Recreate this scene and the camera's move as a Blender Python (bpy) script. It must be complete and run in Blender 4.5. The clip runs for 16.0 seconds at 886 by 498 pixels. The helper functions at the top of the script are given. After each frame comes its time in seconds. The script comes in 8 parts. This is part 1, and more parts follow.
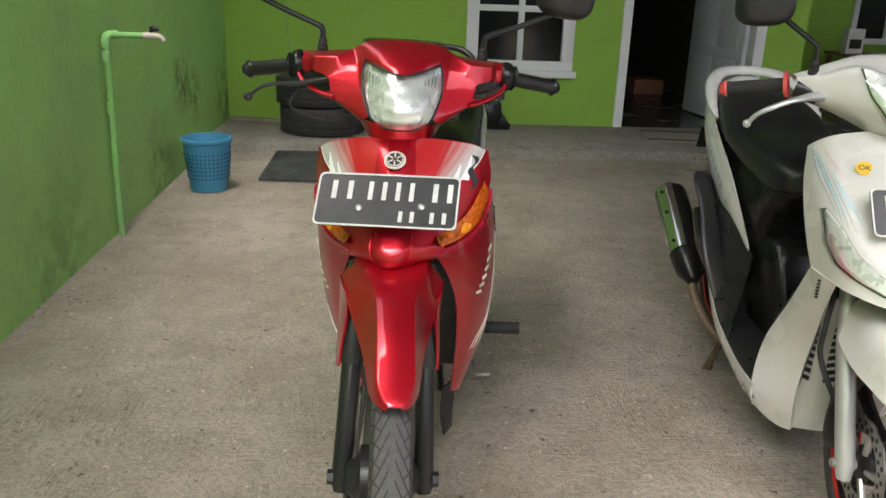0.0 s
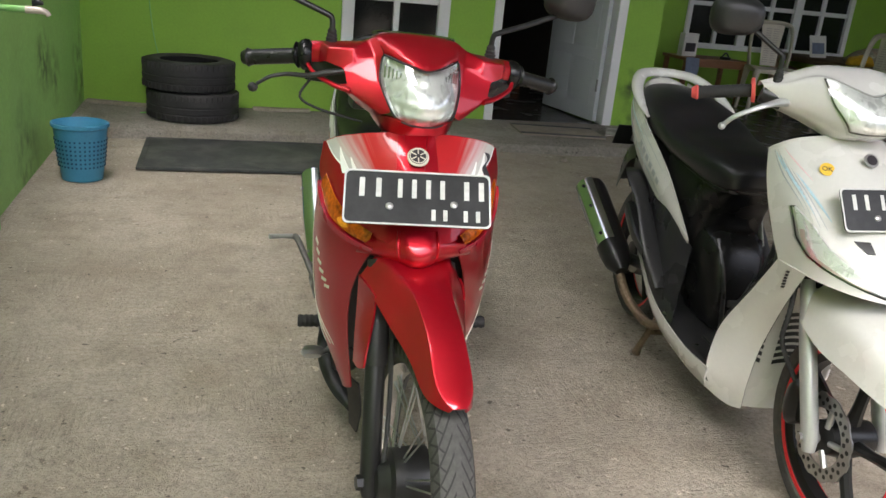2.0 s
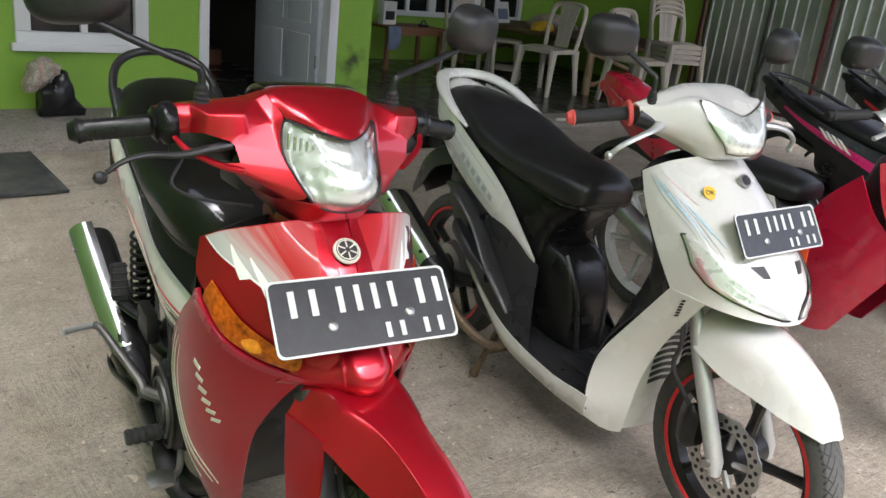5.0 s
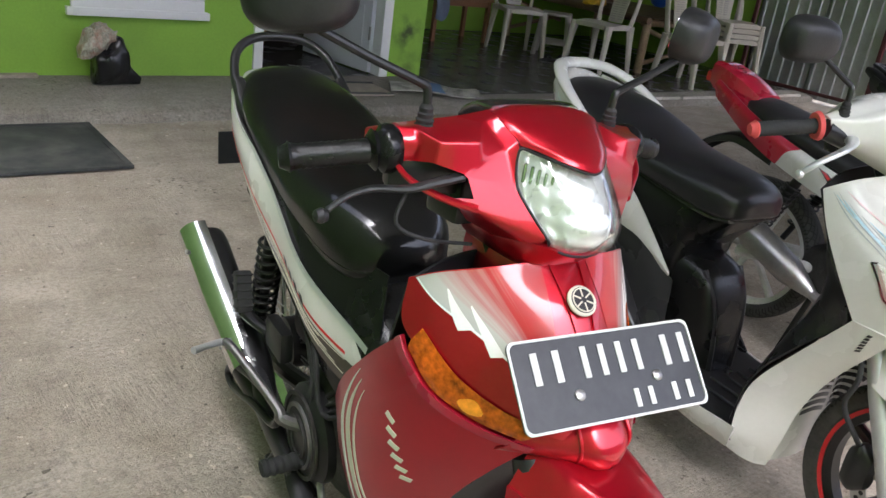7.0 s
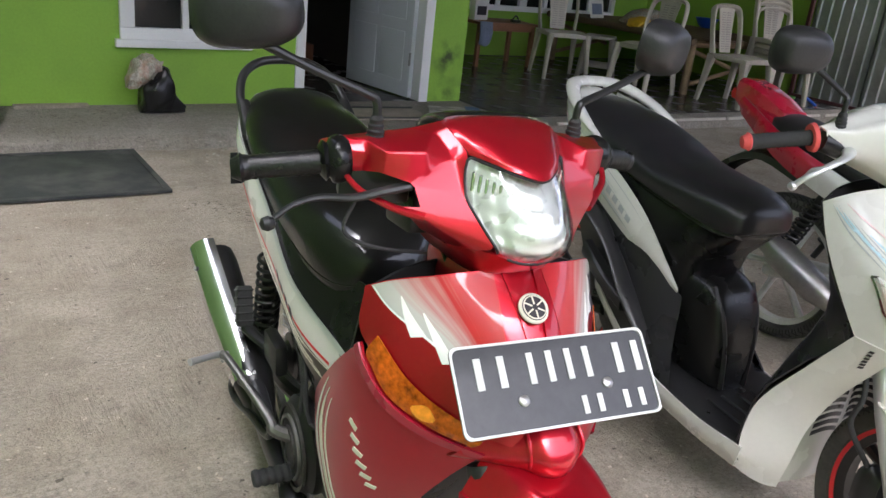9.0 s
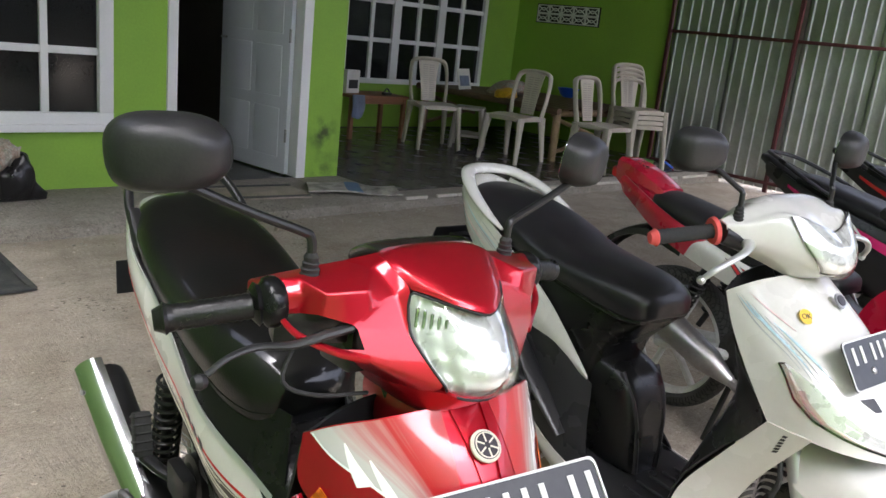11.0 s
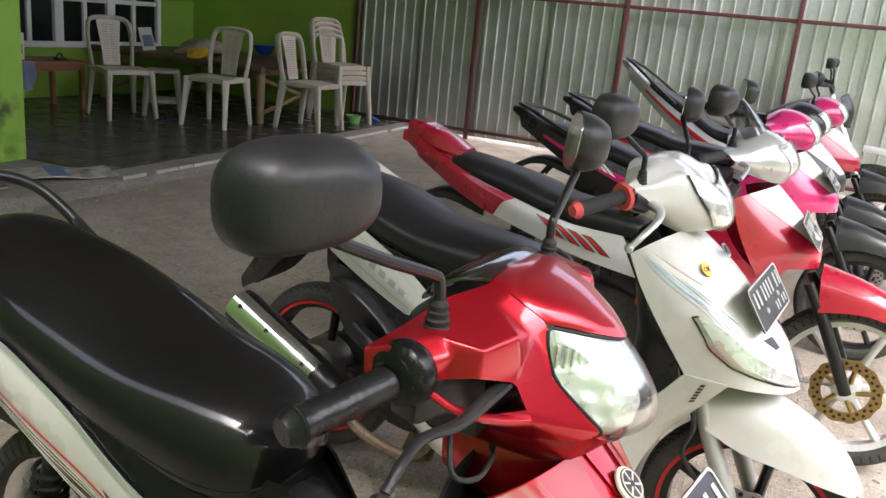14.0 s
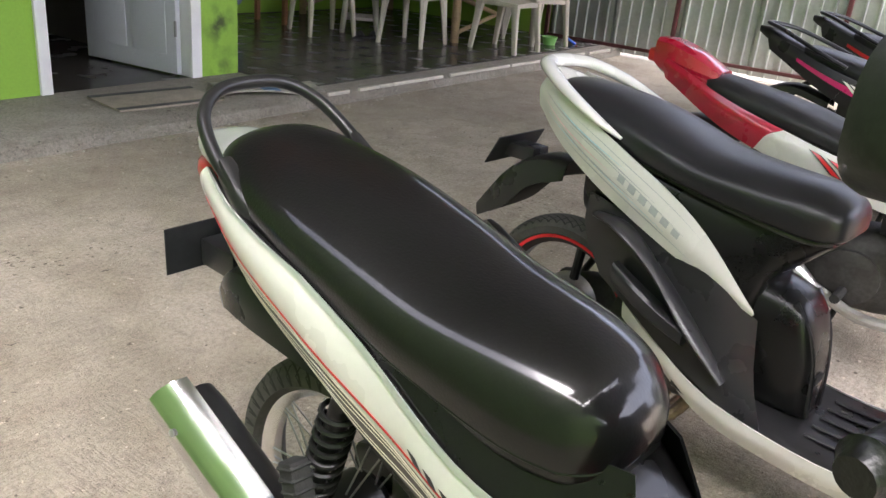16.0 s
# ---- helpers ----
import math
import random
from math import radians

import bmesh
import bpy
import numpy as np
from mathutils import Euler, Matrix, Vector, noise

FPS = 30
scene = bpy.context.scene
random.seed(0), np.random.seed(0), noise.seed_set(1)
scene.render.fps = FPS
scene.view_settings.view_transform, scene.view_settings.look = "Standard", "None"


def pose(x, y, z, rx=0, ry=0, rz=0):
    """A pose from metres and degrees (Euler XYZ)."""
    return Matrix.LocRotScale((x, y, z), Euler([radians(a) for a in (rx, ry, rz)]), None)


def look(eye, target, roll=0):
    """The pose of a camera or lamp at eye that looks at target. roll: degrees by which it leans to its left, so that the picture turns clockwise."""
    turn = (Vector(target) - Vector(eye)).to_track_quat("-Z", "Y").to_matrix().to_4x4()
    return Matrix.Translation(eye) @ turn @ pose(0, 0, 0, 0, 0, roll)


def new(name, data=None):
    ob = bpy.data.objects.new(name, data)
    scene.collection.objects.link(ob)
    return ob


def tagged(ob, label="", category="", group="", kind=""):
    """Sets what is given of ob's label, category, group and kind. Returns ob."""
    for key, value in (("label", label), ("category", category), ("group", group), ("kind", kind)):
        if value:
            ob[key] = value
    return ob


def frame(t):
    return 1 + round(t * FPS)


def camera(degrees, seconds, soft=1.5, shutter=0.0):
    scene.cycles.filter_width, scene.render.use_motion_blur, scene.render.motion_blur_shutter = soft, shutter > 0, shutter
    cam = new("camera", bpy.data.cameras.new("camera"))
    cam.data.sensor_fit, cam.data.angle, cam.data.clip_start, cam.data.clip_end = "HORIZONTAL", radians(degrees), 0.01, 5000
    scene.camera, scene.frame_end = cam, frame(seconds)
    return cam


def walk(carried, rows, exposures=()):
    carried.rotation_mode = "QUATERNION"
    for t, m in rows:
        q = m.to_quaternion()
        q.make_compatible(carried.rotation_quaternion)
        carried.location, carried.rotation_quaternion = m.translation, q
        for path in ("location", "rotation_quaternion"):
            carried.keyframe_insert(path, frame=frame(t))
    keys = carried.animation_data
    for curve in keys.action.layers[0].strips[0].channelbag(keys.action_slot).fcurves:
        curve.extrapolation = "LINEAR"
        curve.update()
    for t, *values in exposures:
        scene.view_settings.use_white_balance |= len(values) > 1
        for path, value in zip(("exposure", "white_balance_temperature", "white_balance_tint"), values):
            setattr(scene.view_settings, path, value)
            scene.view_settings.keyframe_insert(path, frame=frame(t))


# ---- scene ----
cam = camera(57.1, 16.0)
METRES, EYE, TILT, LEAN, TURN = 2.6, 1.19, -18.8, -1.9, -3.0
ROWS = [
    (0.0, 0.0, 0.0, 0.0, 0.0, 0.0, -0.0),
    (0.5, -0.0056, 0.0021, -0.0004, 0.62, 0.7, -1.15),
    (1.0, -0.0522, 0.0021, 0.0065, -3.85, 1.57, -1.25),
    (1.5, -0.1106, 0.0068, 0.013, -9.34, 0.92, 0.22),
    (2.0, -0.1431, 0.0192, 0.0079, -12.12, -0.88, 0.46),
    (2.5, -0.1545, 0.0368, 0.0153, -13.09, -0.92, 0.76),
    (3.0, -0.1592, 0.0731, 0.0411, -13.92, -0.31, 0.74),
    (3.5, -0.1717, 0.1046, 0.0611, -18.78, -1.74, 1.17),
    (4.0, -0.2176, 0.1274, 0.0732, -26.26, -2.78, 4.06),
    (6.5, -0.2754, 0.2984, 0.1422, -37.05, -7.15, 6.15),
    (7.0, -0.3005, 0.3125, 0.1459, -33.28, -7.28, 4.37),
    (7.5, -0.3017, 0.314, 0.1371, -29.95, -7.28, 2.49),
    (8.0, -0.2888, 0.3039, 0.1307, -28.15, -7.2, 2.1),
    (8.5, -0.2697, 0.2892, 0.1313, -27.93, -6.11, 3.32),
    (9.0, -0.262, 0.2793, 0.1341, -29.31, -5.15, 4.95),
    (9.5, -0.2672, 0.2811, 0.1375, -31.0, -3.86, 5.48),
    (10.0, -0.2748, 0.2943, 0.1522, -36.41, -2.37, 5.36),
    (12.5, -0.2759, 0.3863, 0.1988, -42.02, -2.21, 11.06),
    (13.0, -0.2916, 0.4385, 0.2167, -50.76, -3.55, 12.84),
    (13.5, -0.3223, 0.471, 0.2301, -59.83, -6.1, 13.36),
    (14.0, -0.3321, 0.4939, 0.225, -61.73, -8.88, 12.13),
    (14.5, -0.3363, 0.5182, 0.2156, -59.45, -9.58, 10.05),
    (15.0, -0.3328, 0.5348, 0.2139, -56.69, -10.2, 9.42),
    (15.5, -0.3252, 0.5633, 0.2148, -52.85, -11.57, 10.48),
    (16.0, -0.3112, 0.6163, 0.2335, -49.63, -11.58, 10.73),
]
EXPOSURES = [(0.0, 2.52, 6400, 9), (4.0, 2.70, 6150, 12), (8.0, 2.81, 5900, 14), (10.0, 2.82, 5950, 15), (12.5, 3.05, 6150, 14), (13.0, 3.03, 6200, 14), (14.0, 2.96, 6250, 15), (14.5, 2.81, 6250, 16), (15.0, 2.92, 6250, 16), (15.5, 3.09, 6250, 16), (16.0, 3.64, 6200, 16)]   # seconds, stops, kelvin, tint
walk(cam, [(t, pose(0, 0, EYE, TILT, LEAN, TURN) @ pose(METRES * x, METRES * y, METRES * z, 90 + pitch, roll, yaw)) for t, x, y, z, yaw, pitch, roll in ROWS], exposures=EXPOSURES)

# world, sun and exposure
world = bpy.data.worlds.new("sky")
scene.world = world
world.use_nodes = True
SUN_EL, SUN_AZ = 65.0, 205.0          # degrees; azimuth clockwise from +y
wn = world.node_tree
sky = wn.nodes.new("ShaderNodeTexSky")
sky.sky_type = 'NISHITA'
sky.sun_disc = False
sky.sun_elevation = radians(SUN_EL)
sky.sun_rotation = radians(SUN_AZ)
sky.air_density, sky.dust_density, sky.ozone_density = 0.4, 6.0, 0.5
haze = wn.nodes.new("ShaderNodeHueSaturation")          # thin white cloud greys the blue
haze.inputs["Saturation"].default_value = 0.55
wn.links.new(sky.outputs[0], haze.inputs["Color"])
wn.links.new(haze.outputs[0], wn.nodes["Background"].inputs[0])
wn.nodes["Background"].inputs[1].default_value = 0.15
sun = new("sun", bpy.data.lights.new("sun", "SUN"))
sun.data.energy, sun.data.angle, sun.data.color = 0.55, radians(50), (1.0, 0.96, 0.90)
sun_dir = Vector((math.sin(radians(SUN_AZ)) * math.cos(radians(SUN_EL)), math.cos(radians(SUN_AZ)) * math.cos(radians(SUN_EL)), math.sin(radians(SUN_EL))))
sun.matrix_world = look(sun_dir * 30, (0, 0, 0))

# ---- materials ----


def material(name, color, rough=0.5, metal=0.0, coat=0.0, vary=0.15, scale=8.0, fine=90.0, bump=0.0, stain=None, stain_scale=1.5, stain_amount=0.0, transmission=0.0, emit=None, ior=1.45, rough_vary=0.1):
    """A procedural surface: base colour varied at two scales, optional stains, fine relief."""
    m = bpy.data.materials.new(name)
    m.use_nodes = True
    nt = m.node_tree
    b = nt.nodes["Principled BSDF"]
    co = nt.nodes.new("ShaderNodeTexCoord")
    n1 = nt.nodes.new("ShaderNodeTexNoise")
    n1.inputs["Scale"].default_value, n1.inputs["Detail"].default_value = scale, 5.0
    n2 = nt.nodes.new("ShaderNodeTexNoise")
    n2.inputs["Scale"].default_value, n2.inputs["Detail"].default_value = fine, 3.0
    for n in (n1, n2):
        nt.links.new(co.outputs["Object"], n.inputs["Vector"])
    mix = nt.nodes.new("ShaderNodeMath")
    mix.operation = 'ADD'
    nt.links.new(n1.outputs[0], mix.inputs[0])
    nt.links.new(n2.outputs[0], mix.inputs[1])
    rng = nt.nodes.new("ShaderNodeMapRange")
    rng.inputs["From Min"].default_value, rng.inputs["From Max"].default_value = 0.6, 1.4
    rng.inputs["To Min"].default_value, rng.inputs["To Max"].default_value = 1 - vary, 1 + vary
    nt.links.new(mix.outputs[0], rng.inputs["Value"])
    hsv = nt.nodes.new("ShaderNodeHueSaturation")
    hsv.inputs["Color"].default_value = (*color, 1)
    nt.links.new(rng.outputs[0], hsv.inputs["Value"])
    last = hsv.outputs[0]
    if stain_amount:
        n3 = nt.nodes.new("ShaderNodeTexNoise")
        n3.inputs["Scale"].default_value, n3.inputs["Detail"].default_value, n3.inputs["Roughness"].default_value = stain_scale, 6.0, 0.65
        nt.links.new(co.outputs["Object"], n3.inputs["Vector"])
        ramp = nt.nodes.new("ShaderNodeMapRange")
        ramp.inputs["From Min"].default_value, ramp.inputs["From Max"].default_value = 0.45, 0.7
        ramp.inputs["To Max"].default_value = stain_amount
        nt.links.new(n3.outputs[0], ramp.inputs["Value"])
        mx = nt.nodes.new("ShaderNodeMixRGB")
        mx.inputs[2].default_value = (*(stain or (0.1, 0.09, 0.07)), 1)
        nt.links.new(ramp.outputs[0], mx.inputs[0])
        nt.links.new(last, mx.inputs[1])
        last = mx.outputs[0]
    nt.links.new(last, b.inputs["Base Color"])
    rr = nt.nodes.new("ShaderNodeMapRange")
    rr.inputs["From Min"].default_value, rr.inputs["From Max"].default_value = 0.3, 0.7
    rr.inputs["To Min"].default_value, rr.inputs["To Max"].default_value = max(0.02, rough - rough_vary * rough), min(1, rough + rough_vary)
    nt.links.new(n1.outputs[0], rr.inputs["Value"])
    nt.links.new(rr.outputs[0], b.inputs["Roughness"])
    b.inputs["Metallic"].default_value = metal
    b.inputs["Coat Weight"].default_value = coat
    b.inputs["Coat Roughness"].default_value = 0.06
    b.inputs["Transmission Weight"].default_value = transmission
    b.inputs["IOR"].default_value = ior
    if emit:
        b.inputs["Emission Color"].default_value = (*emit[:3], 1)
        b.inputs["Emission Strength"].default_value = emit[3]
    if bump:
        bp = nt.nodes.new("ShaderNodeBump")
        bp.inputs["Strength"].default_value, bp.inputs["Distance"].default_value = bump, 0.004
        nt.links.new(n2.outputs[0], bp.inputs["Height"])
        nt.links.new(bp.outputs[0], b.inputs["Normal"])
    return m


def clear(name, tint=(1, 1, 1), gloss=0.12, rough=0.03):
    """A thin clear shell: mostly see-through, with a sharp surface gloss."""
    m = bpy.data.materials.new(name)
    m.use_nodes = True
    nt = m.node_tree
    nt.nodes.remove(nt.nodes["Principled BSDF"])
    tr, gl, mx, fr = (nt.nodes.new(n) for n in ("ShaderNodeBsdfTransparent", "ShaderNodeBsdfGlossy", "ShaderNodeMixShader", "ShaderNodeLayerWeight"))
    fr.inputs["Blend"].default_value = 0.25
    tr.inputs[0].default_value = (*tint, 1)
    gl.inputs["Roughness"].default_value = rough
    add = nt.nodes.new("ShaderNodeMath")
    add.operation = 'MULTIPLY_ADD'
    add.inputs[1].default_value = 0.5
    add.inputs[2].default_value = gloss
    nt.links.new(fr.outputs["Facing"], add.inputs[0])
    nt.links.new(add.outputs[0], mx.inputs[0])
    nt.links.new(tr.outputs[0], mx.inputs[1])
    nt.links.new(gl.outputs[0], mx.inputs[2])
    nt.links.new(mx.outputs[0], nt.nodes["Material Output"].inputs[0])
    return m


def fade(name, a, b, rough=0.25, coat=1.0, sharp=(0.2, 0.8), streak=0.25, axis="X"):
    """Printed decal film: colour a runs into colour b across the film, with streaks along it."""
    m = material(name, a, rough, coat=coat, vary=0.04)
    nt = m.node_tree
    uv = nt.nodes.new("ShaderNodeUVMap")
    uv.uv_map = "UV"
    sep = nt.nodes.new("ShaderNodeSeparateXYZ")
    nt.links.new(uv.outputs[0], sep.inputs[0])
    mp = nt.nodes.new("ShaderNodeMapping")
    mp.inputs["Scale"].default_value = (14, 0.8, 1) if axis == "X" else (0.8, 14, 1)
    nt.links.new(uv.outputs[0], mp.inputs[0])
    n = nt.nodes.new("ShaderNodeTexNoise")
    n.inputs["Scale"].default_value = 1.0
    nt.links.new(mp.outputs[0], n.inputs["Vector"])
    ad = nt.nodes.new("ShaderNodeMath")
    ad.operation = 'MULTIPLY_ADD'
    ad.inputs[1].default_value = streak * 2
    nt.links.new(n.outputs[0], ad.inputs[0])
    sub = nt.nodes.new("ShaderNodeMath")
    sub.operation = 'SUBTRACT'
    sub.inputs[1].default_value = streak
    nt.links.new(sep.outputs[0 if axis == "X" else 1], sub.inputs[0])
    nt.links.new(sub.outputs[0], ad.inputs[2])
    r = nt.nodes.new("ShaderNodeMapRange")
    r.inputs["From Min"].default_value, r.inputs["From Max"].default_value = sharp
    nt.links.new(ad.outputs[0], r.inputs["Value"])
    mx = nt.nodes.new("ShaderNodeMixRGB")
    mx.inputs[1].default_value, mx.inputs[2].default_value = (*a, 1), (*b, 1)
    nt.links.new(r.outputs[0], mx.inputs[0])
    nt.links.new(mx.outputs[0], nt.nodes["Principled BSDF"].inputs["Base Color"])
    return m


def concrete(name, pale, dark, grit=1.0):
    """Worn cement: broad stains, mid blotches, grit, trowel strokes, pits and fine relief."""
    m = bpy.data.materials.new(name)
    m.use_nodes = True
    nt = m.node_tree
    b = nt.nodes["Principled BSDF"]
    co = nt.nodes.new("ShaderNodeTexCoord")

    def noisy(scale, detail, lo, hi, stretch=None, turn=0.0):
        n = nt.nodes.new("ShaderNodeTexNoise")
        n.inputs["Scale"].default_value, n.inputs["Detail"].default_value, n.inputs["Roughness"].default_value = scale, detail, 0.62
        src = co.outputs["Object"]
        if stretch:
            mp = nt.nodes.new("ShaderNodeMapping")
            mp.inputs["Scale"].default_value, mp.inputs["Rotation"].default_value = stretch, (0, 0, turn)
            nt.links.new(src, mp.inputs[0])
            src = mp.outputs[0]
        nt.links.new(src, n.inputs["Vector"])
        r = nt.nodes.new("ShaderNodeMapRange")
        r.inputs["From Min"].default_value, r.inputs["From Max"].default_value = lo, hi
        nt.links.new(n.outputs[0], r.inputs["Value"])
        return r.outputs[0]

    def mixed(a, fac, color, amount):
        k = nt.nodes.new("ShaderNodeMath")
        k.operation = 'MULTIPLY'
        k.inputs[1].default_value = amount
        nt.links.new(fac, k.inputs[0])
        x = nt.nodes.new("ShaderNodeMixRGB")
        x.inputs[2].default_value = (*color, 1)
        nt.links.new(k.outputs[0], x.inputs[0])
        if isinstance(a, tuple):
            x.inputs[1].default_value = (*a, 1)
        else:
            nt.links.new(a, x.inputs[1])
        return x.outputs[0]
    broad, blotch, grain, fine = noisy(0.85, 6, 0.42, 0.62), noisy(3.6, 8, 0.46, 0.64), noisy(64, 8, 0.43, 0.60), noisy(230, 4, 0.42, 0.58)

    def product(p, q, op='MULTIPLY'):
        k = nt.nodes.new("ShaderNodeMath")
        k.operation = op
        nt.links.new(p, k.inputs[0])
        nt.links.new(q, k.inputs[1])
        return k.outputs[0]
    # trowel and broom strokes, combed one way here and another there
    combs = [product(noisy(7, 4, 0.47, 0.60, st, tn), noisy(1.9 + 0.3 * k, 3, 0.50, 0.58, (1, 1, 1 + k), 0.4 + k)) for k, (st, tn) in enumerate((((1.2, 17, 1), 0.15), ((15, 1.5, 1), -0.1), ((1.6, 20, 1), 0.8)))]
    comb = product(product(combs[0], combs[1], 'MAXIMUM'), combs[2], 'MAXIMUM')
    brown = tuple(q * w for q, w in zip(dark, (0.98, 0.92, 0.80)))
    c = mixed(pale, broad, dark, 0.62)
    c = mixed(c, blotch, brown, 0.52)
    c = mixed(c, noisy(11, 6, 0.52, 0.66), tuple(q * 0.7 for q in dark), 0.38)
    c = mixed(c, comb, tuple(q * 0.75 for q in dark), 0.50 * grit)
    c = mixed(c, grain, tuple(q * 0.55 for q in dark), 0.50 * grit)
    c = mixed(c, fine, tuple(min(1, q * 1.25) for q in pale), 0.45 * grit)
    c = mixed(c, noisy(26, 2, 0.69, 0.72), tuple(q * 0.28 for q in dark), 0.75)
    c = mixed(c, product(noisy(44, 3, 0.60, 0.64), noisy(1.3, 3, 0.58, 0.63)), tuple(q * 0.35 for q in brown), 0.8)
    c = mixed(c, noisy(34, 2, 0.685, 0.71, (1, 1, 3)), tuple(min(1, q * 1.5) for q in pale), 0.7)
    pits = nt.nodes.new("ShaderNodeTexVoronoi")
    pits.inputs["Scale"].default_value = 16.0
    nt.links.new(co.outputs["Object"], pits.inputs["Vector"])
    pr = nt.nodes.new("ShaderNodeMapRange")
    pr.inputs["From Min"].default_value, pr.inputs["From Max"].default_value = 0.11, 0.05
    nt.links.new(pits.outputs["Distance"], pr.inputs["Value"])
    c = mixed(c, pr.outputs[0], tuple(q * 0.40 for q in dark), 0.55 * grit)
    nt.links.new(c, b.inputs["Base Color"])
    b.inputs["Roughness"].default_value = 0.82
    h = nt.nodes.new("ShaderNodeMath")
    h.operation = 'MULTIPLY_ADD'
    h.inputs[1].default_value = 0.5
    nt.links.new(fine, h.inputs[0])
    nt.links.new(product(grain, comb, 'ADD'), h.inputs[2])
    bp = nt.nodes.new("ShaderNodeBump")
    bp.inputs["Strength"].default_value, bp.inputs["Distance"].default_value = 0.8, 0.005
    nt.links.new(h.outputs[0], bp.inputs["Height"])
    nt.links.new(bp.outputs[0], b.inputs["Normal"])
    return m


CONCRETE = concrete("concrete", (0.51, 0.452, 0.370), (0.255, 0.212, 0.160), 0.75)
LEDGE = concrete("ledge_concrete", (0.36, 0.33, 0.285), (0.17, 0.15, 0.12))
EARTH = material("earth", (0.20, 0.17, 0.13), 0.95, vary=0.3, scale=1.5, bump=0.5)
GREEN = material("lime_wall_paint", (0.26, 0.46, 0.055), 0.6, vary=0.08, scale=1.5, fine=60, bump=0.12, stain=(0.16, 0.27, 0.05), stain_scale=0.9, stain_amount=0.35)
GREEN_OLD = material("weathered_green_paint", (0.36, 0.63, 0.19), 0.6, vary=0.12, scale=1.2, fine=50, bump=0.15, stain=(0.13, 0.21, 0.07), stain_scale=0.8, stain_amount=0.35)
WHITE_PAINT = material("white_wood_paint", (0.78, 0.78, 0.78), 0.45, vary=0.04, scale=4)
DOOR_PAINT = material("door_paint", (0.62, 0.64, 0.68), 0.4, vary=0.05, scale=4)
GLASS_DARK = material("window_glass", (0.012, 0.014, 0.014), 0.06, vary=0.3, scale=1.5)
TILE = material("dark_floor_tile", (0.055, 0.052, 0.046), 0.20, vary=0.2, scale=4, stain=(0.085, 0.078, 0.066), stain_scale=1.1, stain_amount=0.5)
# room, ceiling and backing plaster, coloured dark to stand for unlit space
SHADE_PLASTER = material("shade_dark_plaster", (0.10, 0.09, 0.08), 0.9, vary=0.2)
GALVA = material("galvanised_sheet", (0.58, 0.61, 0.60), 0.33, metal=0.85, vary=0.12, scale=1.5, fine=30, stain=(0.27, 0.29, 0.27), stain_scale=1.2, stain_amount=0.55)
MAROON = material("maroon_steel_paint", (0.075, 0.022, 0.022), 0.5, vary=0.2)


def smudge(m, spots, color=(0.03, 0.03, 0.022)):
    """Dark grimy marks at given places (x, y, z, radius, strength) of a wall."""
    nt = m.node_tree
    b = nt.nodes["Principled BSDF"]
    last = b.inputs["Base Color"].links[0].from_socket
    co = nt.nodes.new("ShaderNodeTexCoord")
    n = nt.nodes.new("ShaderNodeTexNoise")
    n.inputs["Scale"].default_value, n.inputs["Detail"].default_value = 9.0, 6.0
    nt.links.new(co.outputs["Object"], n.inputs["Vector"])
    for x, y, z, r, k in spots:
        dist = nt.nodes.new("ShaderNodeVectorMath")
        dist.operation = 'DISTANCE'
        dist.inputs[1].default_value = (x, y, z)
        nt.links.new(co.outputs["Object"], dist.inputs[0])
        fall = nt.nodes.new("ShaderNodeMapRange")
        fall.inputs["From Min"].default_value, fall.inputs["From Max"].default_value = r, r * 0.2
        nt.links.new(dist.outputs["Value"], fall.inputs["Value"])
        nz = nt.nodes.new("ShaderNodeMapRange")
        nz.inputs["From Min"].default_value, nz.inputs["From Max"].default_value = 0.42, 0.62
        nz.inputs["To Max"].default_value = k
        nt.links.new(n.outputs[0], nz.inputs["Value"])
        mu = nt.nodes.new("ShaderNodeMath")
        mu.operation = 'MULTIPLY'
        nt.links.new(fall.outputs[0], mu.inputs[0])
        nt.links.new(nz.outputs[0], mu.inputs[1])
        mx = nt.nodes.new("ShaderNodeMixRGB")
        mx.inputs[2].default_value = (*color, 1)
        nt.links.new(mu.outputs[0], mx.inputs[0])
        nt.links.new(last, mx.inputs[1])
        last = mx.outputs[0]
    nt.links.new(last, b.inputs["Base Color"])


smudge(GREEN, [(2.98, 6.30, 0.42, 0.17, 0.85), (3.02, 6.30, 0.15, 0.20, 0.5), (-0.6, 6.30, 0.1, 0.35, 0.35)])
smudge(GREEN_OLD, [(-1.27, 4.95, 0.52, 0.22, 0.9), (-1.27, 5.25, 0.40, 0.20, 0.6), (-1.27, 4.4, 0.12, 0.35, 0.5), (-1.27, 6.2, 0.3, 0.4, 0.6), (-1.27, 3.0, 0.05, 0.5, 0.35)])

# ---- geometry helpers ----


def bez(values, t):
    """Catmull-Rom through a list of vectors, t from 0 to 1."""
    n = len(values) - 1
    s = min(max(t, 0.0), 1.0) * n
    i = min(int(s), n - 1)
    f = s - i
    p1, p2 = values[i], values[i + 1]
    p0 = values[i - 1] if i > 0 else p1 * 2 - p2
    p3 = values[i + 2] if i + 2 <= n else p2 * 2 - p1
    return 0.5 * (2 * p1 + (p2 - p0) * f + (2 * p0 - 5 * p1 + 4 * p2 - p3) * f * f + (3 * p1 - p0 - 3 * p2 + p3) * f ** 3)


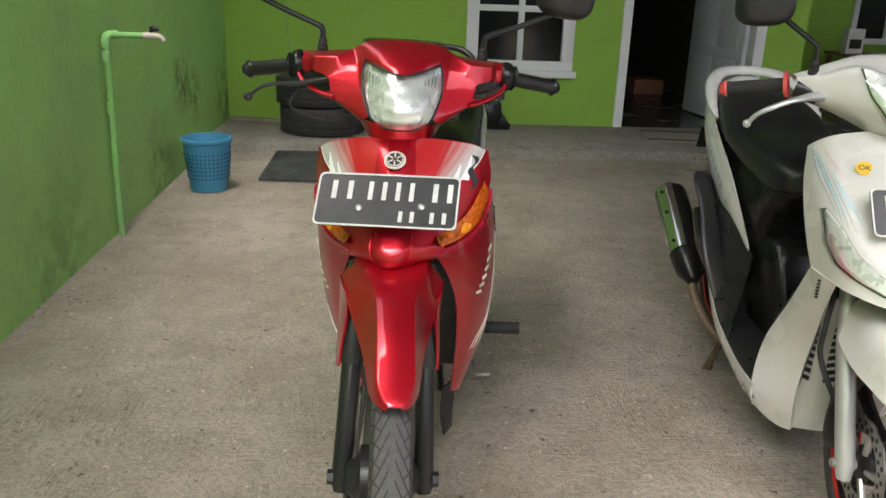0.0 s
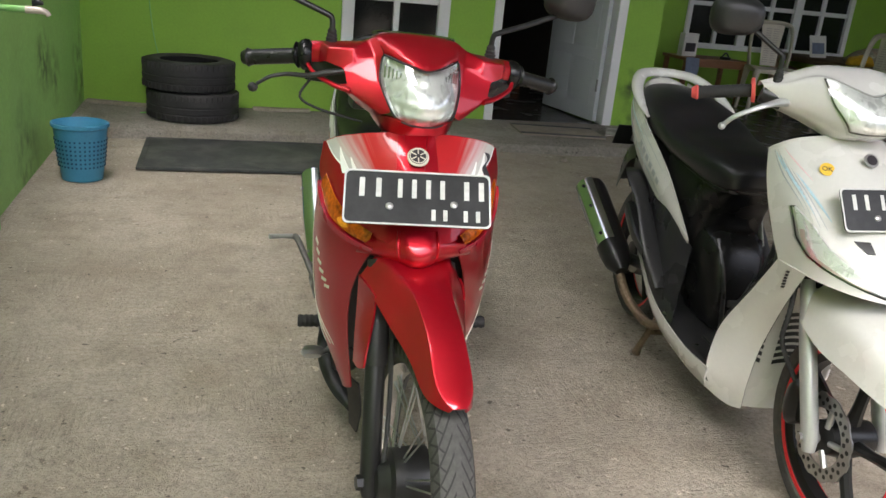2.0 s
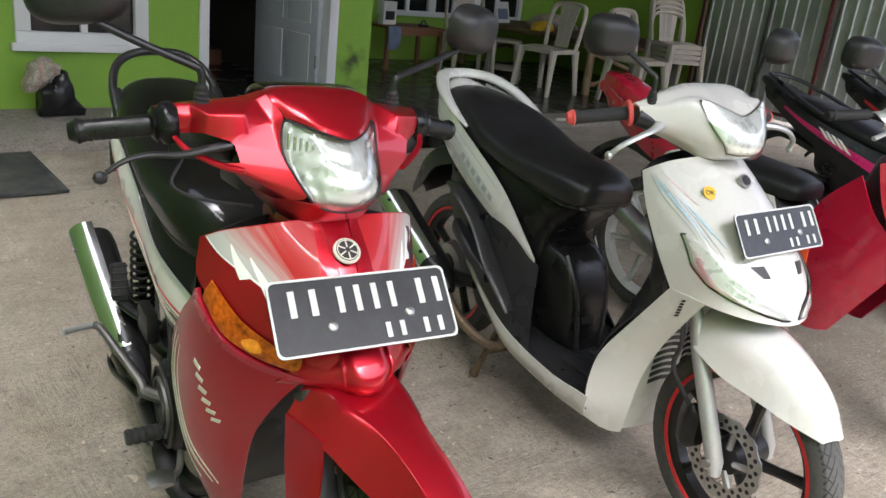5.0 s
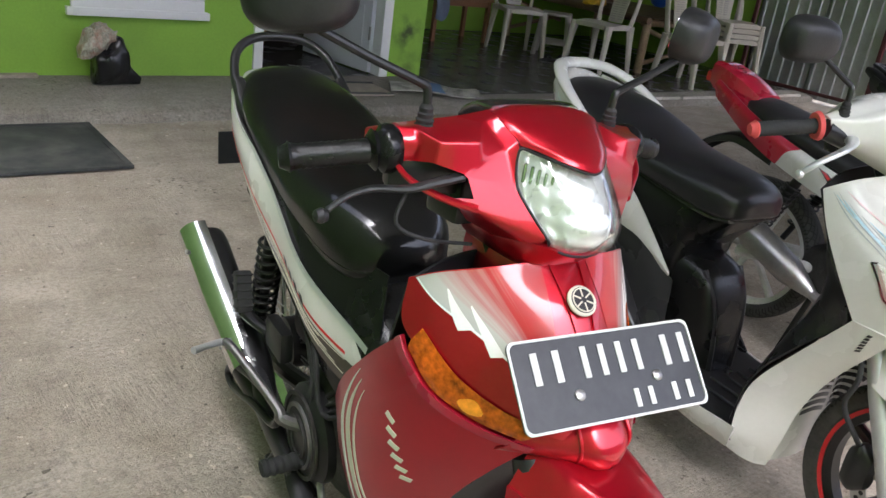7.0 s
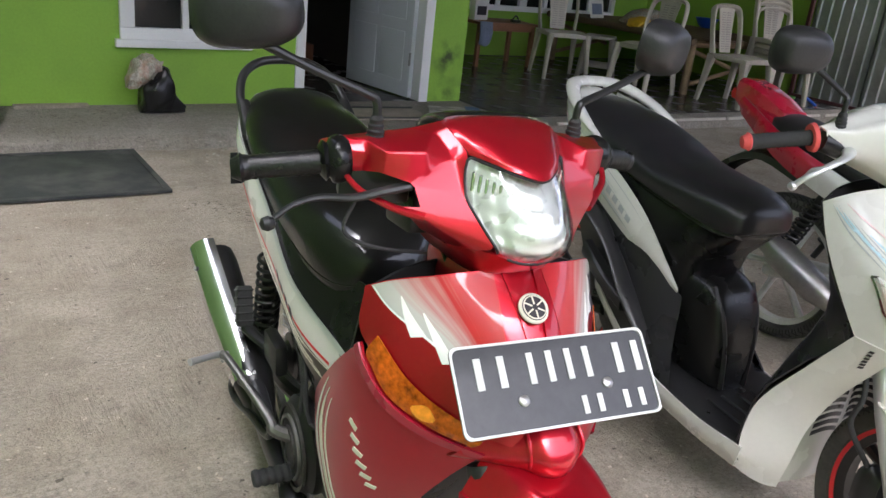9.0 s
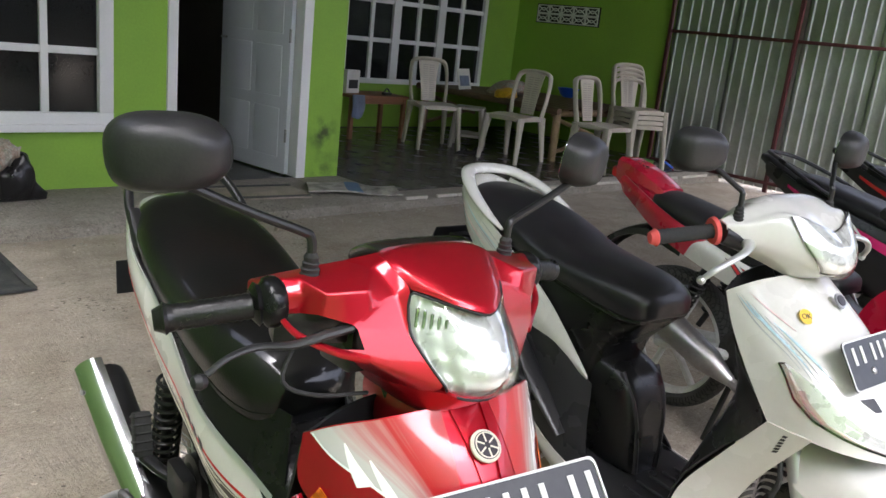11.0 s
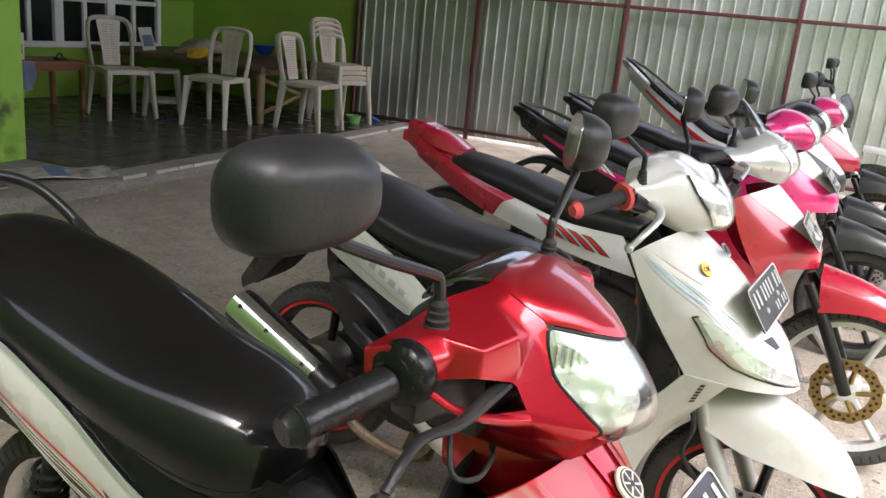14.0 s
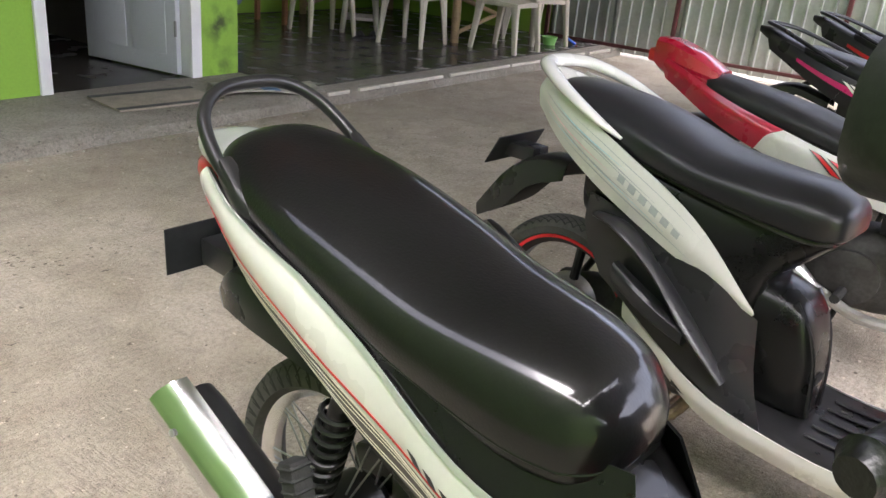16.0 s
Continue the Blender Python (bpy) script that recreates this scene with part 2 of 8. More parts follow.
def mesh_of(verts, faces):
    bm = bmesh.new()
    vs = [bm.verts.new(tuple(v)) for v in verts]
    for f in faces:
        try:
            bm.faces.new([vs[i] for i in f])
        except ValueError:
            pass
    return bm


def finish(bm, name, mat, sharp=35):
    bmesh.ops.recalc_face_normals(bm, faces=bm.faces)
    me = bpy.data.meshes.new(name)
    bm.to_mesh(me)
    bm.free()
    me.materials.append(mat)
    me.polygons.foreach_set("use_smooth", [True] * len(me.polygons))
    me.set_sharp_from_angle(angle=radians(sharp))
    return me


def part(name, bm, mat, parent, label="", m=None, sharp=35):
    if m is not None:
        bm.transform(m)
    ob = new(name, finish(bm, name, mat, sharp))
    ob.parent = parent
    return tagged(ob, label)


def share(name, me, parent, m):
    ob = new(name, me)
    ob.parent = parent
    ob.matrix_basis = m
    return ob


def thing(name, label, category, m=None, group="", kind=""):
    ob = new(name)
    ob.empty_display_size = 0.1
    if m is not None:
        ob.matrix_basis = m
    return tagged(ob, label, category, group, kind)


def solid(name, bm, mat, label, category, m=None, group="", kind="", sharp=35):
    ob = new(name, finish(bm, name, mat, sharp))
    if m is not None:
        ob.matrix_basis = m
    return tagged(ob, label, category, group, kind)


def add(bm, other):
    """Join other into bm."""
    me = bpy.data.meshes.new("t")
    other.to_mesh(me)
    other.free()
    bm.from_mesh(me)
    bpy.data.meshes.remove(me)
    return bm


def box(x0, x1, y0, y1, z0, z1, bevel=0.0, seg=2):
    bm = mesh_of([(x, y, z) for x in (x0, x1) for y in (y0, y1) for z in (z0, z1)],
                 [(0, 1, 3, 2), (4, 6, 7, 5), (0, 4, 5, 1), (2, 3, 7, 6), (0, 2, 6, 4), (1, 5, 7, 3)])
    bmesh.ops.recalc_face_normals(bm, faces=bm.faces)
    if bevel:
        bmesh.ops.bevel(bm, geom=bm.edges[:], offset=bevel, segments=seg, affect='EDGES', profile=0.6)
    return bm


def rings(loops, cap=True, close=True):
    """Skin over equal loops of points."""
    n = len(loops[0])
    verts = [p for l in loops for p in l]
    faces = []
    for i in range(len(loops) - 1):
        for j in range(n if close else n - 1):
            k = (j + 1) % n
            faces.append((i * n + j, i * n + k, (i + 1) * n + k, (i + 1) * n + j))
    if cap:
        faces.append(tuple(range(n)))
        faces.append(tuple((len(loops) - 1) * n + j for j in range(n)))
    return mesh_of(verts, faces)


def loft(stations, n=24, steps=4, square=2.4):
    """A body along x: stations (x, bottom z, top z, half width[, y])."""
    st = [np.array(s if len(s) == 5 else (*s, 0.0), float) for s in stations]
    loops = []
    m = (len(st) - 1) * steps
    for i in range(m + 1):
        x, b, t, w, y = bez(st, i / m)
        c, h, w = (b + t) / 2, max((t - b) / 2, 0.001), max(w, 0.001)
        loop = []
        for j in range(n):
            a = 2 * math.pi * j / n
            ca, sa = math.cos(a), math.sin(a)
            loop.append((x, y + w * math.copysign(abs(ca) ** (2 / square), ca), c + h * math.copysign(abs(sa) ** (2 / square), sa)))
        loops.append(loop)
    return rings(loops)


def cushion(stations, n=44, steps=6, square=2.3, skirt=0.42):
    """A seat along x: domed above, with nearly upright sides below; stations (x, bottom z, top z, half width)."""
    st = [np.array(s, float) for s in stations]
    loops = []
    m = (len(st) - 1) * steps
    for i in range(m + 1):
        x, b, t, w = bez(st, i / m)
        h, w = max(t - b, 0.002), max(w, 0.001)
        c = b + skirt * h
        loop = []
        for j in range(n):
            a = 2 * math.pi * j / n
            ca, sa = math.cos(a), math.sin(a)
            e, k = (square, t - c) if sa >= 0 else (7.0, c - b)
            loop.append((x, w * math.copysign(abs(ca) ** (2 / e), ca) * (1 - 0.03 * max(0, -sa)), c + k * math.copysign(abs(sa) ** (2 / e), sa)))
        loops.append(loop)
    return rings(loops)


def tube(points, radius, n=10, steps=4, smooth=True, flat=1.0):
    """A round bar along points; radius a number or one for each point."""
    r = radius if hasattr(radius, "__len__") else [radius] * len(points)
    v = [np.array((*p, q), float) for p, q in zip(points, r)]
    k = (len(v) - 1) * (steps if smooth else 1)
    pts = [bez(v, i / k) for i in range(k + 1)] if smooth else v
    side, loops = None, []
    for i, p in enumerate(pts):
        d = Vector(pts[min(i + 1, len(pts) - 1)][:3] - pts[max(i - 1, 0)][:3]).normalized()
        if side is None:
            side = d.cross(Vector((0, 0, 1)) if abs(d.z) < 0.9 else Vector((1, 0, 0))).normalized()
        side = (side - d * side.dot(d)).normalized()
        up = d.cross(side)
        loops.append([Vector(p[:3]) + (side * math.cos(a) + up * math.sin(a) * flat) * max(p[3], 0.0005) for a in (2 * math.pi * j / n for j in range(n))])
    return rings(loops)


def turned(profile, n=32, axis="y", closed=False):
    """Revolve (radius, along) pairs about an axis."""
    loops = []
    for r, h in profile:
        loop = []
        for j in range(n):
            a = 2 * math.pi * j / n
            c, s = r * math.cos(a), r * math.sin(a)
            loop.append({"y": (c, h, s), "z": (c, s, h), "x": (h, c, s)}[axis])
        loops.append(loop)
    if closed:
        loops.append(loops[0])
    bm = rings(loops, cap=not closed)
    if closed:
        bmesh.ops.remove_doubles(bm, verts=bm.verts, dist=1e-6)
    return bm


def both(half):
    """Rows of points from the middle (y = 0) outwards, mirrored to the full width."""
    return [[(x, -y, z) for x, y, z in reversed(row[1:])] + list(row) for row in half]


def flip(rows):
    return [[(x, -y, z) for x, y, z in row] for row in rows]


def patch(rows, nu=14, nv=14, thick=0.003, u=(0, 1), v=(0, 1), lift=0.0, out=None):
    """A smooth shell through a net of points, with thickness; u, v pick a part of it; lift raises it off the surface, away from the point out."""
    net = [[np.array(p, float) for p in row] for row in rows]

    def at(a, b):
        return Vector(bez([bez(row, b) for row in net], a))
    mid = Vector(out) if out is not None else Vector((-0.6, 0, 0.5))
    c = at(0.5, 0.5)
    e = 1e-3
    nc = (at(0.5 + e, 0.5) - at(0.5 - e, 0.5)).cross(at(0.5, 0.5 + e) - at(0.5, 0.5 - e))
    sign = 1 if nc.dot(c - mid) > 0 else -1
    top, low = [], []
    for i in range(nu + 1):
        for j in range(nv + 1):
            u0, u1 = u(j / nv) if callable(u) else u
            v0, v1 = v(i / nu) if callable(v) else v
            a = u0 + (u1 - u0) * i / nu
            b = v0 + (v1 - v0) * j / nv
            p = at(a, b)
            n = (at(min(a + e, 1), b) - at(max(a - e, 0), b)).cross(at(a, min(b + e, 1)) - at(a, max(b - e, 0))) * sign
            n = n.normalized() if n.length > 0 else Vector((0, 0, 1))
            top.append(p + n * lift)
            low.append(p + n * (lift - thick))
    w = nv + 1
    m = len(top)
    faces = []
    for i in range(nu):
        for j in range(nv):
            q = (i * w + j, i * w + j + 1, (i + 1) * w + j + 1, (i + 1) * w + j)
            faces.append(q)
            faces.append(tuple(m + k for k in reversed(q)))
    rim = [j for j in range(w)] + [i * w + nv for i in range(1, nu + 1)] + [nu * w + j for j in range(nv - 1, -1, -1)] + [i * w for i in range(nu - 1, 0, -1)]
    for k in range(len(rim)):
        a, b = rim[k], rim[(k + 1) % len(rim)]
        faces.append((a, b, m + b, m + a))
    bm = mesh_of(top + low, faces)
    lay = bm.loops.layers.uv.new("UV")
    bm.verts.index_update()
    for f in bm.faces:
        for l in f.loops:
            k = l.vert.index % m
            l[lay].uv = ((k % w) / nv, 1 - (k // w) / nu)
    return bm


def plank(path, width, thick, normal=(0, 0, 1)):
    """A flat strip along a path."""
    loops = []
    nrm = Vector(normal)
    for i, p in enumerate(path):
        d = (Vector(path[min(i + 1, len(path) - 1)]) - Vector(path[max(i - 1, 0)])).normalized()
        s = d.cross(nrm).normalized() * width / 2
        t = nrm * thick / 2
        q = Vector(p)
        loops.append([q - s - t, q + s - t, q + s + t, q - s + t])
    return rings(loops)


def words(text, size, depth=0.001):
    """Raised lettering as a mesh, centred, in the xy plane."""
    cu = bpy.data.curves.new("t", 'FONT')
    cu.body, cu.size, cu.extrude, cu.align_x, cu.align_y = text, size, depth, 'CENTER', 'CENTER'
    ob = bpy.data.objects.new("t", cu)
    me = bpy.data.meshes.new_from_object(ob)
    bm = bmesh.new()
    bm.from_mesh(me)
    bpy.data.objects.remove(ob)
    bpy.data.meshes.remove(me)
    return bm


def creased(half, faces, bevel=0.0035, smooth_below=14, side=1):
    """A moulded shell of flat panels between named points, for one side or the other; its edges are rounded off."""
    names = list(half)
    bm = mesh_of([(x, side * y, z) for x, y, z in half.values()], [[names.index(n) for n in f.split()] for f in faces])
    bmesh.ops.remove_doubles(bm, verts=bm.verts, dist=1e-5)
    bmesh.ops.recalc_face_normals(bm, faces=bm.faces)
    edges = [e for e in bm.edges if len(e.link_faces) == 2 and e.calc_face_angle(0) > radians(smooth_below)]
    bmesh.ops.bevel(bm, geom=edges, offset=bevel, segments=3, affect='EDGES', profile=0.5)
    return bm


def reflector(rows, nu, nv, deep, u=(0, 1), v=(0, 1), lift=0.0):
    """A silvered lamp bowl behind a lens: hollow in the middle, with stepped side fields and fine flutes."""
    net = [[np.array(p, float) for p in row] for row in rows]
    verts = []
    for i in range(nu + 1):
        f = i / nu
        v0, v1 = v(f) if callable(v) else v
        for j in range(nv + 1):
            g = j / nv
            u0, u1 = u(g) if callable(u) else u
            p = bez([bez(row, v0 + (v1 - v0) * g) for row in net], u0 + (u1 - u0) * f)
            side = abs(2 * g - 1)
            hollow = deep * (1 - 0.55 * side ** 3) * (0.35 + 0.65 * math.sin(math.pi * (0.12 + 0.76 * f)))
            hollow += 0.10 * deep * (1 if 0.46 < side < 0.80 else 0) + 0.07 * deep * math.sin(46 * g + 5 * f) * (1 if side > 0.40 else 0.35) + 0.06 * deep * math.sin(30 * f + 4 * side)
            verts.append((p[0] + lift - hollow, p[1] * (0.97 if lift == 0 else 1), p[2] + 0.4 * lift))
    w = nv + 1
    return mesh_of(verts, [(i * w + j, i * w + j + 1, (i + 1) * w + j + 1, (i + 1) * w + j) for i in range(nu) for j in range(nv)])


def edge_of(rows, u, v, n=24, out=(0, 0, 0)):
    """Points along the border of a field of a net: down one side, back up the other."""
    net = [[np.array(p, float) for p in row] for row in rows]
    pts = []
    for k in range(n + 1):
        f = k / n
        pts.append((f, v(f)[0]))
    pts += [(1.0, v(1.0)[0] + (v(1.0)[1] - v(1.0)[0]) * k / 12) for k in range(1, 12)]
    for k in range(n + 1):
        f = 1 - k / n
        pts.append((f, v(f)[1]))
    pts += [(0.0, v(0.0)[1] + (v(0.0)[0] - v(0.0)[1]) * k / 12) for k in range(1, 13)]
    return [tuple(bez([bez(row, b) for row in net], u[0] + (u[1] - u[0]) * a) + np.array(out)) for a, b in pts]

# ---- the place ----
WALL_L, HOUSE_Y, FENCE_X, LEDGE_Y, LEDGE_Z, BACK_Y = -1.27, 6.30, 7.70, 5.48, 0.08, 8.8


def structure(name, bm, mat, label, category):
    return solid(name, bm, mat, label, category, kind="structure")


structure("ground", box(-600, 600, -600, 600, -0.30, -0.02), EARTH, "bare brown earth reaching to the horizon", "ground")
floor_bm = bmesh.new()
NX, NY = 60, 80
fv = []
for i in range(NX + 1):
    for j in range(NY + 1):
        x = WALL_L + (FENCE_X + 0.3 - WALL_L) * i / NX
        y = -6 + (LEDGE_Y + 0.02 + 6) * j / NY
        fv.append((x, y, 0.006 * (noise.noise((x * 0.7, y * 0.7, 0)) + 0.4 * noise.noise((x * 3, y * 3, 2)))))
floor = structure("floor", mesh_of(fv, [(i * (NY + 1) + j, (i + 1) * (NY + 1) + j, (i + 1) * (NY + 1) + j + 1, i * (NY + 1) + j + 1) for i in range(NX) for j in range(NY)]), CONCRETE, "worn grey concrete yard floor with stains", "floor")

# raised strip along the house: uneven concrete edge in front, tiles on the porch
edge = []
for i in range(91):
    x = WALL_L + (FENCE_X - WALL_L) * i / 90
    y = LEDGE_Y + 0.03 * noise.noise((x * 2.1, 0, 0)) + 0.012 * noise.noise((x * 9, 0, 5))
    edge.append([(x, y - 0.035, -0.02), (x, y - 0.01, LEDGE_Z * 0.7), (x, y + 0.03, LEDGE_Z), (x, HOUSE_Y + 0.02, LEDGE_Z), (x, HOUSE_Y + 0.02, -0.02)])
structure("porch_ledge", rings(edge), LEDGE, "worn concrete ledge along the house with a chipped edge", "ledge")
structure("porch_slab", box(3.0, FENCE_X, HOUSE_Y + 0.02, BACK_Y, -0.02, LEDGE_Z - 0.004), LEDGE, "concrete slab under the porch tiles", "slab")
structure("wall_left", box(WALL_L - 0.15, WALL_L, -6.0, HOUSE_Y + 0.15, -0.02, 3.05), GREEN_OLD, "weathered dark green painted side wall", "wall")

# unseen wall, added to cut the low light that reaches the porch
structure("wall_street", box(WALL_L - 0.15, FENCE_X + 0.15, -6.2, -6.02, -0.02, 3.2), SHADE_PLASTER, "unseen plain wall added on the street side to block low light", "wall")

# house front with openings for one window and the door
WIN = (0.52, 1.34, 0.48, 1.80)
DOOR = (1.70, 2.82, LEDGE_Z, 2.18)
wall_parts = [(WALL_L, WIN[0], 0, 3.0), (WIN[0], WIN[1], 0, WIN[2]), (WIN[0], WIN[1], WIN[3], 3.0), (WIN[1], DOOR[0], 0, 3.0), (DOOR[0], DOOR[1], DOOR[3], 3.0), (DOOR[1], 3.14, 0, 3.0)]
bm = bmesh.new()
for x0, x1, z0, z1 in wall_parts:
    add(bm, box(x0, x1, HOUSE_Y, HOUSE_Y + 0.15, z0, z1))
structure("wall_front", bm, GREEN, "bright lime green house wall", "wall")
structure("wall_porch_side", box(2.99, 3.136, HOUSE_Y + 0.15, BACK_Y, 0, 3.0), GREEN, "lime green wall on the porch side", "wall")
structure("wall_fence_side", box(FENCE_X, FENCE_X + 0.15, 6.35, BACK_Y + 0.15, 0, 3.0), GREEN, "lime green porch end wall with a vent", "wall")
BW = (4.85, 7.10, 0.60, 2.05)
bm = bmesh.new()
for x0, x1, z0, z1 in [(3.136, BW[0], 0, 3.0), (BW[0], BW[1], 0, BW[2]), (BW[0], BW[1], BW[3], 3.0), (BW[1], FENCE_X, 0, 3.0)]:
    add(bm, box(x0, x1, BACK_Y, BACK_Y + 0.15, z0, z1))
structure("wall_back", bm, GREEN, "lime green back wall of the porch", "wall")
structure("ceiling", box(WALL_L - 0.15, FENCE_X + 0.15, 4.8, BACK_Y + 3.2, 3.0, 3.08), SHADE_PLASTER, "plain porch ceiling", "ceiling")
# room behind the door, its plaster coloured dark in place of shade
structure("wall_room_left", box(-1.27, -1.17, HOUSE_Y + 0.15, 11.9, 0, 3.0), SHADE_PLASTER, "room wall in plaster coloured dark for the unlit room", "wall")
structure("wall_room_right", box(2.87, 2.986, 7.6, 11.9, 0, 3.0), SHADE_PLASTER, "room wall in plaster coloured dark for the unlit room", "wall")
structure("wall_room_back", box(-1.27, 2.99, 11.9, 12.0, 0, 3.0), SHADE_PLASTER, "room wall in plaster coloured dark for the unlit room", "wall")
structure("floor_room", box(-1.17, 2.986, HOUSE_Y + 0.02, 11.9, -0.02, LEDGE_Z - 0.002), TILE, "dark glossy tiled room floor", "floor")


def window(name, x0, x1, z0, z1, y, cols, rows, frame_w, bar, label, posts=()):
    """A painted wooden window with glazing bars, its panes one by one."""
    w = thing(name, label, "window", kind="structure")
    bm = bmesh.new()
    for a, b, c, d in ((x0, x1, z0, z0 + frame_w), (x0, x1, z1 - frame_w, z1), (x0, x0 + frame_w, z0 + frame_w, z1 - frame_w), (x1 - frame_w, x1, z0 + frame_w, z1 - frame_w)):
        add(bm, box(a, b, y - 0.03, y + 0.09, c, d, 0.006))
    part("window_frame", bm, WHITE_PAINT, w, "white painted wooden frame")
    iw, ih = (x1 - x0 - 2 * frame_w) / cols, (z1 - z0 - 2 * frame_w) / rows
    bars = bmesh.new()
    for i in range(1, cols):
        x = x0 + frame_w + i * iw
        b = bar * (2.2 if i in posts else 1)
        add(bars, box(x - b / 2, x + b / 2, y - 0.012 if i not in posts else y - 0.025, y + 0.05, z0 + frame_w, z1 - frame_w, 0.004))
    for i in range(1, rows):
        z = z0 + frame_w + i * ih
        add(bars, box(x0 + frame_w, x1 - frame_w, y - 0.008, y + 0.046, z - bar / 2, z + bar / 2, 0.004))
    part("glazing_bars", bars, WHITE_PAINT, w)
    me = finish(box(-iw / 2, iw / 2, 0, 0.004, -ih / 2, ih / 2), "pane", GLASS_DARK)
    for i in range(cols):
        for j in range(rows):
            share("pane", me, w, pose(x0 + frame_w + (i + 0.5) * iw, y + 0.02, z0 + frame_w + (j + 0.5) * ih))
    return w


w1 = window("window_1", *WIN, HOUSE_Y, 2, 3, 0.09, 0.045, "white painted wooden window with dark panes")
part("window_sill", box(WIN[0] - 0.03, WIN[1] + 0.03, HOUSE_Y - 0.05, HOUSE_Y, WIN[2] - 0.03, WIN[2] + 0.02, 0.006), WHITE_PAINT, w1)
window("window_2", *BW, BACK_Y, 6, 3, 0.06, 0.05, "wide white gridded window with dark panes", posts=(2, 4))
# dark sheets stand for the unlit space behind both windows
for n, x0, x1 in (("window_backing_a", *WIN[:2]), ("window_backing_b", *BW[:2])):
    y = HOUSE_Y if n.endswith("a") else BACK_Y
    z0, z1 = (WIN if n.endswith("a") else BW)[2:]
    structure(n, box(x0 - 0.1, x1 + 0.1, y + 0.16, y + 0.20, z0 - 0.1, z1 + 0.1), SHADE_PLASTER, "dark sheet standing for the unlit space behind the window", "wall")

# door: frame and a leaf with raised panels, open inwards
d = thing("door_1", "pale grey panelled door standing open inwards", "door", kind="structure")
bm = bmesh.new()
for a, b, c, e in ((DOOR[0], DOOR[0] + 0.07, DOOR[2], DOOR[3]), (DOOR[1] - 0.08, DOOR[1], DOOR[2], DOOR[3]), (DOOR[0] + 0.07, DOOR[1] - 0.08, DOOR[3] - 0.07, DOOR[3])):
    add(bm, box(a, b, HOUSE_Y - 0.02, HOUSE_Y + 0.13, c, e, 0.006))
part("door_frame", bm, WHITE_PAINT, d, "white painted door frame")
LEAF = pose(DOOR[1] - 0.085, HOUSE_Y + 0.09, DOOR[2] + 0.012, 0, 0, 98)
leaf = part("door_leaf", box(0, 0.86, 0, 0.04, 0, 2.0, 0.004), DOOR_PAINT, d, "pale grey panelled door leaf")
leaf.matrix_basis = LEAF
for i in range(2):
    for j in range(4):
        for side in (-0.006, 0.04):
            p = part("door_panel", box(0.09 + i * 0.37, 0.40 + i * 0.37, side, side + 0.006, 0.12 + j * 0.47, 0.50 + j * 0.47, 0.005), DOOR_PAINT, leaf)
for z in (0.25, 1.0, 1.75):
    part("hinge", tube([(0.0, 0.045, z), (0.0, 0.045, z + 0.1)], 0.009, smooth=False), material("hinge_steel", (0.3, 0.3, 0.3), 0.4, 0.9), leaf)
part("door_handle", tube([(0.79, 0.04, 0.98), (0.79, 0.09, 0.98), (0.72, 0.095, 0.98)], 0.009), material("handle_steel", (0.5, 0.5, 0.5), 0.3, 1.0), leaf)

# corrugated fence on steel posts
fence = thing("fence", "galvanised corrugated sheet fence on maroon steel posts", "fence", kind="structure")


def corrugated(y0, y1, z0, z1):
    prof, y = [], y0
    while y < y1 - 1e-6:
        for dy, dx in ((0.0, 0), (0.075, 0), (0.081, -0.020), (0.094, -0.020), (0.10, 0)):
            prof.append((dx, min(y + dy, y1)))
        y += 0.125
    prof.append((0, y1))
    lo = [[(FENCE_X + x, yy, z), (FENCE_X + x + 0.002, yy, z)] for x, yy in prof for z in ()]
    front = [(FENCE_X + x, yy) for x, yy in prof]
    verts, faces = [], []
    for x, yy in front:
        verts += [(x, yy, z0), (x, yy, z1), (x + 0.003, yy, z0), (x + 0.003, yy, z1)]
    for i in range(len(front) - 1):
        a, b = 4 * i, 4 * i + 4
        faces += [(a, b, b + 1, a + 1), (a + 2, a + 3, b + 3, b + 2), (a + 1, b + 1, b + 3, a + 3), (a, a + 2, b + 2, b)]
    return mesh_of(verts, faces)


for k in range(14):
    y1 = 6.34 - k * 0.75
    part("sheet", corrugated(y1 - 0.753, y1, 0.03 + 0.004 * (k % 3), 2.75), GALVA, fence, sharp=20).location.x = 0.003 * (k % 2)
for k in range(8):
    y = 6.38 - k * 1.6 if k == 0 else 4.9 - (k - 1) * 1.6
    part("post", box(FENCE_X - 0.055, FENCE_X - 0.015, y - 0.02, y + 0.02, 0, 2.8, 0.003), MAROON, fence)
for z in (0.1, 1.56, 2.7):
    part("rail", box(FENCE_X - 0.052, FENCE_X - 0.018, -5, 6.36, z - 0.017, z + 0.017, 0.003), MAROON, fence)

# unseen sheet roof over the yard in front of the house, open to the street
# sheets and the gap along the side wall are placed to shape the light
baffle_mat = material("roof_baffle_sheet", (0.16, 0.16, 0.158), 0.6, vary=0.25, scale=2)
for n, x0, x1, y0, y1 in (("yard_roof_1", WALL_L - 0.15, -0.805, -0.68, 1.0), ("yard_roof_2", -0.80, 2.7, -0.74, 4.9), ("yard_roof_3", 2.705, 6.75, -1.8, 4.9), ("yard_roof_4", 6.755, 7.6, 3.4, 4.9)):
    structure(n, rings([[(x, y0, 3.55 - 0.06 * y0), (x, y1, 3.55 - 0.06 * y1), (x, y1, 3.57 - 0.06 * y1), (x, y0, 3.57 - 0.06 * y0)] for x in (x0, x1)]), baffle_mat, "unseen sheet roof over the yard, laid to shape its light", "roof")
